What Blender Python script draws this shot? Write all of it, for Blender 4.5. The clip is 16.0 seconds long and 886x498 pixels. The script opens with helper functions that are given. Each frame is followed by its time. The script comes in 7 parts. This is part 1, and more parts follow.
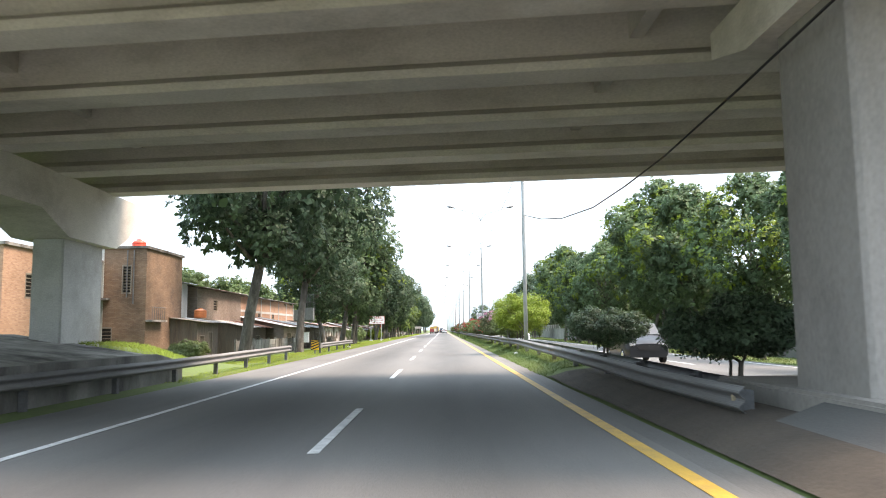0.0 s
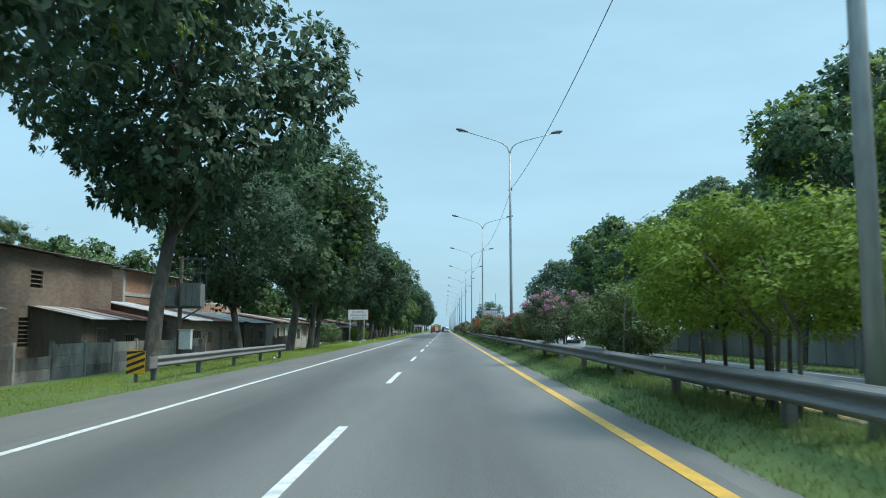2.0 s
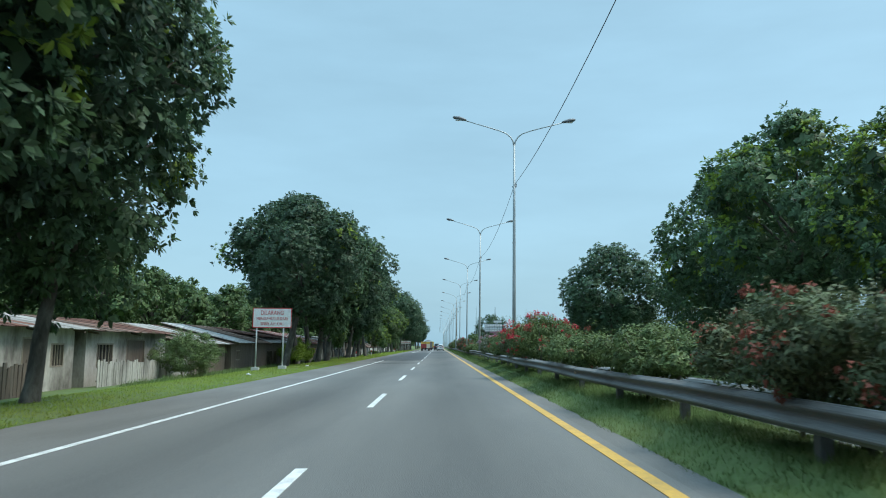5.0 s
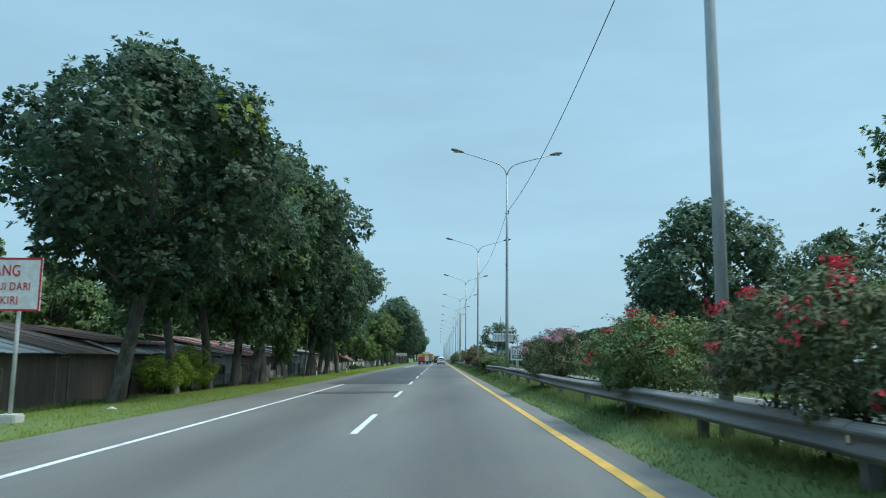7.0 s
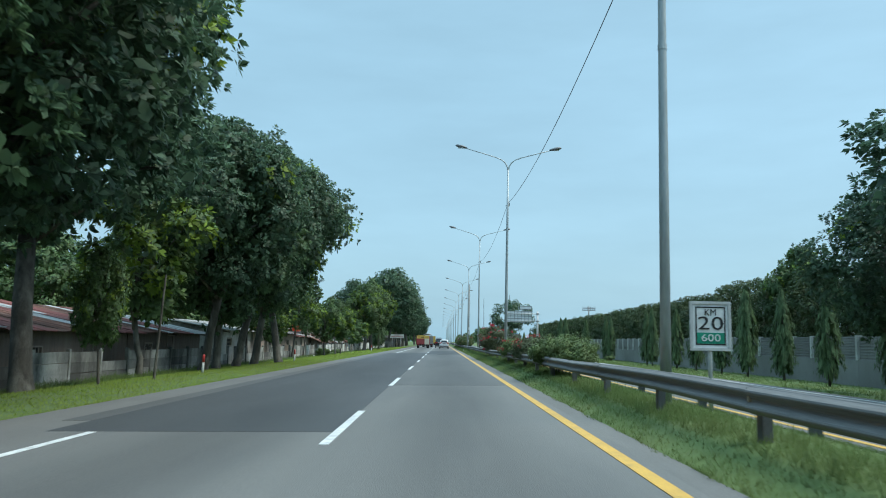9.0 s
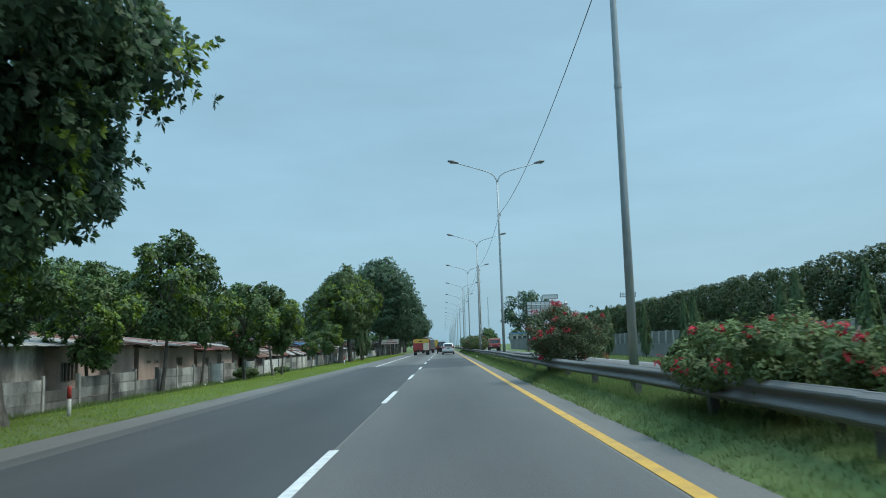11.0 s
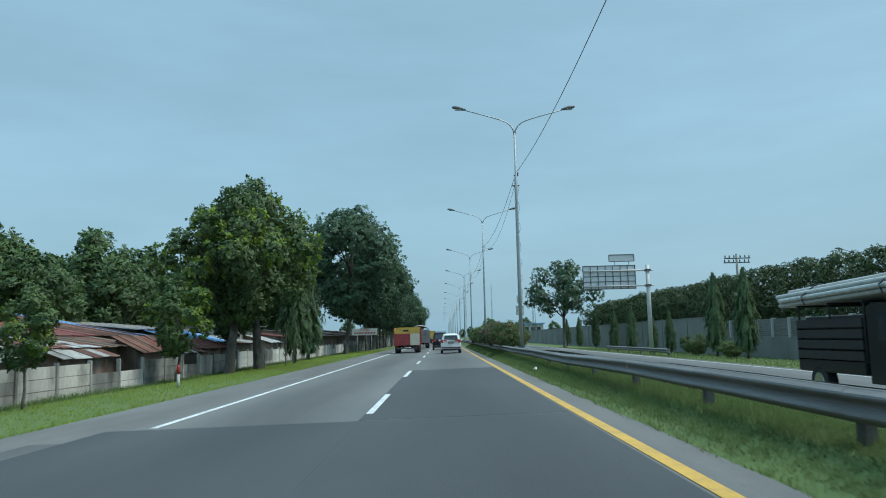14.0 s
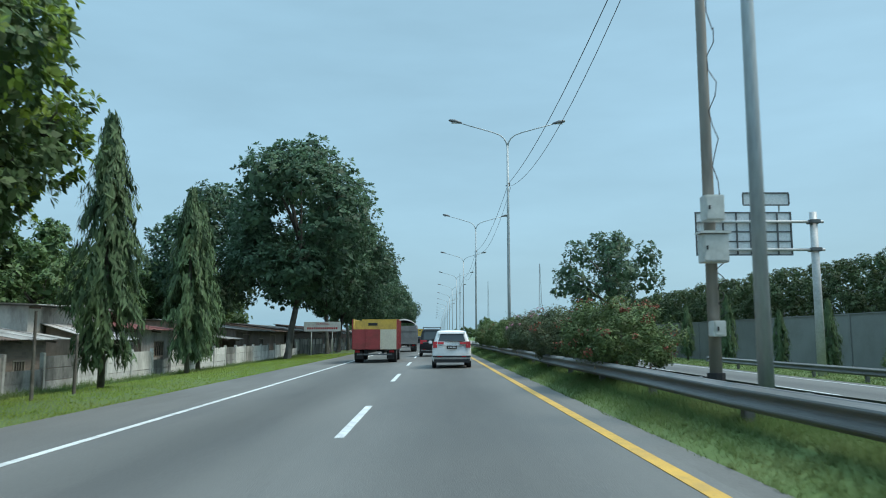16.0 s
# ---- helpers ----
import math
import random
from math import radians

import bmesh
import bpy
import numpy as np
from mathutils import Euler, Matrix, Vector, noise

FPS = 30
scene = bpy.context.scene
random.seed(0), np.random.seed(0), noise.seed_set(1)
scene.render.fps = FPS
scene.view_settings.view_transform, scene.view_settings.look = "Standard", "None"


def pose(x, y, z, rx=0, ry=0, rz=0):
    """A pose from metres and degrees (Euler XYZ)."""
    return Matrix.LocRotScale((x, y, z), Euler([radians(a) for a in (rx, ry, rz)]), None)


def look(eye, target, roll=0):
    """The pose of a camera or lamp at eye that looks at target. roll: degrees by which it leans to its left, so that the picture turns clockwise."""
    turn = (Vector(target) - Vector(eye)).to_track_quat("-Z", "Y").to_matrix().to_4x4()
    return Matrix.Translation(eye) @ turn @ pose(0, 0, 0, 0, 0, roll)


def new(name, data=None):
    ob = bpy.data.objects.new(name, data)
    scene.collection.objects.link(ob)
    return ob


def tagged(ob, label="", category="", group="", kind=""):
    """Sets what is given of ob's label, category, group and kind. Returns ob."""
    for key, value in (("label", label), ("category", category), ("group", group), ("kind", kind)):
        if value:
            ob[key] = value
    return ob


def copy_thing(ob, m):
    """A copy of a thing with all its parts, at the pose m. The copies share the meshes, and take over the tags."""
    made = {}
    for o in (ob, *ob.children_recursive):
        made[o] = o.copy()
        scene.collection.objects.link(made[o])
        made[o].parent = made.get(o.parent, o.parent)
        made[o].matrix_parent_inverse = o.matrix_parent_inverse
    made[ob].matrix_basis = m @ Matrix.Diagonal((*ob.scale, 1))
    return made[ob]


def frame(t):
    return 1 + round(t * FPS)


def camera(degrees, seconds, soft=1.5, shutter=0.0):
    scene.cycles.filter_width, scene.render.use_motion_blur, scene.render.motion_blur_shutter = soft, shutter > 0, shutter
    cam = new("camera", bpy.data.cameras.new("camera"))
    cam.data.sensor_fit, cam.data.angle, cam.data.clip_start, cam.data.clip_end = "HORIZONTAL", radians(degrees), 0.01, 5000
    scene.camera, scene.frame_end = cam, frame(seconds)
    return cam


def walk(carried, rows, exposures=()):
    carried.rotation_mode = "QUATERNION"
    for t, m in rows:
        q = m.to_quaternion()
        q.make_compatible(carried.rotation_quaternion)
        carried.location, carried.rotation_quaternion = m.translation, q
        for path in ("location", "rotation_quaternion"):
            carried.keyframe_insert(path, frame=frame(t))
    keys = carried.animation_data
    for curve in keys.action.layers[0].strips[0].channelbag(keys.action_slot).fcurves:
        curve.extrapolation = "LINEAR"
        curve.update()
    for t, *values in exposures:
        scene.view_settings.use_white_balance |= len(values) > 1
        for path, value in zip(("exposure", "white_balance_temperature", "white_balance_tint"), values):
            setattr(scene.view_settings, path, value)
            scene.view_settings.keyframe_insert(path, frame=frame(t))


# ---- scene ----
cam = camera(60.47, 16.0, soft=1.0, shutter=0.12)
# seconds, x, y, yaw, pitch, roll; the eye is 1.31 m above the road
ROWS = [
    (0.0, 0.06, 0.00, -0.02, 6.06, 0.65),
    (0.5, 0.13, 7.33, 0.08, 6.25, 1.15),
    (1.0, 0.06, 14.44, -0.15, 6.55, 0.74),
    (1.5, 0.02, 21.57, -0.08, 6.29, 0.44),
    (2.0, -0.00, 28.71, 0.14, 5.98, -0.15),
    (2.5, -0.04, 35.68, 0.18, 5.95, -0.04),
    (3.0, 0.02, 42.51, 0.18, 6.13, 0.07),
    (3.5, -0.00, 49.13, -0.09, 6.44, -0.13),
    (4.0, 0.03, 55.91, -0.29, 6.81, -0.29),
    (6.5, 0.11, 91.39, -0.20, 7.91, -0.83),
    (7.0, 0.12, 98.72, -0.32, 8.20, -0.47),
    (7.5, 0.13, 106.15, -0.32, 7.99, -0.20),
    (8.0, 0.10, 113.66, -0.35, 7.87, -0.01),
    (8.5, 0.12, 121.24, -0.24, 7.46, -0.60),
    (9.0, 0.09, 128.66, -0.14, 6.92, -1.14),
    (9.5, 0.13, 136.36, 0.10, 7.06, -0.44),
    (12.0, 0.10, 173.57, -0.10, 7.22, 2.36),
    (12.5, 0.05, 180.85, -0.13, 6.67, 2.33),
    (13.0, -0.02, 188.34, 0.06, 6.41, 2.14),
    (13.5, -0.01, 195.62, 0.05, 6.61, 2.27),
    (14.0, -0.03, 202.57, -0.02, 6.63, 1.42),
    (14.5, -0.08, 209.79, -0.21, 6.40, 1.15),
    (15.0, -0.07, 217.21, -0.43, 5.86, 0.99),
    (15.5, -0.10, 224.65, -0.72, 6.28, 0.03),
    (16.0, -0.10, 232.16, -0.62, 6.60, 0.20),
]
EXPOSURES = [(0.0, 1.88, 8400, 29), (0.5, 2.2, 7900, 27), (1.0, 1.12, 7500, 25), (1.5, 0.66, 6900, 9), (2.0, 0.54, 6600, 5), (4.0, 0.47, 6550, 5), (7.0, 0.36, 6550, 5), (8.5, 0.45, 6550, 5), (9.5, 0.42, 6550, 5), (12.0, 0.08, 6500, 4), (14.0, 0.12, 6500, 4), (15.0, 0.28, 6600, 4), (16.0, 0.3, 6600, 5)]
walk(cam, [(t, pose(x, y, 1.31, 90 + p, r, w)) for t, x, y, w, p, r in ROWS], EXPOSURES)

# ---- world and light: hazy bright sky, soft sun ----
SUN_EL, SUN_AZ = 58, 98  # degrees; azimuth from +y towards +x
world = bpy.data.worlds.new("sky")
scene.world = world
world.use_nodes = True
wn, wl = world.node_tree.nodes, world.node_tree.links
wn.clear()
sky = wn.new("ShaderNodeTexSky")
sky.sky_type = "NISHITA"
sky.sun_disc = False
sky.sun_elevation, sky.sun_rotation = radians(SUN_EL), radians(SUN_AZ)
sky.air_density, sky.dust_density, sky.ozone_density, sky.altitude = 1.1, 3.0, 1.6, 0
haze = wn.new("ShaderNodeMixRGB")
haze.inputs[0].default_value = 0.72
haze.inputs[2].default_value = (3.33, 5.6, 7.3, 1)
# thin broken cloud veil
tc = wn.new("ShaderNodeTexCoord")
mp = wn.new("ShaderNodeMapping")
mp.inputs["Scale"].default_value = (1.2, 1.2, 5.0)
cl = wn.new("ShaderNodeTexNoise")
cl.inputs["Scale"].default_value, cl.inputs["Detail"].default_value, cl.inputs["Roughness"].default_value = 2.2, 5.0, 0.55
cr = wn.new("ShaderNodeMapRange")
cr.inputs[1].default_value, cr.inputs[2].default_value, cr.inputs[3].default_value, cr.inputs[4].default_value = 0.3, 0.75, 0.94, 1.1
mul = wn.new("ShaderNodeMixRGB")
mul.blend_type = "MULTIPLY"
mul.inputs[0].default_value = 1.0
bg = wn.new("ShaderNodeBackground")
bg.inputs["Strength"].default_value = 0.1
wo = wn.new("ShaderNodeOutputWorld")
wl.new(sky.outputs[0], haze.inputs[1])
wl.new(tc.outputs["Generated"], mp.inputs[0])
wl.new(mp.outputs[0], cl.inputs[0])
wl.new(cl.outputs[0], cr.inputs[0])
wl.new(haze.outputs[0], mul.inputs[1])
wl.new(cr.outputs[0], mul.inputs[2])
# overcast: the zenith is brighter than the lower sky
sx = wn.new("ShaderNodeSeparateXYZ")
zr_ = wn.new("ShaderNodeMapRange")
zr_.inputs[1].default_value, zr_.inputs[2].default_value, zr_.inputs[3].default_value, zr_.inputs[4].default_value = 0.45, 1.0, 1.0, 3.0
mz = wn.new("ShaderNodeMixRGB")
mz.blend_type = "MULTIPLY"
mz.inputs[0].default_value = 1.0
wl.new(tc.outputs["Generated"], sx.inputs[0])
wl.new(sx.outputs[2], zr_.inputs[0])
wl.new(mul.outputs[0], mz.inputs[1])
wl.new(zr_.outputs[0], mz.inputs[2])
wl.new(mz.outputs[0], bg.inputs[0])
wl.new(bg.outputs[0], wo.inputs[0])
sun = bpy.data.lights.new("sun", "SUN")
sun.energy, sun.angle, sun.color = 2.0, radians(22), (1.0, 0.95, 0.86)
sun_ob = new("sun", sun)
sd = Vector((math.sin(radians(SUN_AZ)) * math.cos(radians(SUN_EL)), math.cos(radians(SUN_AZ)) * math.cos(radians(SUN_EL)), math.sin(radians(SUN_EL))))
sun_ob.matrix_world = look(tuple(sd * 100), (0, 0, 0))


# ---- materials ----
def mat(name, a, b=None, rough=0.8, metal=0.0, scale=3.0, fine=40.0, bump=0.2, stain=None, stain_scale=0.5, stain_amt=0.5, spec=0.4, stretch=(1, 1, 1), vary=0.0, island=0.0, trans=0.0):
    """Procedural surface: two colours mixed by coarse noise, fine grain, optional stains, relief; vary: by object, island: by loose piece."""
    b = b or tuple(c * 0.75 for c in a)
    m = bpy.data.materials.new(name)
    m.use_nodes = True
    n, l = m.node_tree.nodes, m.node_tree.links
    p = n["Principled BSDF"]
    p.inputs["Roughness"].default_value, p.inputs["Metallic"].default_value = rough, metal
    p.inputs["Specular IOR Level"].default_value = spec
    co = n.new("ShaderNodeTexCoord")
    ge = n.new("ShaderNodeNewGeometry")
    ma = n.new("ShaderNodeMapping")
    ma.inputs["Scale"].default_value = stretch
    l.new(ge.outputs["Position"], ma.inputs[0])
    n1 = n.new("ShaderNodeTexNoise")
    n1.inputs["Scale"].default_value, n1.inputs["Detail"].default_value = scale, 4
    n2 = n.new("ShaderNodeTexNoise")
    n2.inputs["Scale"].default_value, n2.inputs["Detail"].default_value = fine, 3
    for k in (n1, n2):
        l.new(ma.outputs[0], k.inputs[0])
    r1 = n.new("ShaderNodeMapRange")
    r1.inputs[1].default_value, r1.inputs[2].default_value = 0.32, 0.68
    l.new(n1.outputs[0], r1.inputs[0])
    mx = n.new("ShaderNodeMixRGB")
    mx.inputs[1].default_value, mx.inputs[2].default_value = (*a, 1), (*b, 1)
    l.new(r1.outputs[0], mx.inputs[0])
    out = mx.outputs[0]
    if stain:
        n3 = n.new("ShaderNodeTexNoise")
        n3.inputs["Scale"].default_value, n3.inputs["Detail"].default_value, n3.inputs["Roughness"].default_value = stain_scale, 6, 0.65
        l.new(ma.outputs[0], n3.inputs[0])
        r3 = n.new("ShaderNodeMapRange")
        r3.inputs[1].default_value, r3.inputs[2].default_value, r3.inputs[4].default_value = 0.48, 0.66, stain_amt
        l.new(n3.outputs[0], r3.inputs[0])
        m3 = n.new("ShaderNodeMixRGB")
        m3.inputs[2].default_value = (*stain, 1)
        l.new(out, m3.inputs[1])
        l.new(r3.outputs[0], m3.inputs[0])
        out = m3.outputs[0]
    # fine grain
    r2 = n.new("ShaderNodeMapRange")
    r2.inputs[3].default_value, r2.inputs[4].default_value = 0.72, 1.28
    l.new(n2.outputs[0], r2.inputs[0])
    m2 = n.new("ShaderNodeMixRGB")
    m2.blend_type = "MULTIPLY"
    m2.inputs[0].default_value = 1.0
    l.new(out, m2.inputs[1])
    l.new(r2.outputs[0], m2.inputs[2])
    out = m2.outputs[0]
    for amount, src in ((vary, "obj"), (island, "isl")):
        if amount:
            s = n.new("ShaderNodeObjectInfo").outputs["Random"] if src == "obj" else ge.outputs["Random Per Island"]
            rv = n.new("ShaderNodeMapRange")
            rv.inputs[3].default_value, rv.inputs[4].default_value = 1 - amount, 1 + amount
            l.new(s, rv.inputs[0])
            mv = n.new("ShaderNodeMixRGB")
            mv.blend_type = "MULTIPLY"
            mv.inputs[0].default_value = 1.0
            l.new(out, mv.inputs[1])
            l.new(rv.outputs[0], mv.inputs[2])
            out = mv.outputs[0]
    l.new(out, p.inputs["Base Color"])
    if bump:
        bu = n.new("ShaderNodeBump")
        bu.inputs["Strength"].default_value, bu.inputs["Distance"].default_value = bump, 0.02
        l.new(n2.outputs[0], bu.inputs["Height"])
        l.new(bu.outputs[0], p.inputs["Normal"])
    if trans:
        tr = n.new("ShaderNodeBsdfTranslucent")
        ms = n.new("ShaderNodeMixShader")
        ms.inputs[0].default_value = trans
        l.new(out, tr.inputs[0])
        l.new(p.outputs[0], ms.inputs[1])
        l.new(tr.outputs[0], ms.inputs[2])
        l.new(ms.outputs[0], n["Material Output"].inputs[0])
    return m


def glass_mat(name, tint=(0.03, 0.04, 0.045)):
    m = bpy.data.materials.new(name)
    m.use_nodes = True
    p = m.node_tree.nodes["Principled BSDF"]
    p.inputs["Base Color"].default_value = (*tint, 1)
    p.inputs["Roughness"].default_value, p.inputs["Specular IOR Level"].default_value = 0.06, 0.6
    return m


def brick_mat(name, a, b, mortar, w=0.22, h=0.075):
    m = mat(name, a, b, rough=0.9, scale=0.8, fine=30, bump=0.25)
    n, l = m.node_tree.nodes, m.node_tree.links
    p = n["Principled BSDF"]
    ge = n.new("ShaderNodeNewGeometry")
    sp = n.new("ShaderNodeSeparateXYZ")
    ad = n.new("ShaderNodeMath")
    cb = n.new("ShaderNodeCombineXYZ")
    l.new(ge.outputs["Position"], sp.inputs[0])
    l.new(sp.outputs[0], ad.inputs[0])
    l.new(sp.outputs[1], ad.inputs[1])
    l.new(ad.outputs[0], cb.inputs[0])
    l.new(sp.outputs[2], cb.inputs[1])
    bt = n.new("ShaderNodeTexBrick")
    bt.inputs["Scale"].default_value = 1.0
    bt.inputs["Brick Width"].default_value, bt.inputs["Row Height"].default_value, bt.inputs["Mortar Size"].default_value = w, h, 0.008
    bt.inputs["Color1"].default_value, bt.inputs["Color2"].default_value, bt.inputs["Mortar"].default_value = (1, 1, 1, 1), (0.72, 0.7, 0.7, 1), (*[q / max(a[0], 0.05) for q in mortar], 1)
    l.new(cb.outputs[0], bt.inputs[0])
    old = p.inputs["Base Color"].links[0].from_socket
    mu = n.new("ShaderNodeMixRGB")
    mu.blend_type = "MULTIPLY"
    mu.inputs[0].default_value = 1
    l.new(old, mu.inputs[1])
    l.new(bt.outputs[0], mu.inputs[2])
    l.new(mu.outputs[0], p.inputs["Base Color"])
    return m


M = {}
M["asphalt"] = mat("worn_asphalt", (0.122, 0.122, 0.115), (0.101, 0.102, 0.097), rough=0.78, scale=0.35, fine=60, bump=0.25, stain=(0.078, 0.081, 0.081), stain_scale=0.25, stain_amt=0.55, stretch=(1.6, 0.25, 1))
M["asphalt_mid"] = mat("older_asphalt", (0.094, 0.096, 0.092), (0.078, 0.08, 0.078), rough=0.78, scale=0.35, fine=60, bump=0.25, stain=(0.062, 0.065, 0.066), stain_scale=0.25, stain_amt=0.5, stretch=(1.6, 0.25, 1))
M["asphalt_new"] = mat("dark_asphalt", (0.05, 0.053, 0.055), (0.042, 0.045, 0.047), rough=0.75, scale=0.4, fine=70, bump=0.25, stretch=(1.5, 0.3, 1), stain=(0.07, 0.073, 0.075), stain_scale=0.3, stain_amt=0.4)
M["shoulder"] = mat("grey_shoulder", (0.15, 0.15, 0.141), (0.12, 0.12, 0.115), rough=0.85, scale=0.5, fine=50, bump=0.3, stain=(0.085, 0.082, 0.075), stain_scale=0.3, stain_amt=0.6, stretch=(1.5, 0.35, 1))
M["white_line"] = mat("road_paint_white", (0.66, 0.68, 0.67), (0.5, 0.52, 0.52), rough=0.6, scale=2.5, fine=30, bump=0.1, stain=(0.2, 0.2, 0.2), stain_scale=5, stain_amt=0.4)
M["yellow_line"] = mat("road_paint_yellow", (0.58, 0.34, 0.055), (0.48, 0.285, 0.055), rough=0.6, scale=2.0, fine=30, bump=0.1, stain=(0.25, 0.19, 0.09), stain_scale=4, stain_amt=0.35)
M["ground"] = mat("grass_ground", (0.082, 0.128, 0.04), (0.1, 0.146, 0.047), rough=1.0, scale=0.5, fine=9, bump=0.1, stain=(0.13, 0.135, 0.06), stain_scale=0.35, stain_amt=0.3)
M["dirt"] = mat("dark_dirt", (0.07, 0.058, 0.045), (0.05, 0.042, 0.034), rough=1.0, scale=1.5, fine=20, bump=0.6)
M["grass"] = mat("grass_blades", (0.165, 0.24, 0.045), (0.2, 0.27, 0.055), rough=0.8, scale=0.5, fine=3, bump=0, island=0.12, trans=0.5, spec=0.1, stain=(0.17, 0.17, 0.06), stain_scale=0.5, stain_amt=0.4)
M["grass_dark"] = mat("soft_grass_blades", (0.085, 0.132, 0.045), (0.11, 0.158, 0.055), rough=0.8, scale=0.5, fine=3, bump=0, island=0.12, trans=0.5, spec=0.1, stain=(0.13, 0.13, 0.058), stain_scale=0.5, stain_amt=0.4)
M["grass_tall"] = mat("long_grass_blades", (0.078, 0.124, 0.041), (0.094, 0.138, 0.048), rough=0.8, scale=0.5, fine=3, bump=0, island=0.06, trans=0.5, spec=0.1, stain=(0.1, 0.11, 0.05), stain_scale=0.5, stain_amt=0.4)
M["steel"] = mat("galvanised_steel", (0.2, 0.202, 0.2), (0.155, 0.157, 0.155), rough=0.75, metal=0.0, scale=1.5, fine=25, bump=0.08, stain=(0.085, 0.08, 0.072), stain_scale=0.8, stain_amt=0.6, stretch=(1, 0.15, 4), spec=0.3, vary=0.06)
M["steel_dark"] = mat("sooty_shaded_steel", (0.15, 0.16, 0.165), (0.1, 0.105, 0.11), rough=0.6, metal=0.3, scale=1.2, fine=25, bump=0.1, stain=(0.06, 0.05, 0.045), stain_scale=1.0, stain_amt=0.5)
M["pole"] = mat("lamp_post_steel", (0.38, 0.42, 0.43), (0.31, 0.35, 0.36), rough=0.5, metal=0.4, scale=1.5, fine=20, bump=0.05, stretch=(1, 1, 0.2))
M["lamp"] = mat("lamp_housing", (0.16, 0.17, 0.18), rough=0.45, metal=0.2, bump=0)
M["lens"] = mat("lamp_lens", (0.55, 0.58, 0.58), rough=0.2, bump=0)
M["cable"] = mat("black_cable", (0.02, 0.02, 0.022), rough=0.6, bump=0)
M["concrete"] = mat("bridge_concrete", (0.6, 0.57, 0.51), (0.5, 0.475, 0.43), rough=0.9, scale=0.6, fine=25, bump=0.25, stain=(0.25, 0.22, 0.18), stain_scale=0.45, stain_amt=0.55, stretch=(0.6, 1, 1.4))
M["concrete_pale"] = mat("pale_concrete", (0.46, 0.47, 0.45), (0.38, 0.39, 0.375), rough=0.9, scale=0.8, fine=25, bump=0.2, stain=(0.2, 0.19, 0.17), stain_scale=0.6, stain_amt=0.45)
M["concrete_dirty"] = mat("weathered_concrete", (0.33, 0.325, 0.305), (0.13, 0.127, 0.12), rough=0.95, scale=0.9, fine=20, bump=0.35, stain=(0.03, 0.03, 0.028), stain_scale=0.6, stain_amt=1.0, vary=0.45, stretch=(1, 1, 0.5))
M["wall_grey"] = mat("grey_boundary_wall", (0.215, 0.22, 0.215), (0.175, 0.18, 0.175), rough=0.95, scale=0.5, fine=18, bump=0.2, stain=(0.17, 0.17, 0.16), stain_scale=0.5, stain_amt=0.6, vary=0.06)
M["rubber"] = mat("tyre_rubber", (0.022, 0.022, 0.023), rough=0.8, bump=0.1)


def worn_bands(m, period, centre, amount):
    """Faint lengthwise bands where tyres polish and darken the lane."""
    n, l = m.node_tree.nodes, m.node_tree.links
    p = n["Principled BSDF"]
    ge = n.new("ShaderNodeNewGeometry")
    sp = n.new("ShaderNodeSeparateXYZ")
    l.new(ge.outputs["Position"], sp.inputs[0])
    a = n.new("ShaderNodeMath")
    a.operation = "MULTIPLY_ADD"
    a.inputs[1].default_value, a.inputs[2].default_value = 2 * math.pi / period, -2 * math.pi * centre / period
    l.new(sp.outputs[0], a.inputs[0])
    c = n.new("ShaderNodeMath")
    c.operation = "COSINE"
    l.new(a.outputs[0], c.inputs[0])
    nz = n.new("ShaderNodeTexNoise")
    mp_ = n.new("ShaderNodeMapping")
    mp_.inputs["Scale"].default_value = (1.4, 0.06, 1)
    nz.inputs["Scale"].default_value, nz.inputs["Detail"].default_value = 1.5, 5
    l.new(ge.outputs["Position"], mp_.inputs[0])
    l.new(mp_.outputs[0], nz.inputs[0])
    mm = n.new("ShaderNodeMath")
    mm.operation = "MULTIPLY"
    l.new(c.outputs[0], mm.inputs[0])
    l.new(nz.outputs[0], mm.inputs[1])
    r = n.new("ShaderNodeMapRange")
    r.inputs[1].default_value, r.inputs[2].default_value, r.inputs[3].default_value, r.inputs[4].default_value = -0.5, 0.5, 1 + amount, 1 - amount
    l.new(mm.outputs[0], r.inputs[0])
    mu = n.new("ShaderNodeMixRGB")
    mu.blend_type = "MULTIPLY"
    mu.inputs[0].default_value = 1.0
    l.new(p.inputs["Base Color"].links[0].from_socket, mu.inputs[1])
    l.new(r.outputs[0], mu.inputs[2])
    l.new(mu.outputs[0], p.inputs["Base Color"])


worn_bands(M["asphalt"], 3.57, 0.42, 0.2)
worn_bands(M["asphalt_mid"], 3.57, 0.42, 0.15)
worn_bands(M["asphalt_new"], 3.57, 0.42, 0.12)


# ---- mesh helpers ----
def box(bm, x0, x1, y0, y1, z0, z1, bevel=0.0):
    vs = [bm.verts.new(v) for v in ((x0, y0, z0), (x1, y0, z0), (x1, y1, z0), (x0, y1, z0), (x0, y0, z1), (x1, y0, z1), (x1, y1, z1), (x0, y1, z1))]
    fs = [bm.faces.new([vs[i] for i in q]) for q in ((3, 2, 1, 0), (4, 5, 6, 7), (0, 1, 5, 4), (1, 2, 6, 5), (2, 3, 7, 6), (3, 0, 4, 7))]
    if bevel:
        es = list({e for f in fs for e in f.edges})
        bmesh.ops.bevel(bm, geom=es, offset=bevel, segments=2, affect="EDGES")
    return vs


def boxm(*args, **kw):
    bm = bmesh.new()
    box(bm, *args, **kw)
    return bm


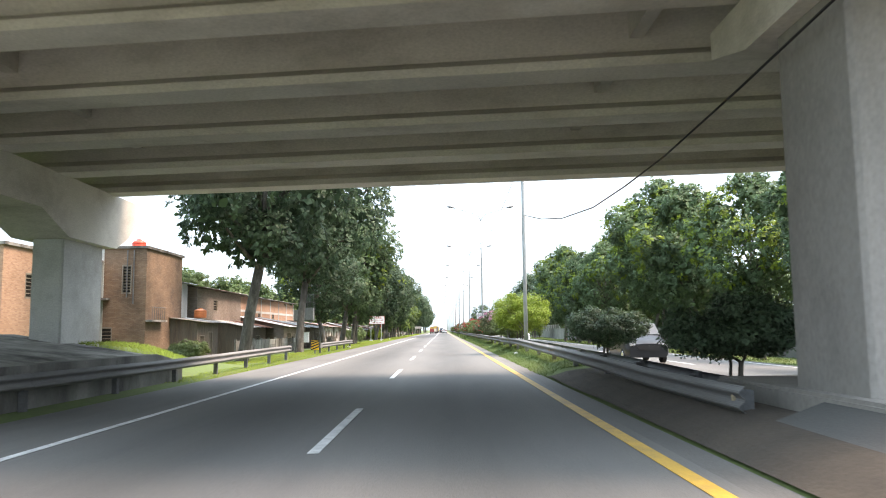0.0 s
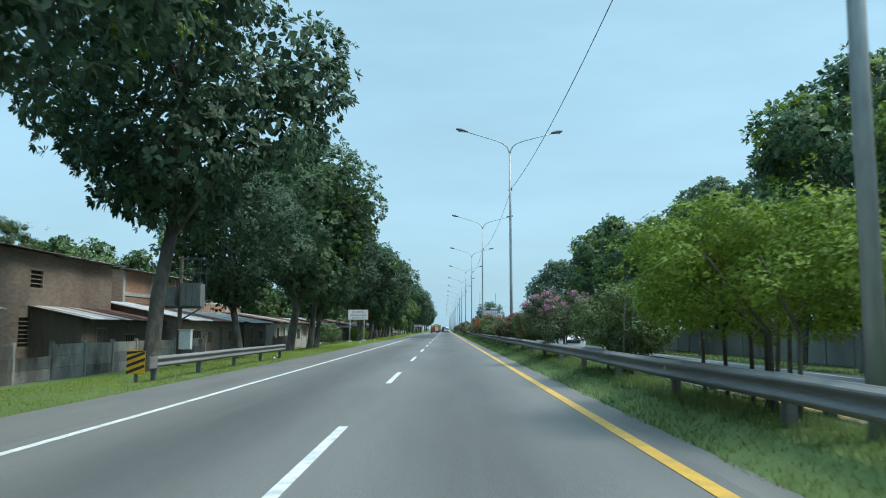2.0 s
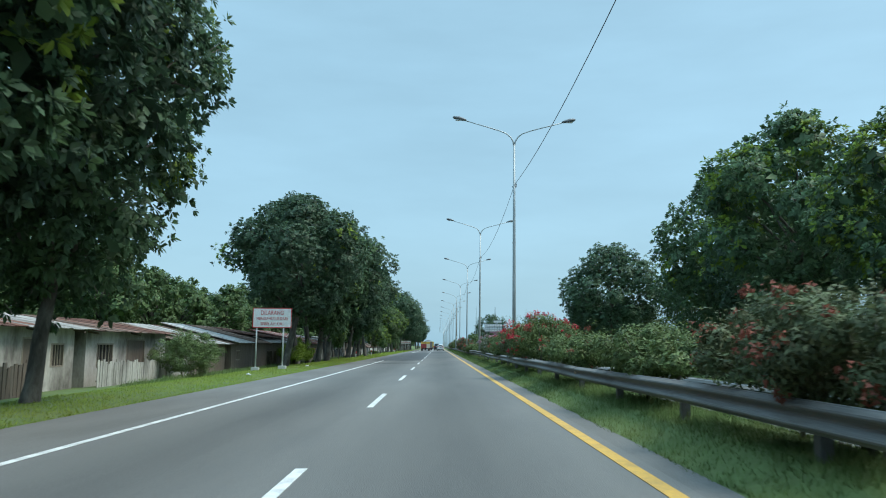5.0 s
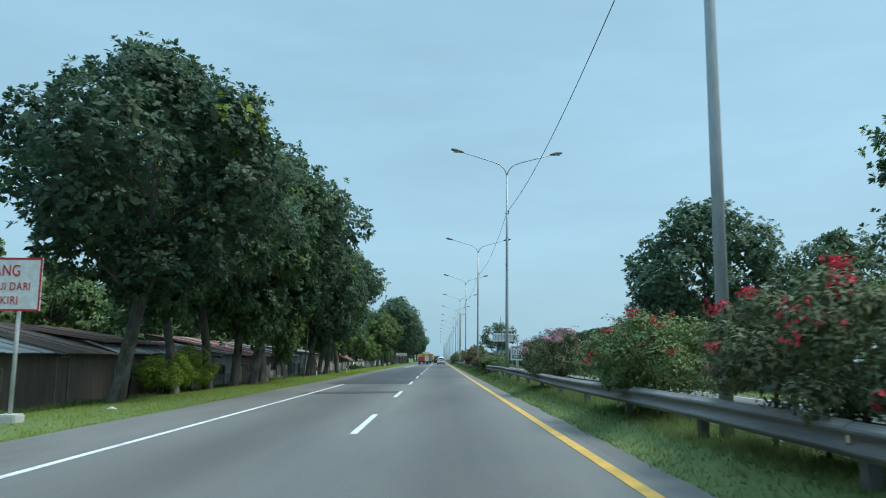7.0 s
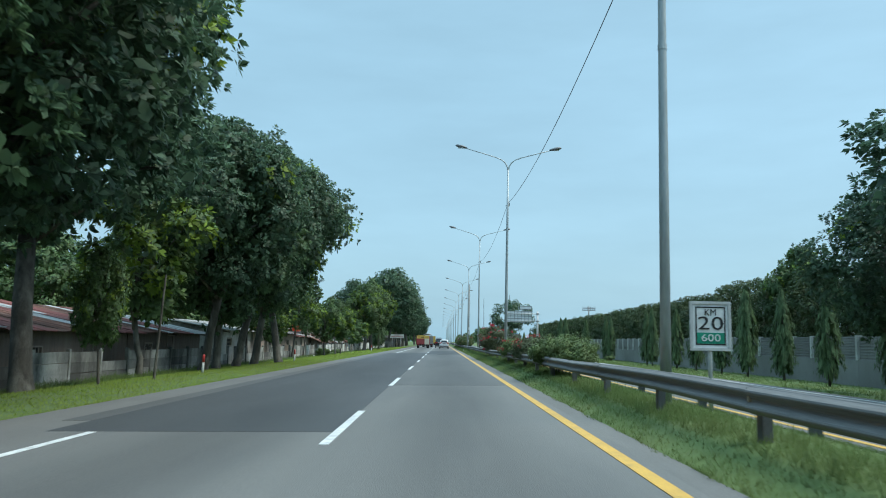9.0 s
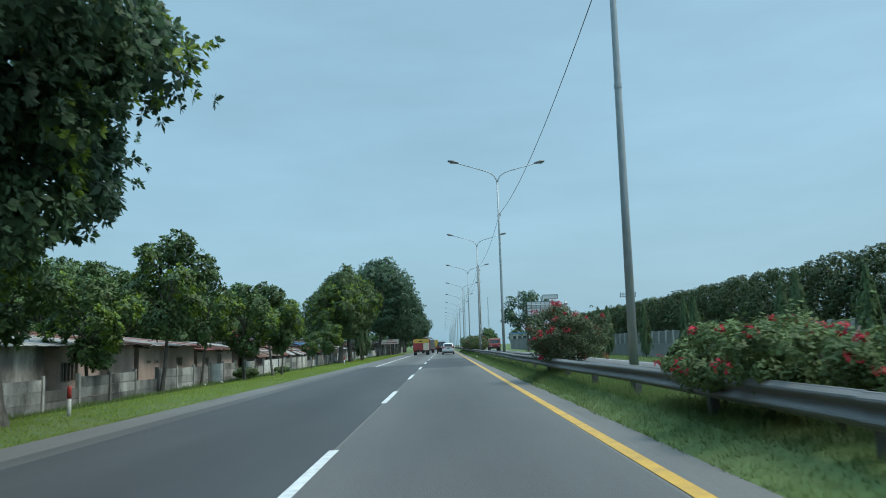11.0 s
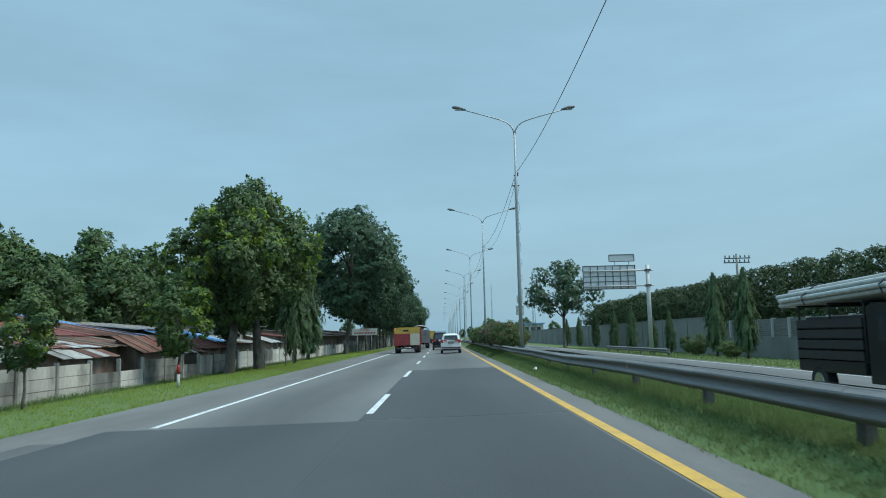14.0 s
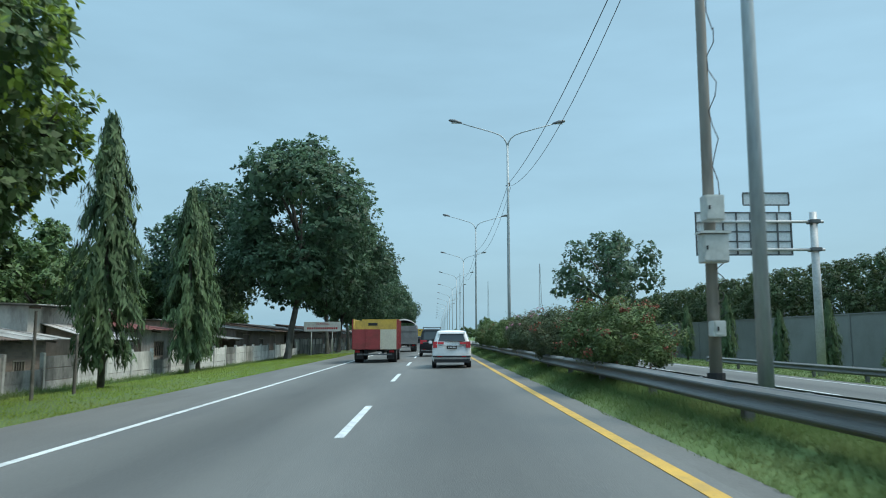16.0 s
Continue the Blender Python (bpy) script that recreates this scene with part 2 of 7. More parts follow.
def tube(bm, pts, radii, n=8, caps=True):
    pts = [Vector(p) for p in pts]
    rings = []
    for i, p in enumerate(pts):
        d = (pts[min(i + 1, len(pts) - 1)] - pts[max(i - 1, 0)]).normalized()
        a = d.cross(Vector((0, 1, 0)) if abs(d.y) < 0.9 else Vector((1, 0, 0))).normalized()
        b = d.cross(a)
        rings.append([bm.verts.new(p + radii[i] * (math.cos(2 * math.pi * k / n) * a + math.sin(2 * math.pi * k / n) * b)) for k in range(n)])
    for r, s in zip(rings, rings[1:]):
        for k in range(n):
            bm.faces.new((r[k], r[(k + 1) % n], s[(k + 1) % n], s[k]))
    if caps:
        bm.faces.new(rings[0][::-1])
        bm.faces.new(rings[-1])
    return bm


def tubem(pts, radii, n=8):
    return tube(bmesh.new(), pts, radii, n)


def prism(bm, outline, axis, a, b):
    """Extrude a closed outline (pairs) along axis 0, 1 or 2 from a to b."""
    def at(p, s):
        q = list(p)
        q.insert(axis, s)
        return q
    lo, hi = [bm.verts.new(at(p, a)) for p in outline], [bm.verts.new(at(p, b)) for p in outline]
    k = len(outline)
    for i in range(k):
        bm.faces.new((lo[i], lo[(i + 1) % k], hi[(i + 1) % k], hi[i]))
    bm.faces.new(lo[::-1])
    bm.faces.new(hi)
    return bm


def mesh_of(bm, name, smooth=False):
    bmesh.ops.recalc_face_normals(bm, faces=bm.faces)
    me = bpy.data.meshes.new(name)
    bm.to_mesh(me)
    bm.free()
    if smooth:
        me.shade_smooth()
    return me


def part(name, bm, material, parent=None, label="", smooth=False):
    ob = new(name, mesh_of(bm, name, smooth))
    ob.data.materials.append(material)
    ob.parent = parent
    if label:
        ob["label"] = label
    return ob


def shared(name, mesh, parent, m):
    ob = new(name, mesh)
    ob.parent = parent
    ob.matrix_basis = m
    return ob


def thing(name, label, category, x=0, y=0, z=0, rz=0, group="", kind=""):
    ob = new(name)
    ob.matrix_basis = pose(x, y, z, 0, 0, rz)
    return tagged(ob, label, category, group, kind)


def structure(name, bm, material, label, category, smooth=False):
    return tagged(part(name, bm, material, smooth=smooth), label, category, kind="structure")


def fast_mesh(name, verts, faces, material, smooth=False, normals=None):
    """A mesh from numpy arrays: verts (n, 3), faces (m, k)."""
    if normals is not None:
        a, b, c = (verts[faces[:, i]] for i in (0, 1, 2))
        turned = (np.cross(b - a, c - a) * normals[faces[:, 0]]).sum(1) < 0
        faces = np.where(turned[:, None], faces[:, ::-1], faces)
    me = bpy.data.meshes.new(name)
    m, k = faces.shape
    me.vertices.add(len(verts))
    me.vertices.foreach_set("co", verts.astype(np.float32).ravel())
    me.loops.add(m * k)
    me.loops.foreach_set("vertex_index", faces.astype(np.int32).ravel())
    me.polygons.add(m)
    me.polygons.foreach_set("loop_start", np.arange(0, m * k, k, dtype=np.int32))
    me.polygons.foreach_set("loop_total", np.full(m, k, dtype=np.int32))
    me.update(calc_edges=True)
    me.materials.append(material)
    if smooth:
        me.shade_smooth()
    if normals is not None:
        me.shade_smooth()
        me.normals_split_custom_set_from_vertices(normals.astype(np.float32))
    return me


# ---- ground, roads ----
Y_END = 1500.0
PROFILE = [(-2500, -1.0), (-120, -0.7), (-60, -0.65), (-30, -0.62), (-18, -0.6), (-14, -0.5), (-12.5, -0.42), (-11, -0.28), (-9.6, -0.18), (-8.4, -0.13), (-7.55, -0.12), (-7.3, -0.15), (-7.05, -0.19), (-4, -0.17), (0, -0.08), (2.5, -0.04),
           (2.72, 0.02), (2.85, 0.06), (3.1, 0.14), (3.4, 0.24), (3.9, 0.3), (4.5, 0.28), (5.0, 0.15), (5.45, 0.0), (5.6, -0.06), (8, -0.16), (11, -0.27), (14.3, -0.39), (14.7, -0.36), (15.5, -0.42), (17, -0.5), (20, -0.64), (23, -0.68), (40, -0.65), (120, -0.7), (2500, -1.0)]
PX_, PZ_ = np.array([p[0] for p in PROFILE]), np.array([p[1] for p in PROFILE])


def bank(x, y):
    """Grassed bank that rises to the bridge abutment."""
    a = np.clip((-8.6 - x) / 1.6, 0, 1) * np.clip((x + 22) / 4, 0, 1)
    b = np.clip((36 - y) / 12, 0, 1)
    return 1.25 * a * b * b * (3 - 2 * b)


def gz(x, y):
    return float(np.interp(x, PX_, PZ_) + bank(x, y))


def rz(x):
    return 0.0168 * (x - 0.75)


def frz(x):
    return 0.0 - (x - 5.6) * 0.036


xs = np.unique(np.concatenate([PX_, np.linspace(-24, -8.4, 14)]))
ys = np.concatenate([[-2500, -400, -120], np.arange(-60, 60, 3.0), np.arange(60, 480, 8.0), [560, 700, 900, 1200, 1800, 3000]])
gx, gy = np.meshgrid(xs, ys)
gzv = np.interp(gx, PX_, PZ_) + bank(gx, gy)
gv = np.stack([gx, gy, gzv], -1).reshape(-1, 3)
nx = len(xs)
gi = np.arange((len(ys) - 1) * nx).reshape(-1, nx)[:, :-1].ravel()
gf = np.stack([gi, gi + 1, gi + nx + 1, gi + nx], -1)
tagged(new("ground", fast_mesh("ground", gv, gf, M["ground"], True)), "grassy roadside ground with bare earth patches", "ground", kind="structure")


def strip(name, x0, x1, y0, y1, zf, lift, material, label, category, thick=0.03, step=None, parent=None):
    """A slab that follows the cross-fall: x0..x1, y0..y1, top at zf(x) + lift."""
    bm = bmesh.new()
    n = max(1, int((y1 - y0) / step)) if step else 1
    prev = None
    for i in range(n + 1):
        y = y0 + (y1 - y0) * i / n
        row = [bm.verts.new((x, y, zf(x) + lift + dz)) for x, dz in ((x0, -thick), (x0, 0), (x1, 0), (x1, -thick))]
        if prev:
            for a in range(3):
                bm.faces.new((prev[a], prev[a + 1], row[a + 1], row[a]))
        else:
            bm.faces.new(row)
        prev = row
    bm.faces.new(prev[::-1])
    if parent is None:
        return structure(name, bm, material, label, category)
    return part(name, bm, material, parent)


XW, XD, XY = -4.93, -1.39, 2.18
strip("road", -5.3, 2.42, -60, Y_END, rz, 0, M["asphalt"], "worn grey asphalt carriageway with two lanes", "road", 0.05)
strip("shoulder_outer", -7.15, -5.3, -60, Y_END, rz, 0.0, M["shoulder"], "pale grey paved shoulder beside the road", "shoulder", 0.05)
strip("shoulder_inner", 2.42, 2.76, -60, Y_END, rz, 0.0, M["shoulder"], "narrow grey paved strip beside the median", "shoulder", 0.05)
strip("road_opposite", 5.6, 14.45, -60, Y_END, frz, 0, M["asphalt"], "grey asphalt carriageway of the opposite direction", "road", 0.05)
for y0, y1, x0, x1 in ((128.8, 130.6, -5.3, XD - 0.05), (140.0, 215.4, -5.65, XD - 0.02), (215.5, 234.7, XD - 0.08, 2.05), (205.3, 215.4, XD - 0.012, 2.05)):
    strip("asphalt_patch", x0, x1, y0, y1, rz, 0.004, M["asphalt_new"], "darker resurfaced asphalt patch in the road", "road patch", 0.02)

strip("asphalt_patch", -6.15, -5.655, 141.5, 214.0, rz, 0.004, M["asphalt_mid"], "scuffed rim of the resurfaced lane", "road patch", 0.02)
strip("asphalt_patch", XD + 0.03, 2.05, 152.0, 205.2, rz, 0.004, M["asphalt_mid"], "slightly darker asphalt of the inner lane", "road patch", 0.02)

bm = bmesh.new()
ring = [bm.verts.new((-0.44 + 0.42 * math.cos(a) * (1 + 0.25 * math.sin(a * 3)), 199.0 + 0.5 * math.sin(a) * (1 + 0.2 * math.cos(a * 5)), rz(-0.44) + 0.007 + 0.42 * 0.0168 * math.cos(a))) for a in [2 * math.pi * k / 18 for k in range(18)]]
bm.faces.new(ring)
structure("road_scar", bm, M["asphalt_new"], "small dark ragged scar in the asphalt", "road patch")

# painted lines
for a, b in ((-60, 139.9), (215.6, Y_END)):
    strip("edge_line", XW - 0.065, XW + 0.065, a, b, rz, 0.008, M["white_line"], "white painted edge line along the road", "road marking", 0.006)
strip("median_line", XY - 0.085, XY + 0.085, -60, Y_END, rz, 0.008, M["yellow_line"], "yellow painted line beside the median", "road marking", 0.006)
strip("edge_line_opposite", 13.5, 13.64, -60, Y_END, frz, 0.008, M["white_line"], "white painted edge line of the opposite carriageway", "road marking", 0.006)
strip("median_line_opposite", 6.1, 6.25, -60, Y_END, frz, 0.008, M["yellow_line"], "yellow painted line of the opposite carriageway", "road marking", 0.006)
lane = tagged(new("lane_line"), "white dashed lane line", "road marking", kind="structure")
dash = mesh_of(boxm(-0.065, 0.065, 0, 4.75, -0.006, 0.008), "dash")
dash.materials.append(M["white_line"])
for k in range(-3, 60):
    shared("dash", dash, lane, pose(XD, 8.6 + 13.0 * k, rz(XD), 0, -0.96, 0))
lane2 = tagged(new("lane_line_opposite"), "white dashed lane line of the opposite carriageway", "road marking", kind="structure")
for k in range(-3, 60):
    shared("dash", dash, lane2, pose(9.85, 4 + 13.0 * k, frz(9.85), 0, 2.06, 0))
M["concrete_dark"] = mat("grimy_concrete", (0.27, 0.255, 0.235), (0.21, 0.2, 0.185), rough=0.9, scale=0.7, fine=25, bump=0.25, stain=(0.13, 0.12, 0.105), stain_scale=0.5, stain_amt=0.5, stretch=(1, 1, 0.5))
# ---- guard rails ----
def wbeam(length):
    """W-beam section, 0.31 m high, centred on z = 0, facing -x."""
    prof = [(0.0, 0.155), (-0.012, 0.15), (-0.02, 0.14), (-0.075, 0.105), (-0.083, 0.085), (-0.075, 0.065), (-0.02, 0.02), (-0.012, 0.0), (-0.02, -0.02), (-0.075, -0.065), (-0.083, -0.085), (-0.075, -0.105), (-0.02, -0.14), (-0.012, -0.15), (0.0, -0.155)]
    back = [(x + 0.006, z) for x, z in reversed(prof)]
    return prism(bmesh.new(), prof + back, 1, 0, length)


BEAM = mesh_of(wbeam(4.02), "beam", False)
BEAM.materials.append(M["steel"])
# darker copy of the beam: the far rail's shaded back put into colour
BEAM_SHADED = mesh_of(wbeam(4.02), "beam", False)
BEAM_SHADED.materials.append(M["steel_dark"])
_b = boxm(-0.06, 0.06, -0.075, 0.075, -0.62, 0.1, bevel=0.008)
box(_b, -0.13, -0.06, -0.07, 0.07, -0.14, 0.14)
POST = mesh_of(_b, "post")
POST.materials.append(M["steel_dark"])
_b = boxm(-0.02, 0.02, -0.03, 0.03, -0.05, 0.05, bevel=0.006)
REFL = mesh_of(_b, "reflector")
REFL.materials.append(mat("amber_reflector", (0.5, 0.42, 0.3), rough=0.25, bump=0))


def guard_rail(label, x, y0, y1, zf, face=-1, beam=BEAM, ends=True, reflect=0):
    """zf(y): height of the beam's middle. face: -1 beams face -x, 1 face +x."""
    g = thing("guard_rail", label, "guard rail", x, y0, 0)
    n = round((y1 - y0) / 4)
    L = (y1 - y0) / n
    turn = 0 if face < 0 else 180
    for k in range(n):
        za, zb = zf(y0 + k * L), zf(y0 + (k + 1) * L)
        m = Matrix.Translation((random.uniform(-0.008, 0.008), k * L, za)) @ Matrix.Rotation(math.atan2(zb - za, L) + random.uniform(-0.002, 0.002), 4, "X")
        if face > 0:
            m = m @ pose(0, L, 0, 0, 0, 180)
        m = m @ Matrix.Diagonal((1, L / 4.0, 1, 1))
        shared("beam", beam, g, m)
    for k in range(n + 1):
        yy = min(max(k * L, 0.3), y1 - y0 - 0.3)
        shared("post", POST, g, pose(0.13 * (1 if face < 0 else -1), yy, zf(y0 + yy), 0, 0, turn + random.uniform(-2, 2)))
        if reflect and k % reflect == 0:
            shared("reflector", REFL, g, pose(-0.03 * (1 if face < 0 else -1), yy, zf(y0 + yy) + 0.02))
    if ends:
        for yy, d in ((0, -1), (y1 - y0, 1)):
            bm = bmesh.new()
            # rounded bull-nose end piece
            ring = []
            for i in range(9):
                a = math.pi * i / 8
                ring.append((-0.05 + 0.09 * (1 - math.cos(a)) - 0.03, d * 0.32 * math.sin(a)))
            prev = None
            for px_, py_ in ring:
                row = [bm.verts.new((-face * px_ if face < 0 else -px_, yy + py_, zf(y0 + yy) + h)) for h in (-0.155, 0.155)]
                if prev:
                    bm.faces.new((prev[0], prev[1], row[1], row[0]))
                prev = row
            part("rail_end", bm, M["steel"], g)
    return g


zl = lambda y: 0.43 + 0.02 * math.sin(y * 0.21)
guard_rail("weathered steel guard rail along the grass verge", -7.65, -30, 38.6, zl, face=1)
guard_rail("pale steel guard rail with a striped end marker", -7.75, 49.2, 65.6, lambda y: 0.40, face=1)
RAIL_TOP = ((-60, 0.62), (12, 0.62), (26, 0.79), (36, 0.85), (62, 0.84), (124, 0.84), (134, 0.9), (146, 0.9), (186, 0.79), (216, 0.81), (224, 0.76), (250, 0.75), (900, 0.75))
zr = lambda y: float(np.interp(y, [q[0] for q in RAIL_TOP], [q[1] for q in RAIL_TOP])) - 0.155 + 0.012 * math.sin(y * 0.41)
guard_rail("long grey steel guard rail on the median", 3.55, 8.9, 458, zr, reflect=4, ends=False)
guard_rail("guard rail on the far side of the median, its shaded back coloured dark", 4.75, -42, 458, lambda y: min(0.53, zr(y) - 0.14) + 0.02 * math.sin(y * 0.17), face=1, beam=BEAM_SHADED, ends=False)
guard_rail("short steel guard rail beyond the opposite carriageway", 15.8, 256.5, 276.6, lambda y: -0.02, ends=True)

# ---- street lamps ----
LAMP_Y = [35.75, 74.0, 109.0, 141.84, 174.57, 208.3, 241.6, 273.56, 306.67] + [306.67 + 33.15 * k for k in range(1, 14)]
XP = 3.95


def street_lamp():
    g = thing("street_lamp", "tall grey steel street lamp with two arms on the median", "street lamp", XP, 0, 0.2, group="street lamps along the median")
    part("pole", tubem([(0, 0, 0), (0, 0, 4), (0, 0, 8), (0, 0, 11.7)], [0.1, 0.085, 0.07, 0.055], 10), M["pole"], g, smooth=True)
    bm = boxm(-0.2, 0.2, -0.2, 0.2, 0, 0.03)
    for a in range(4):
        tube(bm, [(0.15 * math.cos(a * math.pi / 2 + 0.785) , 0.15 * math.sin(a * math.pi / 2 + 0.785), 0.03), (0.15 * math.cos(a * math.pi / 2 + 0.785), 0.15 * math.sin(a * math.pi / 2 + 0.785), 0.07)], [0.015, 0.015], 6)
    part("base_plate", bm, M["steel_dark"], g)
    part("joint", tubem([(0, 0, 6.4), (0, 0, 6.5)], [0.085, 0.085], 10), M["pole"], g)
    for s in (-1, 1):
        pts = [(0, 0, 11.55), (s * 0.05, 0, 11.85), (s * 0.18, 0, 12.1), (s * 0.42, 0, 12.3), (s * 0.8, 0, 12.45), (s * 1.6, 0, 12.68), (s * 2.75, 0, 13.0)]
        part("arm", tubem(pts, [0.045, 0.042, 0.038, 0.035, 0.032, 0.03, 0.027], 8), M["pole"], g, smooth=True)
        bm = bmesh.new()
        tube(bm, [(s * 2.55, 0, 12.96), (s * 2.7, 0, 13.01), (s * 2.95, 0, 13.09), (s * 3.2, 0, 13.15), (s * 3.28, 0, 13.16)], [0.05, 0.1, 0.13, 0.1, 0.03], 10)
        for v in bm.verts:
            v.co.z = 13.03 + (v.co.z - 13.03) * 0.8
        head = part("lamp_head", bm, M["lamp"], g, "dark lamp head", smooth=True)
        part("lens", boxm(min(s * 2.82, s * 3.12), max(s * 2.82, s * 3.12), -0.09, 0.09, 12.965, 12.985), M["lens"], head)
    bm = boxm(-0.12, 0.12, -0.02, 0.02, 9.4, 9.45)
    tube(bm, [(0.1, 0, 9.42), (0.1, 0, 9.6)], [0.03, 0.03], 6)
    part("cable_bracket", bm, M["steel_dark"], g)
    return g


first = street_lamp()
first.matrix_basis = pose(XP, LAMP_Y[0], 0.2)
SKEW = [0, 9, 3, 8, 1, 14, 6, 2, 4]
for i, y in enumerate(LAMP_Y[1:]):
    copy_thing(first, pose((3.98 if 238 < y < 243 else XP), y, 0.2, random.uniform(-0.4, 0.4), random.uniform(-0.4, 0.4), SKEW[(i + 1) % 9] * 0.5))


def cable(name, a, b, sag, r, label, n=16):
    a, b = Vector(a), Vector(b)
    pts = [a.lerp(b, i / n) - Vector((0, 0, sag * 4 * (i / n) * (1 - i / n))) for i in range(n + 1)]
    return tagged(part(name, tubem(pts, [r] * (n + 1), 5), M["cable"]), label, "cable")


for a, b in zip(LAMP_Y, LAMP_Y[1:]):
    cable("overhead_cable", (XP + 0.05, a, 9.75), (XP + 0.05, b, 9.75), 0.75, 0.012, "thin black cable strung between street lamps")
_p = [(4.3, -6, 6.0), (4.2, 2, 5.0), (4.1, 7.5, 4.62), (4.1, 10, 4.5), (4.1, 13.5, 4.38), (4.1, 16.5, 4.4), (4.1, 20, 4.5), (4.08, 25, 4.95), (4.05, 30, 5.65), (3.98, 35.3, 6.6)]
tagged(part("overhead_cable", tubem(_p, [0.018] * len(_p), 6), M["cable"]), "thick black cable hanging from the bridge to a lamp", "cable")
for a, b in ((243.5, 273.56), (273.56, 306.67), (306.67, 339.8)):
    cable("overhead_cable", (XP + 0.18, a, 9.55), (XP + 0.18, b, 9.6), 1.2, 0.01, "second slack black cable strung between poles")

# ---- overpass ----
SK = 0.125  # skew of the girders: y falls by this per metre to the right


def girder(y):
    g = bmesh.new()
    prof = [(-0.37, 0.0), (0.37, 0.0), (0.37, 0.16), (0.11, 0.34), (0.11, 1.18), (0.3, 1.32), (0.3, 1.5), (-0.3, 1.5), (-0.3, 1.32), (-0.11, 1.18), (-0.11, 0.34), (-0.37, 0.16)]
    prism(g, prof, 0, -24.0, 22.0)
    for v in g.verts:
        v.co.y += y - SK * v.co.x
        v.co.z += 5.62 + 0.004 * v.co.x
    return g


bridge = thing("overpass", "grey concrete road bridge with deep girders above the road", "bridge")
for k in range(6):
    part("girder", girder(22.0 - 3.0 * k), M["concrete"], bridge)
bm = bmesh.new()
prism(bm, [(6.3, 7.12), (23.0, 7.12), (23.0, 7.4), (6.3, 7.4)], 0, -24, 24)
for v in bm.verts:
    v.co.y -= SK * v.co.x
part("deck", bm, M["concrete"], bridge)
for yy in (6.3, 22.75):
    bm = boxm(-24, 24, yy, yy + 0.25, 7.3, 8.4)
    for v in bm.verts:
        v.co.y -= SK * v.co.x
    part("parapet", bm, M["concrete_pale"], bridge)
# diaphragms between the girders
for x in (-8.0, 3.4):
    for k in range(5):
        y1 = 22.0 - 3.0 * k - SK * x
        part("diaphragm", boxm(x - 0.12, x + 0.12, y1 - 2.84, y1 - 0.11, 6.2, 7.12), M["concrete"], bridge)
# pier caps and columns: hammerhead rows along the road
for px_, label in ((-11.0, "left"), (5.3, "right")):
    pier = thing("bridge_pier", "concrete bridge pier with a tapered cap beam", "bridge pier", px_, 0, 0)
    if label == "left":
        cap = [(6.5, 5.6), (25.3, 5.6), (25.4, 5.0), (24.5, 4.3), (23.7, 3.95), (20.7, 3.95), (19.2, 4.55), (6.5, 4.55)]
        prism_b = prism(bmesh.new(), cap, 0, -0.75, 0.85)
    else:
        cap = [(5.6, 5.6), (10.8, 5.6), (10.8, 5.2), (9.6, 4.9), (5.6, 4.9)]
        prism_b = prism(bmesh.new(), cap, 0, -1.25, 1.25)
    part("cap_beam", prism_b, M["concrete"], pier)
    if label == "left":
        for y in (22.15, 11.5):
            part("column", boxm(-0.32, 0.55, y - 1.15, y + 1.3, gz(-10.3, y) - 0.3, 4.0, bevel=0.04), M["concrete_pale"], pier)
    else:
        for y in (8.4,):
            part("column", prism(bmesh.new(), [(-1.0, y - 0.75), (-0.95, y - 0.8), (0.0, y - 0.8), (0.65, y - 0.3), (0.65, y + 0.4), (0.0, y + 0.85), (-0.95, y + 0.85), (-1.0, y + 0.8)], 2, 0.1, 5.0), M["concrete_dark"], pier)
        part("plinth", boxm(-1.2, 1.1, 4, 11.4, -0.1, 0.58, bevel=0.04), M["concrete_dark"], pier)
        part("apron", prism(bmesh.new(), [(-2.3, 0.0), (-2.25, 0.12), (-1.2, 0.5), (-1.2, 0.0)], 1, -30, 8.2), M["asphalt_mid"], pier)
# bare earth in the bridge's shade
_x = [2.77 + 0.13 * i for i in range(22)]
_rows = [-60.0, -30.0, 0.0, 6.0, 10.0, 13.0, 15.0, 17.0, 18.2, 19.2, 20.0, 20.6]
bm = bmesh.new()
_v = []
for k, y in enumerate(_rows):
    row = []
    for x in _x:
        ye = y + (0.5 * math.sin(x * 3.1) + 0.3 * math.sin(x * 7.7 + 1)) * (1 if k > 7 else 0)
        row.append(bm.verts.new((x, ye, float(np.interp(x, PX_, PZ_)) + (0.05 if k < 10 else (0.02, -0.12)[k - 10]) + 0.012 * math.sin(x * 9 + y * 5))))
    _v.append(row)
for r0, r1 in zip(_v, _v[1:]):
    for i in range(len(_x) - 1):
        bm.faces.new((r0[i], r0[i + 1], r1[i + 1], r1[i]))
structure("earth_strip", bm, M["dirt"], "dark bare earth under the bridge", "earth")
# low retaining wall and apron by the abutment
wall = thing("retaining_wall", "stained low concrete wall with a paved apron", "retaining wall", -7.95, 0, 0)
bm = bmesh.new()
prism(bm, [(-30, -0.3), (23.6, -0.3), (23.6, 0.42), (21.5, 0.72), (-30, 0.72)], 0, -0.35, 0.0)
part("wall", bm, M["concrete_dirty"], wall)
bm = bmesh.new()
prism(bm, [(-0.35, 0.55), (-0.35, 0.70), (-4.2, 1.32), (-4.2, 0.5)], 1, -30, 21.8)
part("apron", bm, M["concrete_dirty"], wall)
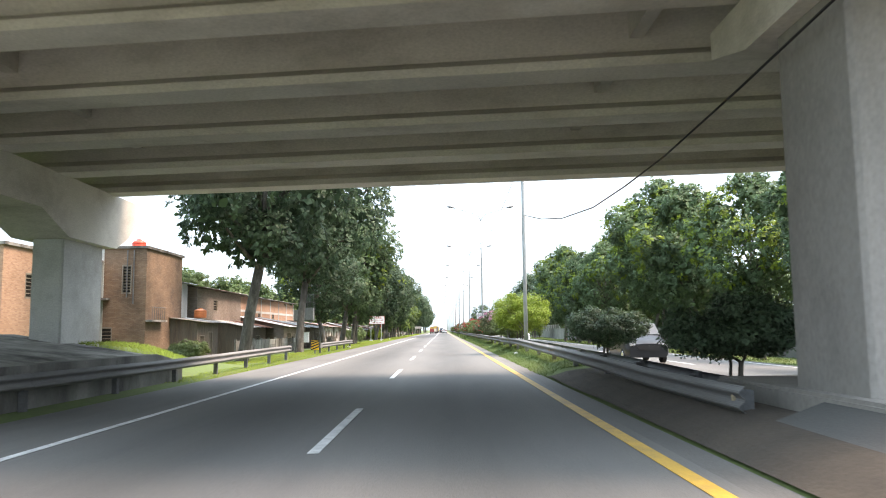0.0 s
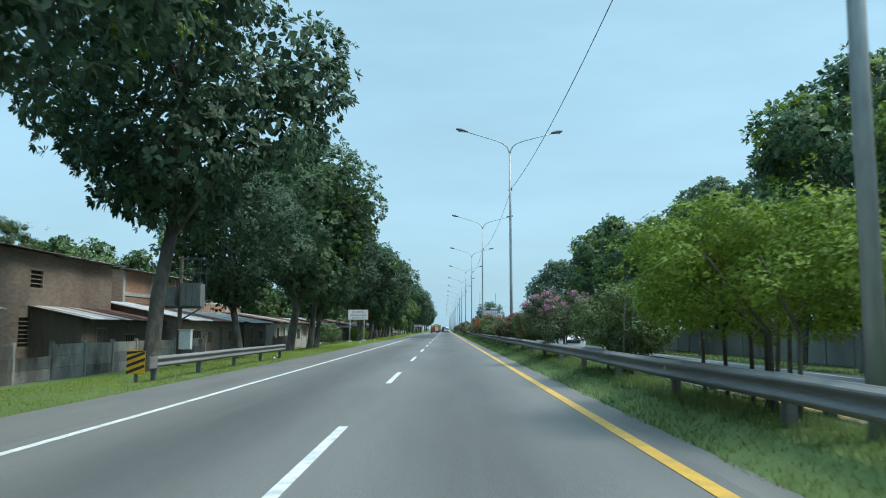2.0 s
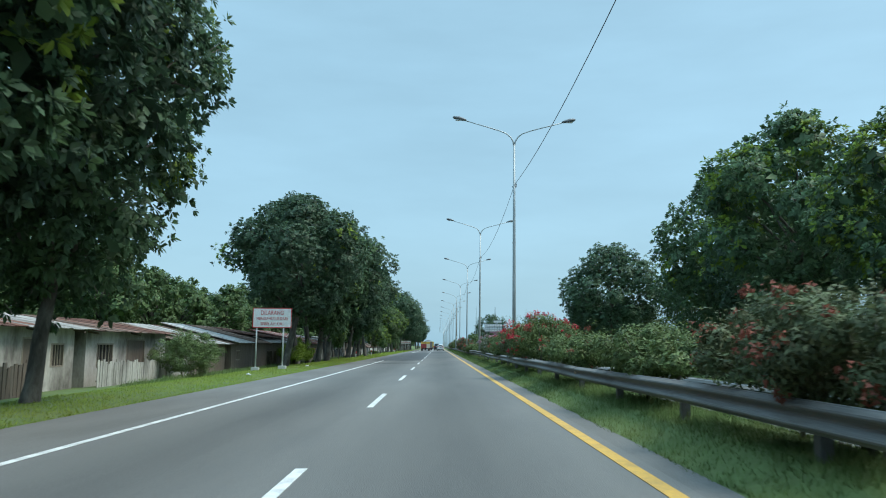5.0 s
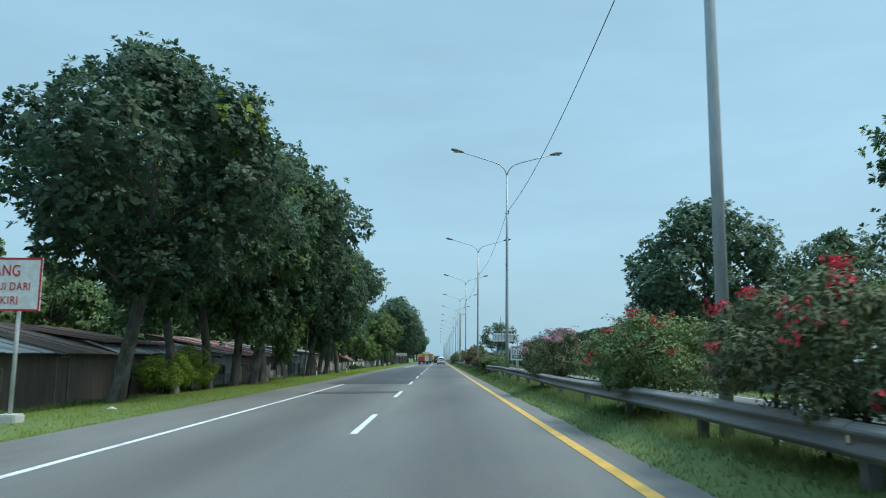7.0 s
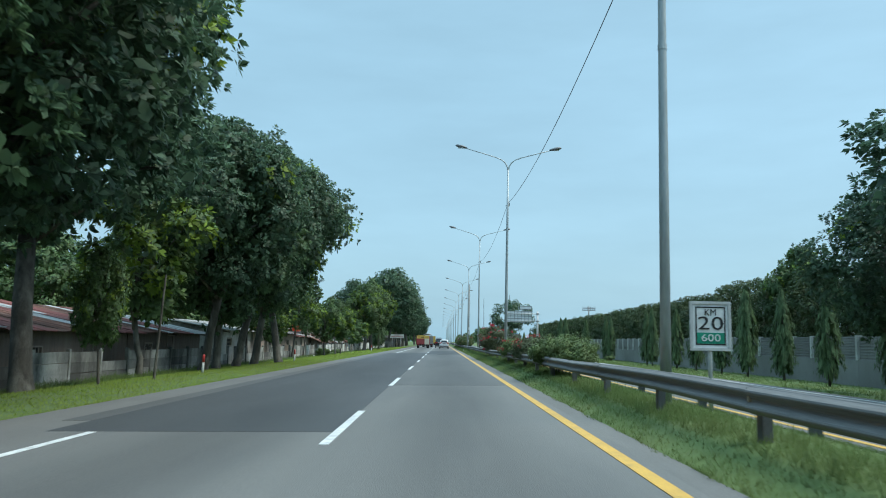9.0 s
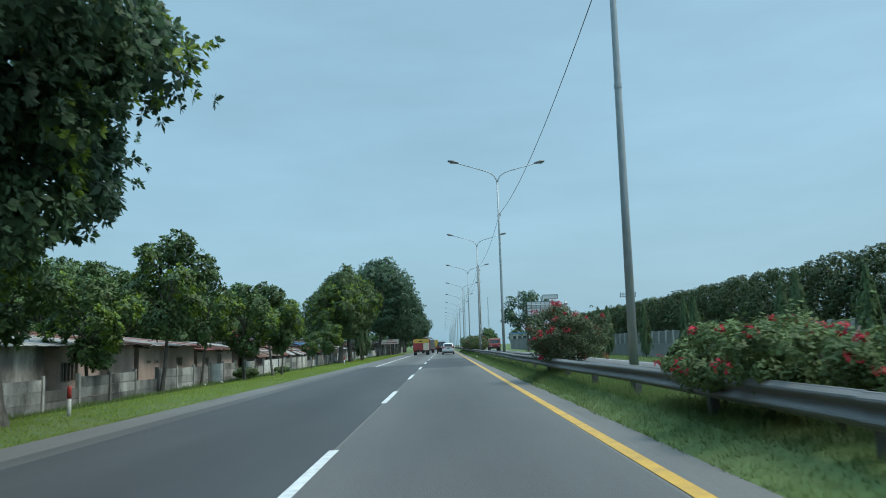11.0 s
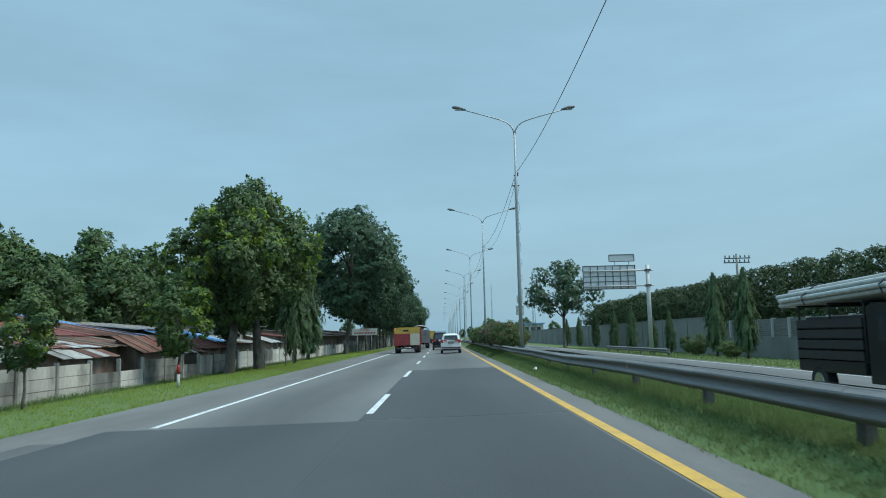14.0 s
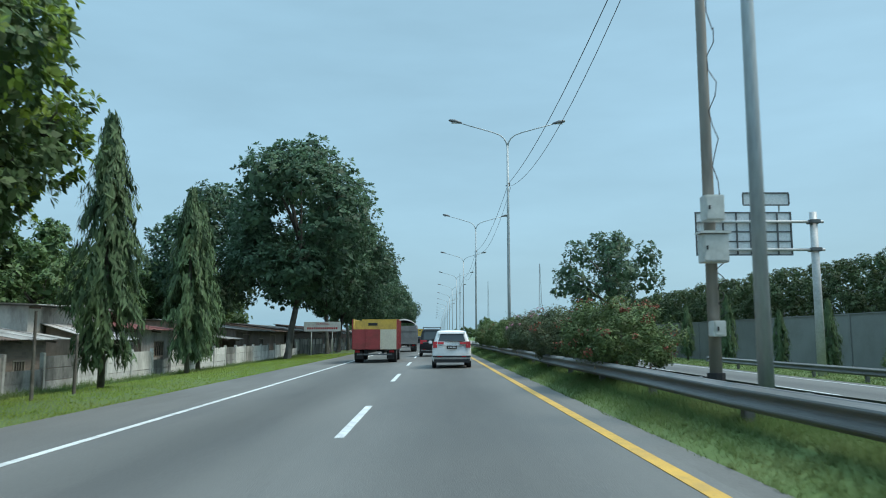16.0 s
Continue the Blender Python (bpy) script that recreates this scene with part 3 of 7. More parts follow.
# ---- plants ----
BARK = mat("grey_bark", (0.1, 0.09, 0.077), (0.052, 0.047, 0.04), rough=0.95, scale=3.5, fine=16, bump=1.0, stretch=(1, 1, 0.4), stain=(0.24, 0.23, 0.2), stain_scale=1.8, stain_amt=0.6, vary=0.2)
LEAF = {
    "dark": mat("leaf_dark", (0.066, 0.122, 0.062), (0.096, 0.16, 0.073), rough=0.55, scale=0.5, fine=2.5, bump=0, island=0.4, vary=0.12, trans=0.4, spec=0.3),
    "deep": mat("leaf_deep", (0.056, 0.106, 0.064), (0.082, 0.14, 0.076), rough=0.52, scale=0.5, fine=2.5, bump=0, island=0.4, vary=0.12, trans=0.38, spec=0.3),
    "mid": mat("leaf_mid", (0.068, 0.122, 0.046), (0.098, 0.154, 0.052), rough=0.55, scale=0.6, fine=2.5, bump=0, island=0.4, vary=0.12, trans=0.26, spec=0.3),
    "light": mat("leaf_light", (0.135, 0.215, 0.03), (0.18, 0.255, 0.034), rough=0.55, scale=0.8, fine=2.5, bump=0, island=0.3, trans=0.35, spec=0.25),
    "bush": mat("leaf_bush", (0.115, 0.165, 0.058), (0.09, 0.13, 0.05), rough=0.6, scale=1.2, fine=3, bump=0, island=0.4, vary=0.1, trans=0.26, spec=0.25),
    "bushdark": mat("leaf_bush_dark", (0.075, 0.108, 0.052), (0.098, 0.112, 0.06), rough=0.65, scale=1.2, fine=3, bump=0, island=0.4, vary=0.1, trans=0.22, spec=0.25),
    "hedge": mat("leaf_hedge", (0.046, 0.08, 0.036), (0.072, 0.1, 0.04), rough=0.6, scale=0.5, fine=2.5, bump=0, island=0.4, vary=0.12, trans=0.2, spec=0.25),
    "column": mat("leaf_column", (0.074, 0.125, 0.058), (0.102, 0.156, 0.066), rough=0.6, scale=0.8, fine=3, bump=0, island=0.35, vary=0.1, trans=0.2, spec=0.25),
    "red": mat("bract_red", (0.44, 0.025, 0.055), (0.5, 0.04, 0.06), rough=0.7, bump=0, island=0.35, trans=0.3, spec=0.2),
    "pink": mat("bract_pink", (0.45, 0.25, 0.33), (0.36, 0.18, 0.25), rough=0.7, bump=0, island=0.35, trans=0.3, spec=0.2),
    "orange": mat("bract_orange", (0.26, 0.09, 0.06), (0.22, 0.075, 0.055), rough=0.7, bump=0, island=0.35, trans=0.3, spec=0.2),
}


def leaf_arrays(centres, outward, size, rng, droop=0.0, aspect=0.5, wild=0.4):
    """Pointed leaves at centres; outward: main facing of each."""
    n = len(centres)
    nrm = outward / (np.linalg.norm(outward, axis=1)[:, None] + 1e-9) + rng.normal(0, wild, (n, 3))
    nrm /= np.linalg.norm(nrm, axis=1)[:, None] + 1e-9
    ref = rng.normal(0, 1, (n, 3))
    ref[:, 2] -= droop
    u = ref - (ref * nrm).sum(1)[:, None] * nrm
    u /= np.linalg.norm(u, axis=1)[:, None] + 1e-9
    w = np.cross(nrm, u)
    L = (size * rng.uniform(0.65, 1.35, n))[:, None]
    v = np.stack([centres - u * L * 0.35 - w * L * aspect * 0.5, centres + u * L * 0.65, centres - u * L * 0.35 + w * L * aspect * 0.5], 1)
    # soft leaf shading: facing blended with the clump's outward direction
    o = outward / (np.linalg.norm(outward, axis=1)[:, None] + 1e-9)
    sn = 0.55 * o + 0.5 * nrm
    sn /= np.linalg.norm(sn, axis=1)[:, None] + 1e-9
    return np.concatenate([v.reshape(-1, 3), np.repeat(sn, 3, 0)], 1)


def leaf_mesh(name, blocks, material, corners=3):
    v = np.concatenate(blocks)
    return fast_mesh(name, v[:, :3], np.arange(len(v)).reshape(-1, corners), material, normals=v[:, 3:])


def clump_points(rng, c, r, n, flat=0.75):
    d = rng.normal(0, 1, (n, 3))
    d /= np.linalg.norm(d, axis=1)[:, None]
    rad = r * rng.uniform(0.55, 1.08, n) ** 0.8
    p = d * rad[:, None]
    p[:, 2] *= flat
    out = d.copy()
    out[:, 2] += 0.5
    return c + p, out


def rosettes(rng, centres, axes, r, per, aspect=0.46, droop=0.12):
    """Leaf rosettes at twig ends: kite-shaped leaves that spread from each centre round its axis."""
    k = len(centres)
    a = np.repeat(axes / (np.linalg.norm(axes, axis=1)[:, None] + 1e-9), per, 0)
    c = np.repeat(centres, per, 0)
    L = np.repeat(r, per)[:, None] * rng.uniform(0.7, 1.2, (k * per, 1))
    t = np.cross(a, rng.normal(0, 1, (k * per, 3)))
    t /= np.linalg.norm(t, axis=1)[:, None] + 1e-9
    th = rng.uniform(0.35, 1.75, (k * per, 1))
    d = a * np.cos(th) + t * np.sin(th)
    d[:, 2] -= droop * rng.uniform(0, 2, k * per)
    d /= np.linalg.norm(d, axis=1)[:, None]
    w = np.cross(d, a) + rng.normal(0, 0.25, (k * per, 3))
    w /= np.linalg.norm(w, axis=1)[:, None] + 1e-9
    nrm = np.cross(w, d)
    nrm *= np.sign((nrm * (a + np.array([0, 0, 0.4]))).sum(1))[:, None]
    b = c + d * L * 0.12
    m = c + d * L * 0.62
    tip = c + d * L - np.array([0, 0, 1]) * L * droop
    v = np.stack([b, m + w * L * aspect * 0.5, tip, m - w * L * aspect * 0.5], 1)
    sn = 0.55 * nrm + 0.45 * a + 0.25 * d
    sn /= np.linalg.norm(sn, axis=1)[:, None] + 1e-9
    return np.concatenate([v.reshape(-1, 3), np.repeat(sn, 4, 0)], 1)


def kites(tri):
    """Triangles of leaf_arrays as degenerate-free kites, so that one mesh holds both."""
    v = tri.reshape(-1, 3, 6)
    mid = (v[:, 0] + v[:, 2]) / 2
    back = mid + (mid - v[:, 1]) * 0.45
    return np.stack([back, v[:, 2], v[:, 1], v[:, 0]], 1).reshape(-1, 6)


def broad_tree(seed, height, spread, leaf, trunk_h, lobes=34, tufts=40, per=12, size=0.33, lean=0.0, light=0, base_r=0.22, low=0.0, name="tree", label="", upright=0.55, fill=60, limbs=7, stray=0.12, lobe=(0.24, 0.36), reach=(0.5, 0.84), fresh_part=0.6):
    """Trunk, limbs and a lobed crown of leaf rosettes; stray: share of twigs that stand out of the lobes."""
    rng = np.random.default_rng(seed)
    rnd = random.Random(seed)
    g = thing(name, label, "tree")
    bm = bmesh.new()
    top = Vector((lean, 0, trunk_h))
    tube(bm, [(0, 0, -0.4), (0, 0, 0.05), (lean * 0.1 + 0.03, 0.02, 0.5), (lean * 0.4, 0.06, trunk_h * 0.5), top], [base_r * 1.3, base_r * 1.12, base_r * 0.95, base_r * 0.84, base_r * 0.74], 9)
    crown_h = height - trunk_h
    leader = [top, top + Vector((0.2, 0.1, crown_h * 0.4)), top + Vector((0.1, -0.2, crown_h * 0.85))]
    tube(bm, leader, [base_r * 0.62, base_r * 0.38, base_r * 0.08], 7)
    cz, ch = trunk_h + crown_h * 0.5 - low * 0.5, crown_h * 0.5 + low * 0.5
    blocks, lights = [], []
    fresh = set(rnd.sample(range(lobes // 8, lobes - lobes // 4), min(light, lobes // 2))) if light else set()
    for li in range(lobes):
        # lobes spread evenly over the crown by a spiral, pushed about
        zz = 1 - 2 * (li + 0.5) / lobes + rng.uniform(-0.12, 0.12)
        zz = max(-0.95, min(0.97, zz))
        aa = li * 2.4 + rng.uniform(-0.5, 0.5)
        ring = math.sqrt(1 - zz * zz)
        wide = (1.0 - upright * max(zz, 0) ** 1.3) * (1.0 - 0.3 * max(-zz, 0))
        rl = spread * rng.uniform(*lobe) * (0.85 if zz > 0.7 else 1.0)
        out = rng.uniform(*reach)
        lc = np.array([lean + math.cos(aa) * ring * spread * wide * out, math.sin(aa) * ring * spread * wide * out, cz + zz * (ch - rl * 0.75)])
        if li % max(1, lobes // (limbs * 2)) == 0 and zz < 0.75:
            f = max(0.0, min(0.8, (lc[2] - trunk_h) / crown_h - 0.25))
            s0 = leader[0].lerp(leader[2], f) - Vector((0, 0, 0.3 if f == 0 else 0))
            e = Vector(lc)
            tube(bm, [s0, s0.lerp(e, 0.5) + Vector((0, 0, rnd.uniform(-0.2, 0.5))), e], [base_r * 0.42, base_r * 0.26, base_r * 0.1], 6)
            for j in range(3):
                b = aa + rnd.uniform(-1.2, 1.2)
                e2 = e + Vector((math.cos(b) * rl * 0.7, math.sin(b) * rl * 0.7, rl * rnd.uniform(-0.1, 0.7)))
                tube(bm, [e, e.lerp(e2, 0.5) + Vector((0, 0, 0.1)), e2], [base_r * 0.13, base_r * 0.09, base_r * 0.04], 4)
        k = max(6, int(tufts * (rl / (spread * 0.3)) ** 2))
        d = rng.normal(0, 1, (k, 3))
        axis = np.array([math.cos(aa) * ring, math.sin(aa) * ring, zz + 0.35])
        d += axis * 0.6
        d /= np.linalg.norm(d, axis=1)[:, None]
        far = rng.uniform(0.82, 1.04, k)
        far[rng.uniform(0, 1, k) < stray] *= 1.28
        c = lc + d * rl * far[:, None] * np.array([1, 1, 0.88])
        v = rosettes(rng, c, d + np.array([0, 0, 0.55]), size * rng.uniform(0.75, 1.25, k), per)
        if li in fresh:
            cut = int(k * fresh_part) * per * 4
            lights.append(v[:cut])
            v = v[cut:]
        blocks.append(v)
        # shaded leaves inside the lobe
        p, o = clump_points(rng, lc, rl * 0.8, int(fill * rl / (spread * 0.3)), 0.88)
        blocks.append(kites(leaf_arrays(p, o, size * 1.25, rng, aspect=0.8)))
    part("trunk", bm, BARK, g, smooth=True)
    crown = new("crown", leaf_mesh("crown", blocks, LEAF[leaf], 4))
    crown.parent = g
    if lights:
        fl = new("young_foliage", leaf_mesh("young_foliage", lights, LEAF["light"], 4))
        fl.parent = g
        fl["label"] = "fresh yellow-green leaf clusters"
    return g


def column_tree(seed, height, r, leaf="column"):
    """Slim weeping tree: dense sprays of long narrow leaves hang from short branches round a hidden stem."""
    rng = np.random.default_rng(seed)
    g = thing("column_tree", "slim weeping evergreen tree with drooping leaves", "tree")
    part("trunk", tubem([(0, 0, -0.4), (0, 0, height * 0.4), (0.05, 0, height * 0.9)], [0.12, 0.09, 0.03], 7), BARK, g, smooth=True)
    blocks = []
    for i in range(int(34 * height)):
        z = rng.uniform(0.12, 1.0)
        prof = min(1.0, 0.55 + (z - 0.1) * 2.2) * (1.0 - max(0.0, (z - 0.45) / 0.58) ** 1.6)
        rad = r * prof * rng.uniform(0.45, 1.12)
        a = rng.uniform(0, 2 * math.pi)
        n = 30
        t = rng.uniform(0, 1, n)
        ln = rng.uniform(0.55, 1.0) * min(1.0, height * z / 1.6)
        out = np.array([math.cos(a), math.sin(a), 0.0])
        c = out * (rad * (0.25 + 0.8 * np.sqrt(t)) + 0.05)[:, None] + np.array([0, 0, 1.0]) * (z * height - ln * t ** 1.6)[:, None] + rng.normal(0, 0.06, (n, 3))
        c[:, 2] = np.maximum(c[:, 2], rng.uniform(0.25, 0.6, n))
        blocks.append(kites(leaf_arrays(c, np.tile(out + np.array([0, 0, 0.3]), (n, 1)), 0.24, rng, droop=4.0, aspect=0.3, wild=0.3)))
    cr = new("crown", leaf_mesh("crown", blocks, LEAF[leaf], 4))
    cr.parent = g
    return g


def bush(seed, length, full, depth, leaf, bloom=None, bloom_n=0, label="", clumps=None, size=0.07, name="bougainvillea_bush", stem_h=0.28):
    """Spreading shrub on several stems with arching shoots and flower clusters."""
    rng = np.random.default_rng(seed)
    rnd = random.Random(seed)
    g = thing(name, label, "bush")
    height = full - 0.55
    for i in range(max(3, int(length * 1.3))):
        x, y = rnd.uniform(-0.2, 0.2), rnd.uniform(-0.32, 0.32) * length
        e = Vector((x + rnd.uniform(-0.6, 0.6) * depth, y + rnd.uniform(-0.5, 0.5), height * rnd.uniform(0.6, 0.95)))
        part("stem", tubem([(x, y, -0.2), (x + rnd.uniform(-0.1, 0.1), y, height * 0.35), e], [0.035, 0.028, 0.012], 5), BARK, g, smooth=True)
    blocks, fl, tops = [], [], []
    k = clumps or int(25 * length)
    for i in range(k):
        while True:
            q = rng.uniform(-1, 1, 3)
            if np.linalg.norm(q) < 1:
                break
        c = np.array([q[0] * depth, q[1] * length * 0.5, stem_h + (height - stem_h) * (0.5 + 0.5 * q[2]) * (1 - 0.3 * q[1] ** 2)])
        rc = rng.uniform(0.22, 0.42) * (height / 2.4) ** 0.5
        p, o = clump_points(rng, c, rc, int(230 * rng.uniform(0.6, 1.3)), 0.8)
        tops.append((q[2] + 0.35 * np.linalg.norm(q) if bloom == "pink" else np.linalg.norm(q) + 0.25 * q[2], q, c, rc))
        blocks.append(leaf_arrays(p, o, size, rng, aspect=0.6))
    # arching shoots
    for i in range(int(length * 6)):
        a = rng.uniform(0, 2 * math.pi)
        b = np.array([rng.uniform(-0.7, 0.7) * depth, rng.uniform(-0.45, 0.45) * length, height * rng.uniform(0.6, 0.9)])
        t = np.linspace(0, 1, 22)[:, None]
        d = np.array([math.cos(a) * 0.55, math.sin(a) * 0.55, 0.55])
        p = b + t * d * rng.uniform(0.7, 1.4) - np.array([0, 0, 0.35]) * t ** 2 + rng.normal(0, 0.03, (22, 3))
        blocks.append(leaf_arrays(p, np.tile([0, 0, 1.0], (22, 1)), size * 0.9, rng, aspect=0.6))
    f = new("foliage", leaf_mesh("foliage", blocks, LEAF[leaf]))
    f.parent = g
    if bloom:
        tops.sort(key=lambda w: -w[0])
        tops = tops[:max(4, len(tops) // (3 if bloom == "pink" else 2))]
        for i in range(int(bloom_n * 1.6)):
            _, q, c, rc = tops[rng.integers(len(tops))]
            u = q + np.array([0, 0, 0.5]) + rng.normal(0, 0.35, 3)
            u /= np.linalg.norm(u)
            p, o = clump_points(rng, c + u * rc * rng.uniform(0.85, 1.1) * np.array([1, 1, 0.85]), rng.uniform(0.06, 0.17), 16, 0.7)
            fl.append(leaf_arrays(p, o, 0.055, rng, aspect=0.8))
        fo = new("blossom", leaf_mesh("blossom", fl, LEAF[bloom]))
        fo.parent = g
        fo["kind"] = "stuff"
        fo["label"] = {"red": "red papery flower clusters", "pink": "pink papery flower clusters", "orange": "orange-red flower clusters"}[bloom]
    return g


def place(proto, used, x, y, rz_=0.0, s=1.0, z=None, sz=None):
    m = pose(x, y, gz(x, y) if z is None else z, 0, 0, rz_) @ Matrix.Diagonal((s, s, sz or s, 1))
    if not used:
        proto.matrix_basis = m
        used.append(proto)
        return proto
    made = copy_thing(used[0], pose(x, y, gz(x, y) if z is None else z, 0, 0, rz_))
    made.scale = (s, s, sz or s)
    used.append(made)
    return made


# big roadside trees
BIG = [broad_tree(11 + i, 14.6, 5.2, ("dark", "deep", "dark", "deep")[i], (3.7, 4.3, 3.7, 3.9)[i], lobes=44, tufts=74, size=0.28, fill=70, lobe=(0.2, 0.37), reach=(0.5, 0.92), stray=0.17, upright=0.55, light=(6, 2, 7, 3)[i], lean=(0.7, 1.0, 0.4, 0.9)[i], base_r=0.28, low=(0.25, 0.1, 1.1, 0.3)[i], fresh_part=0.35, label="tall dark-leaved roadside tree with a stout trunk on the verge") for i in range(4)]
BIG_U = [[], [], [], []]


FAR = [broad_tree(21 + i, 14.6, 5.0, "dark", 4.3, lobes=40, tufts=64, per=11, size=0.34, lobe=(0.2, 0.36), reach=(0.5, 0.92), upright=0.5, fresh_part=0.5, light=(11, 16)[i], lean=(0.7, 0.4)[i], low=0.5, fill=60, label="dark-leaved tree in a long roadside row") for i in range(2)]
FAR_U = [[], []]


DEEP = [broad_tree(24 + i, 14.6, 5.2, "deep", 3.6, lobes=44, tufts=60, per=11, size=0.31, upright=0.45, lean=(0.5, 0.3)[i], low=0.0, fill=80, stray=0.2, lobe=(0.2, 0.36), reach=(0.5, 0.92), label="very dark dense tree in a long roadside row") for i in range(2)]
DEEP_U = [[], []]


def big(i, x, y, r, s=1.0, sz=None):
    far = y > 310 or (x > 14 and y < 110)
    if y > 280:
        ob = place(DEEP[i % 2], DEEP_U[i % 2], x, y, r, s, sz=sz)
    else:
        ob = place((FAR if far else BIG)[i % 2 if far else i], (FAR_U[i % 2] if far else BIG_U[i]), x, y, r, s, sz=sz)
    ob["group"] = "roadside trees"


LEFT_ROW = [(-10.6, 40.7, 1.2, 1.2), (-10.4, 55.7, 1.1, 1.24), (-10.4, 67.8, 0.76, 0.72), (-10.8, 81.9, 1.12, 1.06), (-10.2, 86.3, 0.88, 0.94), (-10.2, 89.4, 0.82, 0.9), (-11.0, 125.4, 1.02, 0.86), (-11.4, 132.5, 0.85, 0.95), (-11.3, 137.0, 0.92, 0.94), (-11.0, 140.6, 0.95, 0.95), (-10.6, 143.2, 1.02, 0.99), (-11.5, 150.0, 1.16, 1.06), (-11.3, 165.5, 0.84, 0.84), (-11.3, 167.6, 0.8, 0.86), (-11.2, 171.0, 0.86, 0.9), (-11.0, 174.3, 0.86, 0.9), (-10.0, 176.4, 0.9, 0.92)]
OTHER = {1: 1, 6: 1, 11: 1}  # trees of the row that differ from the usual turn
for k, (x, y, w, h) in enumerate(LEFT_ROW):
    big(OTHER.get(k, (k + 1) % 4), x, y, (k * 77) % 360 if k % 3 else (k * 20) % 60 - 30, w, h)
big(0, -11.1, 289.5, 20, 1.28, 1.15)
big(3, -19.0, 297.0, 120, 1.04)
for k in range(20):
    y = 303 + (6.6 if k < 12 else 9.5) * k + random.uniform(-1.2, 1.2)
    big((k + 1) % 4, -10.4 + random.uniform(-0.6, 0.6), y, random.uniform(0, 360), 0.98 + random.uniform(-0.1, 0.08))
# row on the far side of the opposite carriageway
RIGHT_ROW = [(18.5, 14, 0.7), (17.5, 23, 0.72), (18.0, 33, 0.72), (17.6, 42, 0.71), (17.0, 52, 0.78), (17.6, 61, 0.93), (19.5, 70.5, 0.86), (17.3, 80.5, 0.74), (17.0, 88.5, 0.72), (17.2, 96, 0.72), (22.8, 93, 1.0), (17.0, 106, 0.9), (19.8, 123, 1.0), (20.5, 116, 0.82), (26.5, 147.5, 0.72), (19.0, 160.0, 0.6)]
for k, (x, y, h) in enumerate(RIGHT_ROW):
    big((k + 2) % 4, x, y, (k * 61) % 360, h)
place(DEEP[1], DEEP_U[1], 18.2, 150.0, 70, 1.1, sz=0.88)["group"] = "roadside trees"
lone = broad_tree(61, 11.2, 5.7, "deep", 4.2, lobes=20, tufts=64, per=10, size=0.34, upright=0.4, base_r=0.24, fill=80, limbs=9, stray=0.25, lobe=(0.17, 0.27), reach=(0.55, 0.95), label="lone spreading dark tree with open branches beyond the road")
lone.matrix_basis = pose(15.8, 302, gz(15.8, 302))

# lighter trees further along the verge and behind the houses
MID = [broad_tree(31 + i, 8.8, 3.3, "mid", 2.3, lobes=30, tufts=46, per=11, size=0.28, light=(12, 9, 11)[i], base_r=0.16, lean=0.3, fill=45, stray=0.2, fresh_part=0.35, label="leafy green tree with a rounded crown") for i in range(3)]
MID_U = [[], [], []]
SLIM = [broad_tree(91 + i, 6.0, (1.5, 1.7)[i], "mid", (2.0, 1.6)[i], lobes=(11, 14)[i], tufts=40, per=11, size=0.22, light=(6, 7)[i], base_r=0.09, lean=(0.25, -0.2)[i], fill=16, stray=0.3, lobe=(0.3, 0.46), reach=(0.5, 1.0), upright=0.3, fresh_part=0.45, label="slim young tree with an open leafy crown on the verge") for i in range(2)]
SLIM_U = [[], []]
for k, (x, y, w, h) in enumerate([(-12.5, 198.8, 0.72, 1.02), (-11.0, 201.6, 0.95, 0.86), (-10.7, 207.2, 0.9, 0.98), (-10.3, 208.0, 0.7, 0.85), (-12.4, 193.0, 1.1, 1.2), (-12.8, 187.0, 0.9, 0.85), (-13.2, 181.5, 1.1, 1.05), (-11.4, 235.3, 0.75, 0.72), (-10.9, 222.5, 0.5, 0.5), (-12.3, 160.3, 1.55, 1.5)]):
    place(SLIM[k % 2], SLIM_U[k % 2], x, y, (k * 83) % 360, w, sz=h)
STOUT = broad_tree(37, 10.2, 3.3, "mid", 2.7, lobes=30, tufts=60, per=12, size=0.24, light=13, base_r=0.3, lean=0.3, fill=90, stray=0.22, lobe=(0.22, 0.4), reach=(0.5, 1.08), fresh_part=0.45, upright=0.5, label="leafy green tree with a thick pale trunk on the verge")
STOUT_U = []
for x, y, r, w, h in ((-11.4, 243.3, 0, 0.95, 0.98), (-10.65, 246.85, 140, 0.98, 1.08)):
    place(STOUT, STOUT_U, x, y, r, w, sz=h)
for k, (x, y, s, h) in enumerate([(-13.9, 251, 0.9, 0.95), (27.2, 186, 0.8, 1.12), (-10.7, 153, 0.3, 0.5), (-33, 28, 0.8, 0.8), (-34, 42, 0.9, 0.9), (-36, 58, 0.85, 0.85), (-40, 72, 0.9, 0.9), (-38, 84, 0.85, 0.85), (-24, 30, 0.5, 0.5)]):
    ob = place(MID[k % 3], MID_U[k % 3], x, y, (k * 83) % 360, s, sz=h)
WOOD = [broad_tree(41 + i, 9.0, 3.4, "mid", 1.4, lobes=26, tufts=30, per=10, size=0.32, base_r=0.2, low=0.5, fill=60, upright=0.35, label="leafy tree of a dense wood behind the houses") for i in range(2)]
WOOD_U = [[], []]
for k in range(64):
    x = -29 - 6 * (k % 3) + random.uniform(-1.5, 1.5)
    place(WOOD[k % 2], WOOD_U[k % 2], x, 88 + 3.9 * k, random.uniform(0, 360), random.uniform(0.95, 1.25))["group"] = "wood behind the houses"

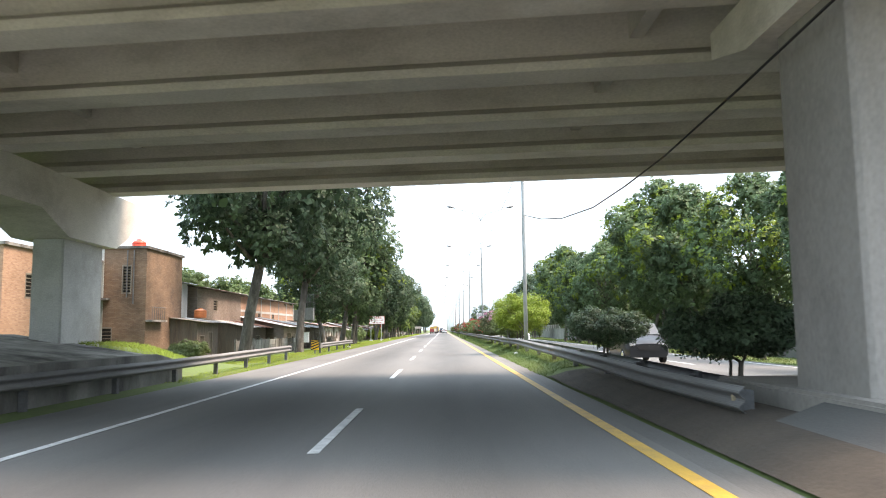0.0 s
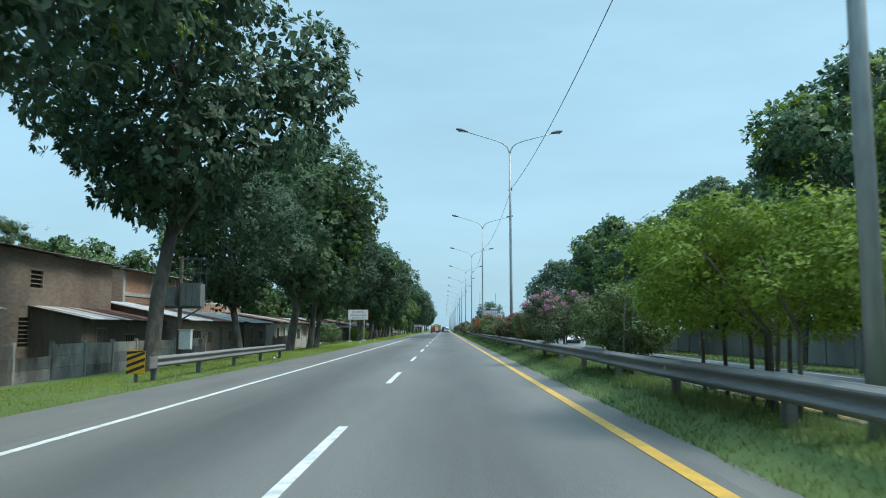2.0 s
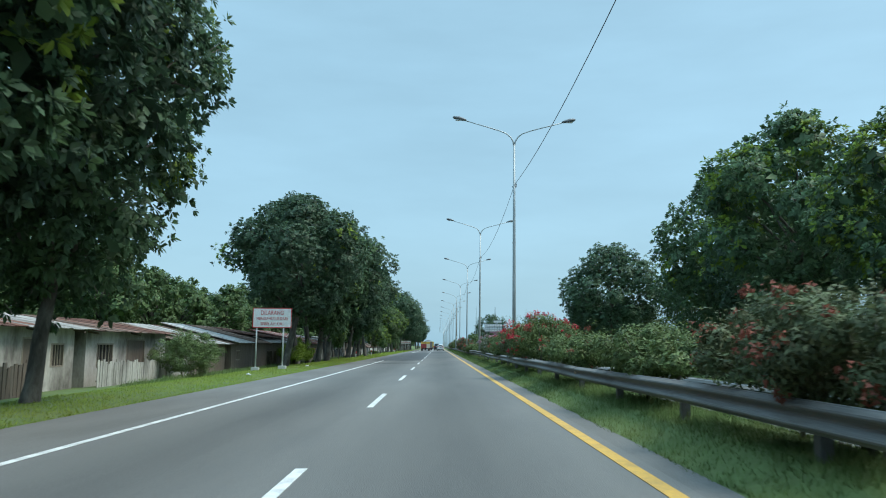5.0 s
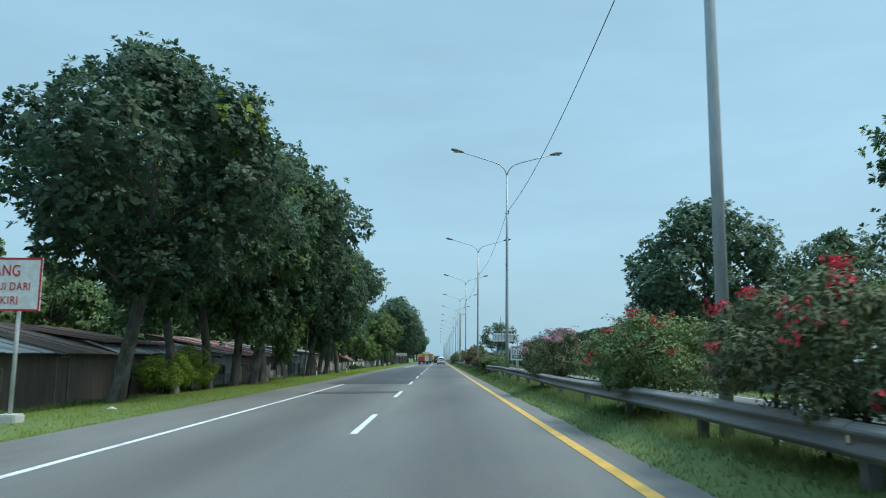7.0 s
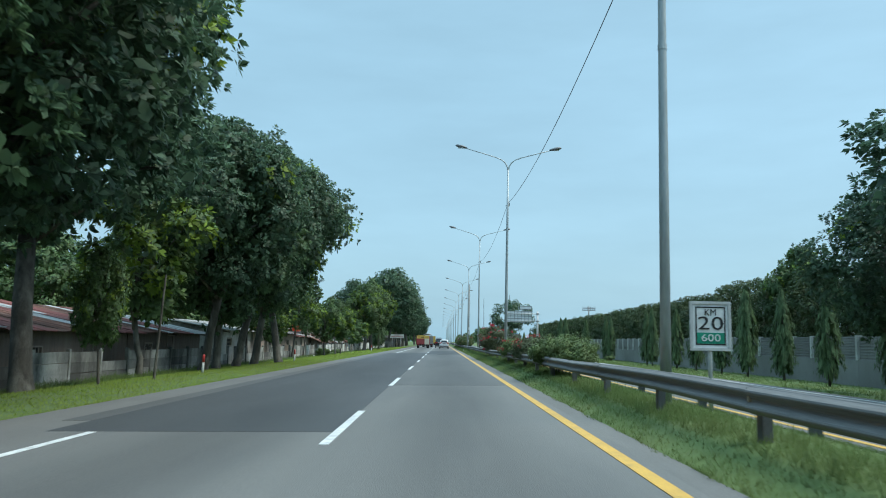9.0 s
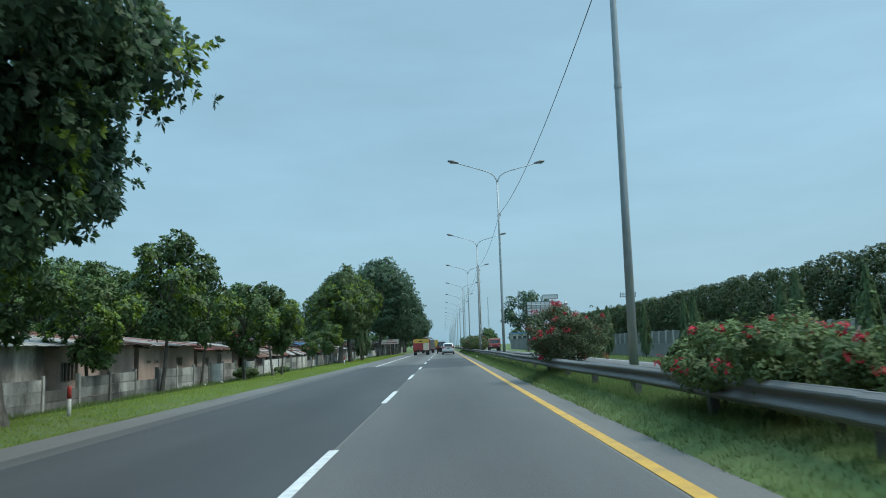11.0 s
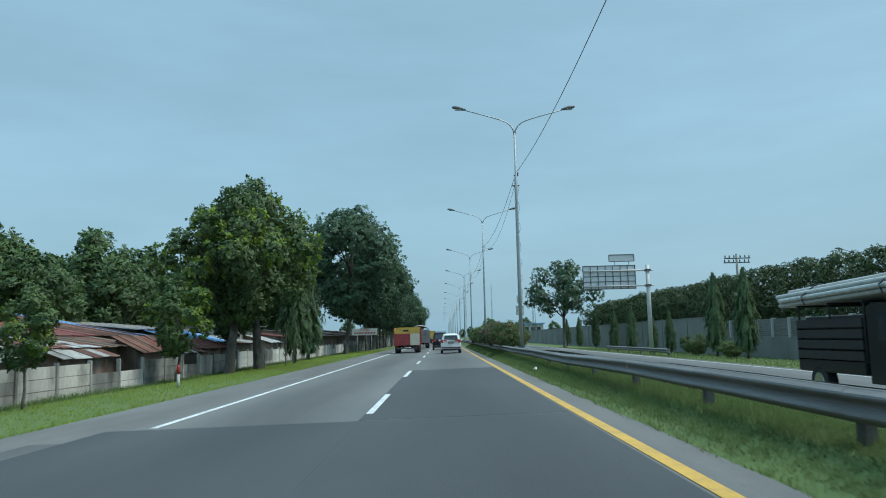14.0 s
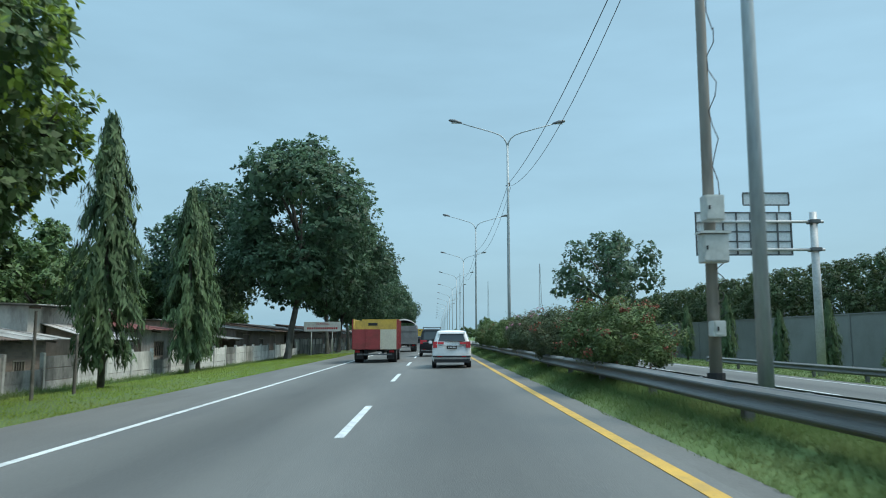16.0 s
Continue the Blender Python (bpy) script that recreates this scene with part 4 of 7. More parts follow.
for k in range(30):
    place(WOOD[k % 2], WOOD_U[k % 2], -24.5 - 2.2 * (k % 2) + random.uniform(-0.8, 0.8), 176 + 5.2 * k, random.uniform(0, 360), random.uniform(0.75, 0.98))["group"] = "wood behind the houses"

for k in range(26):
    place(WOOD[k % 2], WOOD_U[k % 2], (-26 - 9 * (k % 4)) if k % 2 else (22 + 11 * (k % 5)), 560 + 24 * k, random.uniform(0, 360), random.uniform(1.1, 1.5))["group"] = "far trees"

# slim weeping trees
COL = [column_tree(51, 6.4, 1.1), column_tree(52, 8.6, 1.15)]
COL_U = [[], []]
for k, (x, y, s, h) in enumerate([(20.7, 260.5, 0.8, 0.98), (20.5, 254.2, 0.8, 0.95), (20.6, 237.0, 0.62, 0.85), (20.6, 223.8, 0.62, 0.85), (20.6, 221.2, 0.6, 0.8), (20.6, 205.0, 0.65, 0.8), (20.6, 203.0, 0.65, 0.85), (20.8, 196, 0.65, 0.8), (20.5, 190, 0.7, 0.85), (20.7, 185, 0.7, 0.82), (20.6, 180, 0.75, 0.9), (20.8, 175, 0.7, 0.85), (20.5, 169, 0.65, 0.8), (20.7, 163.5, 0.7, 0.85), (20.6, 272, 0.5, 0.6), (20.7, 278, 0.5, 0.55), (20.6, 286, 0.65, 0.75), (20.7, 295, 0.6, 0.7), (20.7, 306, 0.6, 0.7), (20.6, 318, 0.6, 0.7), (20.7, 330, 0.6, 0.7)]):
    place(COL[0], COL_U[0], x, y, (k * 67) % 360, s, sz=h)
for k, (x, y, s) in enumerate([(-10.35, 255.9, 1.0), (-11.3, 267.0, 0.98), (-12.2, 271.5, 1.0)]):
    place(COL[1], COL_U[1], x, y, (k * 67) % 360, s)

# dense undergrowth trees behind the old wall
UND = [broad_tree(81 + i, 8.0, 3.7, "mid", 1.0, lobes=22, tufts=26, per=9, size=0.36, base_r=0.16, low=0.6, upright=0.2, fill=50, label="dense dark tree in undergrowth behind a wall") for i in range(2)]
UND_U = [[], []]
for k in range(26):
    place(UND[k % 2], UND_U[k % 2], 25.2 + random.uniform(-0.8, 0.8), 4 + 3.9 * k, random.uniform(0, 360), random.uniform(0.65, 0.85))["group"] = "undergrowth trees"

# trimmed tree hedge behind the boundary wall
HED = [broad_tree(71 + i, 7.2, 2.5, "hedge", 1.0, lobes=44, tufts=36, per=10, size=0.16, base_r=0.12, low=0.5, upright=0.0, fill=40, stray=0.0, lobe=(0.2, 0.28), reach=(0.7, 0.86), limbs=3, name="hedge_tree", label="dense clipped hedge tree behind a grey wall") for i in range(2)]
HED_U = [[], []]
for k in range(76):
    y = 166 + 2.25 * k
    place(HED[k % 2], HED_U[k % 2], 26.6 + random.uniform(-0.5, 0.5), y, random.uniform(0, 360), (1.06 if y < 200 else 0.98) + random.uniform(-0.03, 0.03))["group"] = "hedge trees"

# shrubs on the median
XB = 4.2
for seed, y, ln, h, d, leaf, bloom, n, label in (
    (101, 39.4, 6.2, 3.35, 1.5, "light", None, 0, "bright green spreading bush on the median"),
    (123, 46.6, 4.0, 2.6, 1.15, "bush", None, 0, "dusty green bush beside a brighter one on the median"),
    (102, 55.9, 3.3, 2.85, 1.25, "bushdark", "pink", 120, "dark bush with pink bougainvillea flowers on the median"),
    (103, 65.3, 4.2, 2.6, 0.9, "bush", "red", 24, "green bougainvillea bush with a few red flowers"),
    (104, 72.5, 3.8, 2.3, 0.88, "bushdark", "red", 45, "bougainvillea bush dotted with red flowers"),
    (105, 78.0, 5.2, 2.2, 0.9, "bushdark", "orange", 50, "dark green median bush with orange flowers"),
    (106, 84.5, 4.6, 1.9, 0.95, "bush", None, 0, "plain dusty green median bush"),
    (107, 106.4, 4.4, 2.4, 1.2, "bushdark", "red", 36, "bougainvillea bush dotted with red flowers"),
    (108, 113.4, 5.2, 2.45, 1.15, "bush", "red", 12, "low bougainvillea bush with red flowers"),
    (110, 125.8, 3.2, 2.5, 1.15, "bushdark", "pink", 80, "bougainvillea bush with pale pink flowers"),
    (111, 100.6, 5.4, 2.75, 1.3, "bush", "red", 90, "bougainvillea bush heavy with red flowers"),
    (112, 92.0, 5.0, 1.9, 1.0, "bush", "orange", 12, "dusty green bush on the median"),
    (113, 154.5, 6.0, 1.75, 1.0, "bush", None, 0, "low bright green hedge bush on the median"),
    (114, 161.5, 6.0, 1.7, 1.0, "bushdark", "red", 20, "low median bush with sparse red flowers"),
    (115, 168.5, 6.0, 1.7, 1.0, "bush", "red", 22, "low median hedge with red flowers"),
    (116, 184.0, 3.8, 2.7, 1.35, "bushdark", "red", 46, "round bougainvillea bush covered in red flowers"),
    (117, 250.5, 6.5, 2.4, 1.1, "bush", "orange", 34, "long median hedge with rusty orange flowers"),
    (118, 257.5, 6.5, 2.4, 1.1, "bushdark", "orange", 10, "green median hedge with orange flowers"),
    (119, 265.0, 7.0, 2.5, 1.1, "bushdark", "pink", 26, "median hedge with a few pink flowers"),
    (120, 273.0, 8.0, 2.5, 1.1, "bush", None, 0, "plain leafy green median hedge"),
    (121, 281.5, 8.0, 2.5, 1.1, "bush", "orange", 20, "green median hedge with scattered flowers"),
    (122, 290.5, 9.0, 2.5, 1.1, "bush", None, 0, "long green median hedge"),
):
    b = bush(seed, ln, h, d, leaf, bloom, n, label, stem_h=0.95 if h > 3 else 0.5 if y < 110 else 0.3)
    b.matrix_basis = pose(XB, y, gz(XB, y))
for seed, x, y in ((131, 5.0, 23.1), (132, 5.15, 13.3)):
    b = bush(seed, 2.3, 2.2, 1.15, "deep", None, 0, "clipped round bush on a thin trunk under the bridge edge", clumps=110, name="round_bush", stem_h=0.75)
    b.matrix_basis = pose(x, y, gz(x, y))
for seed, x, y, h in ((149, -15.4, 45.5, 1.7), (150, -15.8, 48.5, 1.9), (152, -14.8, 42.0, 1.4), (143, -11.6, 214, 1.0), (144, -11.4, 203.5, 1.2), (145, -12.4, 108, 2.9), (146, 20.3, 220.5, 1.1), (147, 20.2, 256.5, 1.7), (148, 20.4, 264.5, 2.2)):
    b = bush(seed, h * 1.3, h, h * 0.55, "bush", None, 0, "wild green shrub at the foot of a wall", name="shrub", stem_h=0.2)
    b.matrix_basis = pose(x, y, gz(x, y))
for seed, x, y, h, n in ((141, -11.7, 132.4, 2.3, 0), (142, -11.9, 135.4, 2.75, 14)):
    b = bush(seed, h * 1.35, h, h * 0.5, "light", "orange" if n else None, n, "bright green shrub before a dark shack" if not n else "bright green shrub with reddish shoots on top", name="shrub", stem_h=0.2)
    b.matrix_basis = pose(x, y, gz(x, y))


creeper = bush(161, 9.5, 2.3, 3.4, "mid", None, 0, "green creeper spread over the edge of a roof", name="roof_creeper", stem_h=0.05)
creeper.matrix_basis = pose(-22.6, 63.0, 4.75)

# grass: blades in tufts, thick near the pavement edges
def grass(name, material, x0, x1, y0, y1, tufts, h, seed, label, stand=0.8, wide=0.006, spread=0.07, rim=0.0):
    """Tufts of thin blades that stand and bend over; stand: share of a blade's length that it rises."""
    rng = np.random.default_rng(seed)
    x, y = rng.uniform(x0, x1, tufts), rng.uniform(y0, y1, tufts)
    patch = 0.5 + 0.5 * np.sin(x * 1.7 + 3 * np.sin(y * 0.37)) * np.sin(y * 0.61 + x)
    blocks = []
    for b in range(3):
        n = len(x)
        a = rng.uniform(0, 2 * math.pi, n)
        ln = h * rng.uniform(0.6, 1.5, n) * (0.6 + 0.7 * patch)
        up = stand * rng.uniform(0.4, 1.0, n)
        w = wide * rng.uniform(0.7, 1.5, n)
        bx, by = x + rng.normal(0, spread, n), np.maximum(y + rng.normal(0, spread, n), y0)
        bx = np.clip(bx, x0 + rim * (0.5 + 0.5 * np.sin(by * 0.83) * np.sin(by * 2.3 + 1)), x1)
        z = np.interp(bx, PX_, PZ_) + bank(bx, by)
        ca, sa = np.cos(a), np.sin(a)
        tx, ty = bx + ca * ln * (1 - up * 0.6), by + sa * ln * (1 - up * 0.6)
        blocks.append(np.stack([np.stack([bx - sa * w, by + ca * w, z - 0.01], -1), np.stack([bx + sa * w, by - ca * w, z - 0.01], -1), np.stack([tx, ty, np.maximum(z, np.interp(tx, PX_, PZ_) + bank(tx, ty)) + 0.012 + ln * up], -1)], 1).reshape(-1, 3))
    v = np.concatenate(blocks)
    ob = new(name, fast_mesh(name, v, np.arange(len(v)).reshape(-1, 3), material, normals=np.tile([0.0, 0.0, 1.0], (len(v), 1))))
    return tagged(ob, label, "grass", kind="stuff")


grass("verge_grass", M["grass"], -11.6, -7.2, 22, 300, 70000, 0.075, 1, "short bright green verge grass", wide=0.009)
grass("verge_grass", M["grass"], -7.32, -7.12, 24, 300, 14000, 0.06, 2, "ragged grass creeping over the pavement edge", stand=0.5, spread=0.05)
grass("median_grass", M["grass_dark"], 2.68, 5.5, 20.5, 300, 110000, 0.08, 3, "uneven green grass on the median", rim=0.12)
grass("tall_median_grass", M["grass_tall"], 2.95, 5.3, 176, 300, 60000, 0.14, 9, "long dull green grass bent over on the median", stand=0.7)
grass("rail_foot_grass", M["grass_tall"], 3.35, 4.2, 24, 300, 30000, 0.17, 10, "long grass left standing under the rail", stand=0.9)
grass("far_verge_grass", M["grass_dark"], 14.5, 22.5, 30, 300, 16000, 0.14, 4, "green grass beyond the opposite carriageway", wide=0.02)
grass("bank_grass", M["grass"], -16, -8.6, 21.9, 40, 12000, 0.1, 5, "bright grass on the bank", wide=0.01)
grass("verge_weeds", M["grass_dark"], -12.5, -11.6, 100, 302, 12000, 0.24, 6, "ragged weeds at the foot of the fences", wide=0.012, stand=0.9)
grass("edge_weeds", M["grass"], -7.4, -7.14, 24, 300, 2500, 0.13, 7, "sparse taller weeds along the pavement edge", stand=0.9)
# ---- boundary wall beyond the opposite carriageway ----
def panel_wall(name, label, x, ys_, z0, h, thick, material, pitch, parent_kind="structure", cap=True, lattice=None):
    w = thing(name, label, "wall", x, ys_[0], z0, kind=parent_kind)
    L = ys_[1] - ys_[0]
    n = round(L / pitch)
    joint = 0.004 if lattice else 0.02
    pl = mesh_of(boxm(-thick / 2, thick / 2, joint, L / n - joint, -0.5, h), "panel")
    pl.materials.append(material)
    po = mesh_of(boxm(-thick * 0.8, thick * 0.8, -0.11, 0.11, (h - 0.02 if lattice else -0.5), h + (1.34 if lattice else 0.05), bevel=0.01), "post")
    po.materials.append(M["concrete_pale"] if lattice else material)
    for k in range(n):
        shared("panel", pl, w, pose(0, k * L / n, 0))
    for k in range(n + 1):
        shared("post", po, w, pose(0, k * L / n, 0))
    if cap and not lattice:
        part("coping", boxm(-thick * 0.7, thick * 0.7, 0, L, h + 0.003, h + 0.06), material, w)
    if lattice:
        bm = bmesh.new()
        nx_, nz_ = 14, 8
        wd, hg = L / n - 0.24, 1.28
        for i in range(nx_ + 1):
            xx = 0.12 + wd * i / nx_
            box(bm, -0.03, 0.03, xx - 0.035, xx + 0.035, h + 0.02, h + hg)
        for j in range(nz_ + 1):
            zz = h + 0.03 + (hg - 0.06) * j / nz_
            box(bm, -0.028, 0.028, 0.12, 0.12 + wd, zz - 0.032, zz + 0.032)
        lm = mesh_of(bm, "lattice")
        lm.materials.append(lattice)
        for k in range(n):
            shared("lattice", lm, w, pose(0, k * L / n, 0))
    return w


panel_wall("wall_boundary", "grey rendered boundary wall with pierced brick panels on top", 23.0, (150, 266), -0.68, 1.42, 0.2, M["wall_grey"], 2.6, lattice=M["wall_grey"])
panel_wall("wall_boundary_high", "tall plain grey boundary wall", 23.05, (266.2, 420), -0.68, 3.15, 0.22, M["wall_grey"], 8.0)
panel_wall("wall_boundary_old", "low grey concrete boundary wall behind trees", 21.5, (-30, 149.8), -0.66, 1.9, 0.18, M["wall_grey"], 3.0)

# ---- materials of the settlement ----
W_ = {
    "brick": brick_mat("orange_brick", (0.43, 0.28, 0.2), (0.37, 0.235, 0.165), (0.4, 0.37, 0.33)),
    "brown": brick_mat("stained_brown_brick", (0.27, 0.185, 0.13), (0.15, 0.108, 0.08), (0.2, 0.165, 0.135)),
    "palegrey": mat("pale_grey_render", (0.47, 0.48, 0.49), (0.38, 0.39, 0.4), rough=0.9, scale=0.7, fine=14, bump=0.15, stain=(0.25, 0.24, 0.23), stain_scale=0.5, stain_amt=0.6, stretch=(1, 1, 0.4)),
    "greybrick": brick_mat("grey_block", (0.25, 0.2, 0.165), (0.19, 0.16, 0.135), (0.24, 0.22, 0.2), 0.3, 0.12),
    "plaster": mat("dirty_white_plaster", (0.48, 0.46, 0.42), (0.33, 0.315, 0.29), rough=0.95, scale=1, fine=14, bump=0.2, stain=(0.09, 0.08, 0.07), stain_scale=0.6, stain_amt=0.9, stretch=(1, 1, 0.4), vary=0.08),
    "whitewash": mat("whitewashed_concrete", (0.6, 0.59, 0.56), (0.46, 0.45, 0.43), rough=0.95, scale=1, fine=14, bump=0.2, stain=(0.16, 0.15, 0.13), stain_scale=0.6, stain_amt=0.7, stretch=(1, 1, 0.4), vary=0.12),
    "pink": mat("faded_pink_plaster", (0.44, 0.33, 0.27), (0.37, 0.28, 0.24), rough=0.95, scale=1, fine=14, bump=0.2, stain=(0.16, 0.13, 0.11), stain_scale=0.6, stain_amt=0.6, stretch=(1, 1, 0.4)),
    "wood": mat("weathered_boards", (0.16, 0.125, 0.1), (0.1, 0.082, 0.07), rough=0.95, scale=4, fine=22, bump=0.5, stretch=(3, 3, 0.3), stain=(0.2, 0.18, 0.15), stain_scale=1.0, stain_amt=0.4),
    "rustwall": mat("rusty_sheet_wall", (0.2, 0.1, 0.07), (0.24, 0.2, 0.17), rough=0.8, scale=1.3, fine=14, bump=0.2, stain=(0.07, 0.05, 0.04), stain_scale=0.9, stain_amt=0.7, stretch=(1, 1, 0.35)),
    "zincwall": mat("old_zinc_wall", (0.26, 0.27, 0.27), (0.19, 0.2, 0.2), rough=0.6, metal=0.2, scale=1, fine=14, bump=0.15, stain=(0.13, 0.08, 0.05), stain_scale=0.8, stain_amt=0.6, stretch=(1, 1, 0.4)),
}
R_ = {
    "zinc": mat("zinc_sheet", (0.46, 0.465, 0.46), (0.34, 0.345, 0.34), rough=0.7, metal=0.1, scale=1.2, fine=14, bump=0.1, stain=(0.2, 0.14, 0.1), stain_scale=0.8, stain_amt=0.5, vary=0.2),
    "rust": mat("rusty_sheet", (0.15, 0.066, 0.045), (0.1, 0.05, 0.038), rough=0.85, scale=1.5, fine=14, bump=0.2, stain=(0.24, 0.16, 0.13), stain_scale=0.9, stain_amt=0.5, vary=0.4),
    "red": mat("red_sheet", (0.22, 0.065, 0.052), (0.15, 0.05, 0.045), rough=0.7, scale=1.5, fine=14, bump=0.15, stain=(0.16, 0.08, 0.06), stain_scale=0.9, stain_amt=0.5, vary=0.2),
    "brownsheet": mat("brown_sheet", (0.16, 0.11, 0.085), (0.11, 0.08, 0.065), rough=0.9, scale=1.5, fine=14, bump=0.25, stain=(0.26, 0.22, 0.19), stain_scale=0.8, stain_amt=0.4, vary=0.25),
    "blue": mat("blue_sheet", (0.12, 0.28, 0.52), (0.1, 0.24, 0.45), rough=0.55, scale=1.5, fine=14, bump=0.1, stain=(0.25, 0.3, 0.35), stain_scale=0.9, stain_amt=0.3, vary=0.1),
    "asbestos": mat("grey_fibre_sheet", (0.36, 0.35, 0.33), (0.27, 0.265, 0.25), rough=0.95, scale=1.2, fine=14, bump=0.2, stain=(0.1, 0.095, 0.085), stain_scale=0.9, stain_amt=0.7, vary=0.2),
}
# near-black colour standing in for the unlit rooms behind openings
INNER_SHADE = mat("interior_shade", (0.03, 0.027, 0.024), rough=0.9, bump=0.1)
FRAME = mat("painted_timber", (0.28, 0.24, 0.19), (0.2, 0.17, 0.14), rough=0.8, fine=20)


def sheet_mesh(material):
    """One corrugated roof sheet, 0.84 wide (y), 1 long (x), scaled to its length."""
    bm = bmesh.new()
    rows = []
    n = 13
    for i in range(n):
        y = 0.84 * i / (n - 1)
        z = 0.022 * (1 if i % 2 else -1)
        rows.append([bm.verts.new((0, y, z)), bm.verts.new((1, y, z)), bm.verts.new((0, y, z - 0.004)), bm.verts.new((1, y, z - 0.004))])
    for a, b in zip(rows, rows[1:]):
        bm.faces.new((a[0], a[1], b[1], b[0]))
        bm.faces.new((a[2], b[2], b[3], a[3]))
    me = mesh_of(bm, "roof_sheet")
    me.materials.append(material)
    return me


SHEET = {k: sheet_mesh(m) for k, m in R_.items()}


def holed_wall(bm, length, z0, z1, holes, thick, along="y"):
    """One connected wall from 0 to length, its outer face on 0; holes (a, b, lo, hi). along y it lies at -thick..0 in x; along x it runs to -x at 0..thick in y."""
    us = sorted({0.0, length, *[q for w in holes for q in w[:2]]})
    zs = sorted({z0, z1, *[q for w in holes for q in w[2:4] if z0 < q < z1]})
    solid = {}
    for i in range(len(us) - 1):
        for k in range(len(zs) - 1):
            cu, cz = (us[i] + us[i + 1]) / 2, (zs[k] + zs[k + 1]) / 2
            solid[i, k] = not any(w[0] < cu < w[1] and w[2] < cz < w[3] for w in holes)
    made = {}

    def v(i, k, s):
        if (i, k, s) not in made:
            u, z, d = us[i], zs[k], thick * s
            made[i, k, s] = bm.verts.new((-d, u, z) if along == "y" else (-u, d, z))
        return made[i, k, s]
    for (i, k), on in solid.items():
        if not on:
            continue
        bm.faces.new((v(i, k, 0), v(i + 1, k, 0), v(i + 1, k + 1, 0), v(i, k + 1, 0)))
        bm.faces.new((v(i, k, 1), v(i, k + 1, 1), v(i + 1, k + 1, 1), v(i + 1, k, 1)))
        for di, dk, p, q in ((-1, 0, (i, k), (i, k + 1)), (1, 0, (i + 1, k), (i + 1, k + 1)), (0, -1, (i, k), (i + 1, k)), (0, 1, (i, k + 1), (i + 1, k + 1))):
            if not solid.get((i + di, k + dk), False):
                bm.faces.new((v(*p, 0), v(*q, 0), v(*q, 1), v(*p, 1)))
    bmesh.ops.recalc_face_normals(bm, faces=bm.faces)
    return bm


def opening(parent, m, a, b, lo, hi, kind):
    """Frame and leaf, louvre or bars set into a hole of a wall whose frame of reference is m."""
    bm = holed_wall(bmesh.new(), b - a, lo, hi, [(0.06, b - a - 0.06, lo + 0.05, hi - 0.06)], 0.112)
    bmesh.ops.translate(bm, verts=bm.verts, vec=(0.012, a, 0))
    fr = part("door_frame" if kind == "door" else "window_frame", bm, FRAME, parent)
    fr.matrix_basis = m
    if kind == "louvre":
        n = max(3, int((hi - lo) / 0.17))
        for i in range(n):
            z = lo + 0.08 + (hi - lo - 0.16) * i / (n - 1)
            bm = boxm(-0.09, -0.01, a + 0.06, b - 0.06, z - 0.02, z + 0.02)
            sl = part("slat", bm, FRAME, fr)
    elif kind == "bars":
        for i in range(1, 5):
            y = a + (b - a) * i / 5
            part("bar", boxm(-0.06, -0.03, y - 0.025, y + 0.025, lo + 0.05, hi - 0.06), FRAME, fr)
    elif kind == "door":
        bm = boxm(-0.08, -0.05, a + 0.066, b - 0.066, lo + 0.055, hi - 0.066)
        part("door_leaf", bm, W_["wood"], fr)
    # added sheet closing the hole, room shade put into its colour
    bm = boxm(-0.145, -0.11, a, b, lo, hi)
    dk = part("inner_board", bm, INNER_SHADE, parent)
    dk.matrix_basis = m


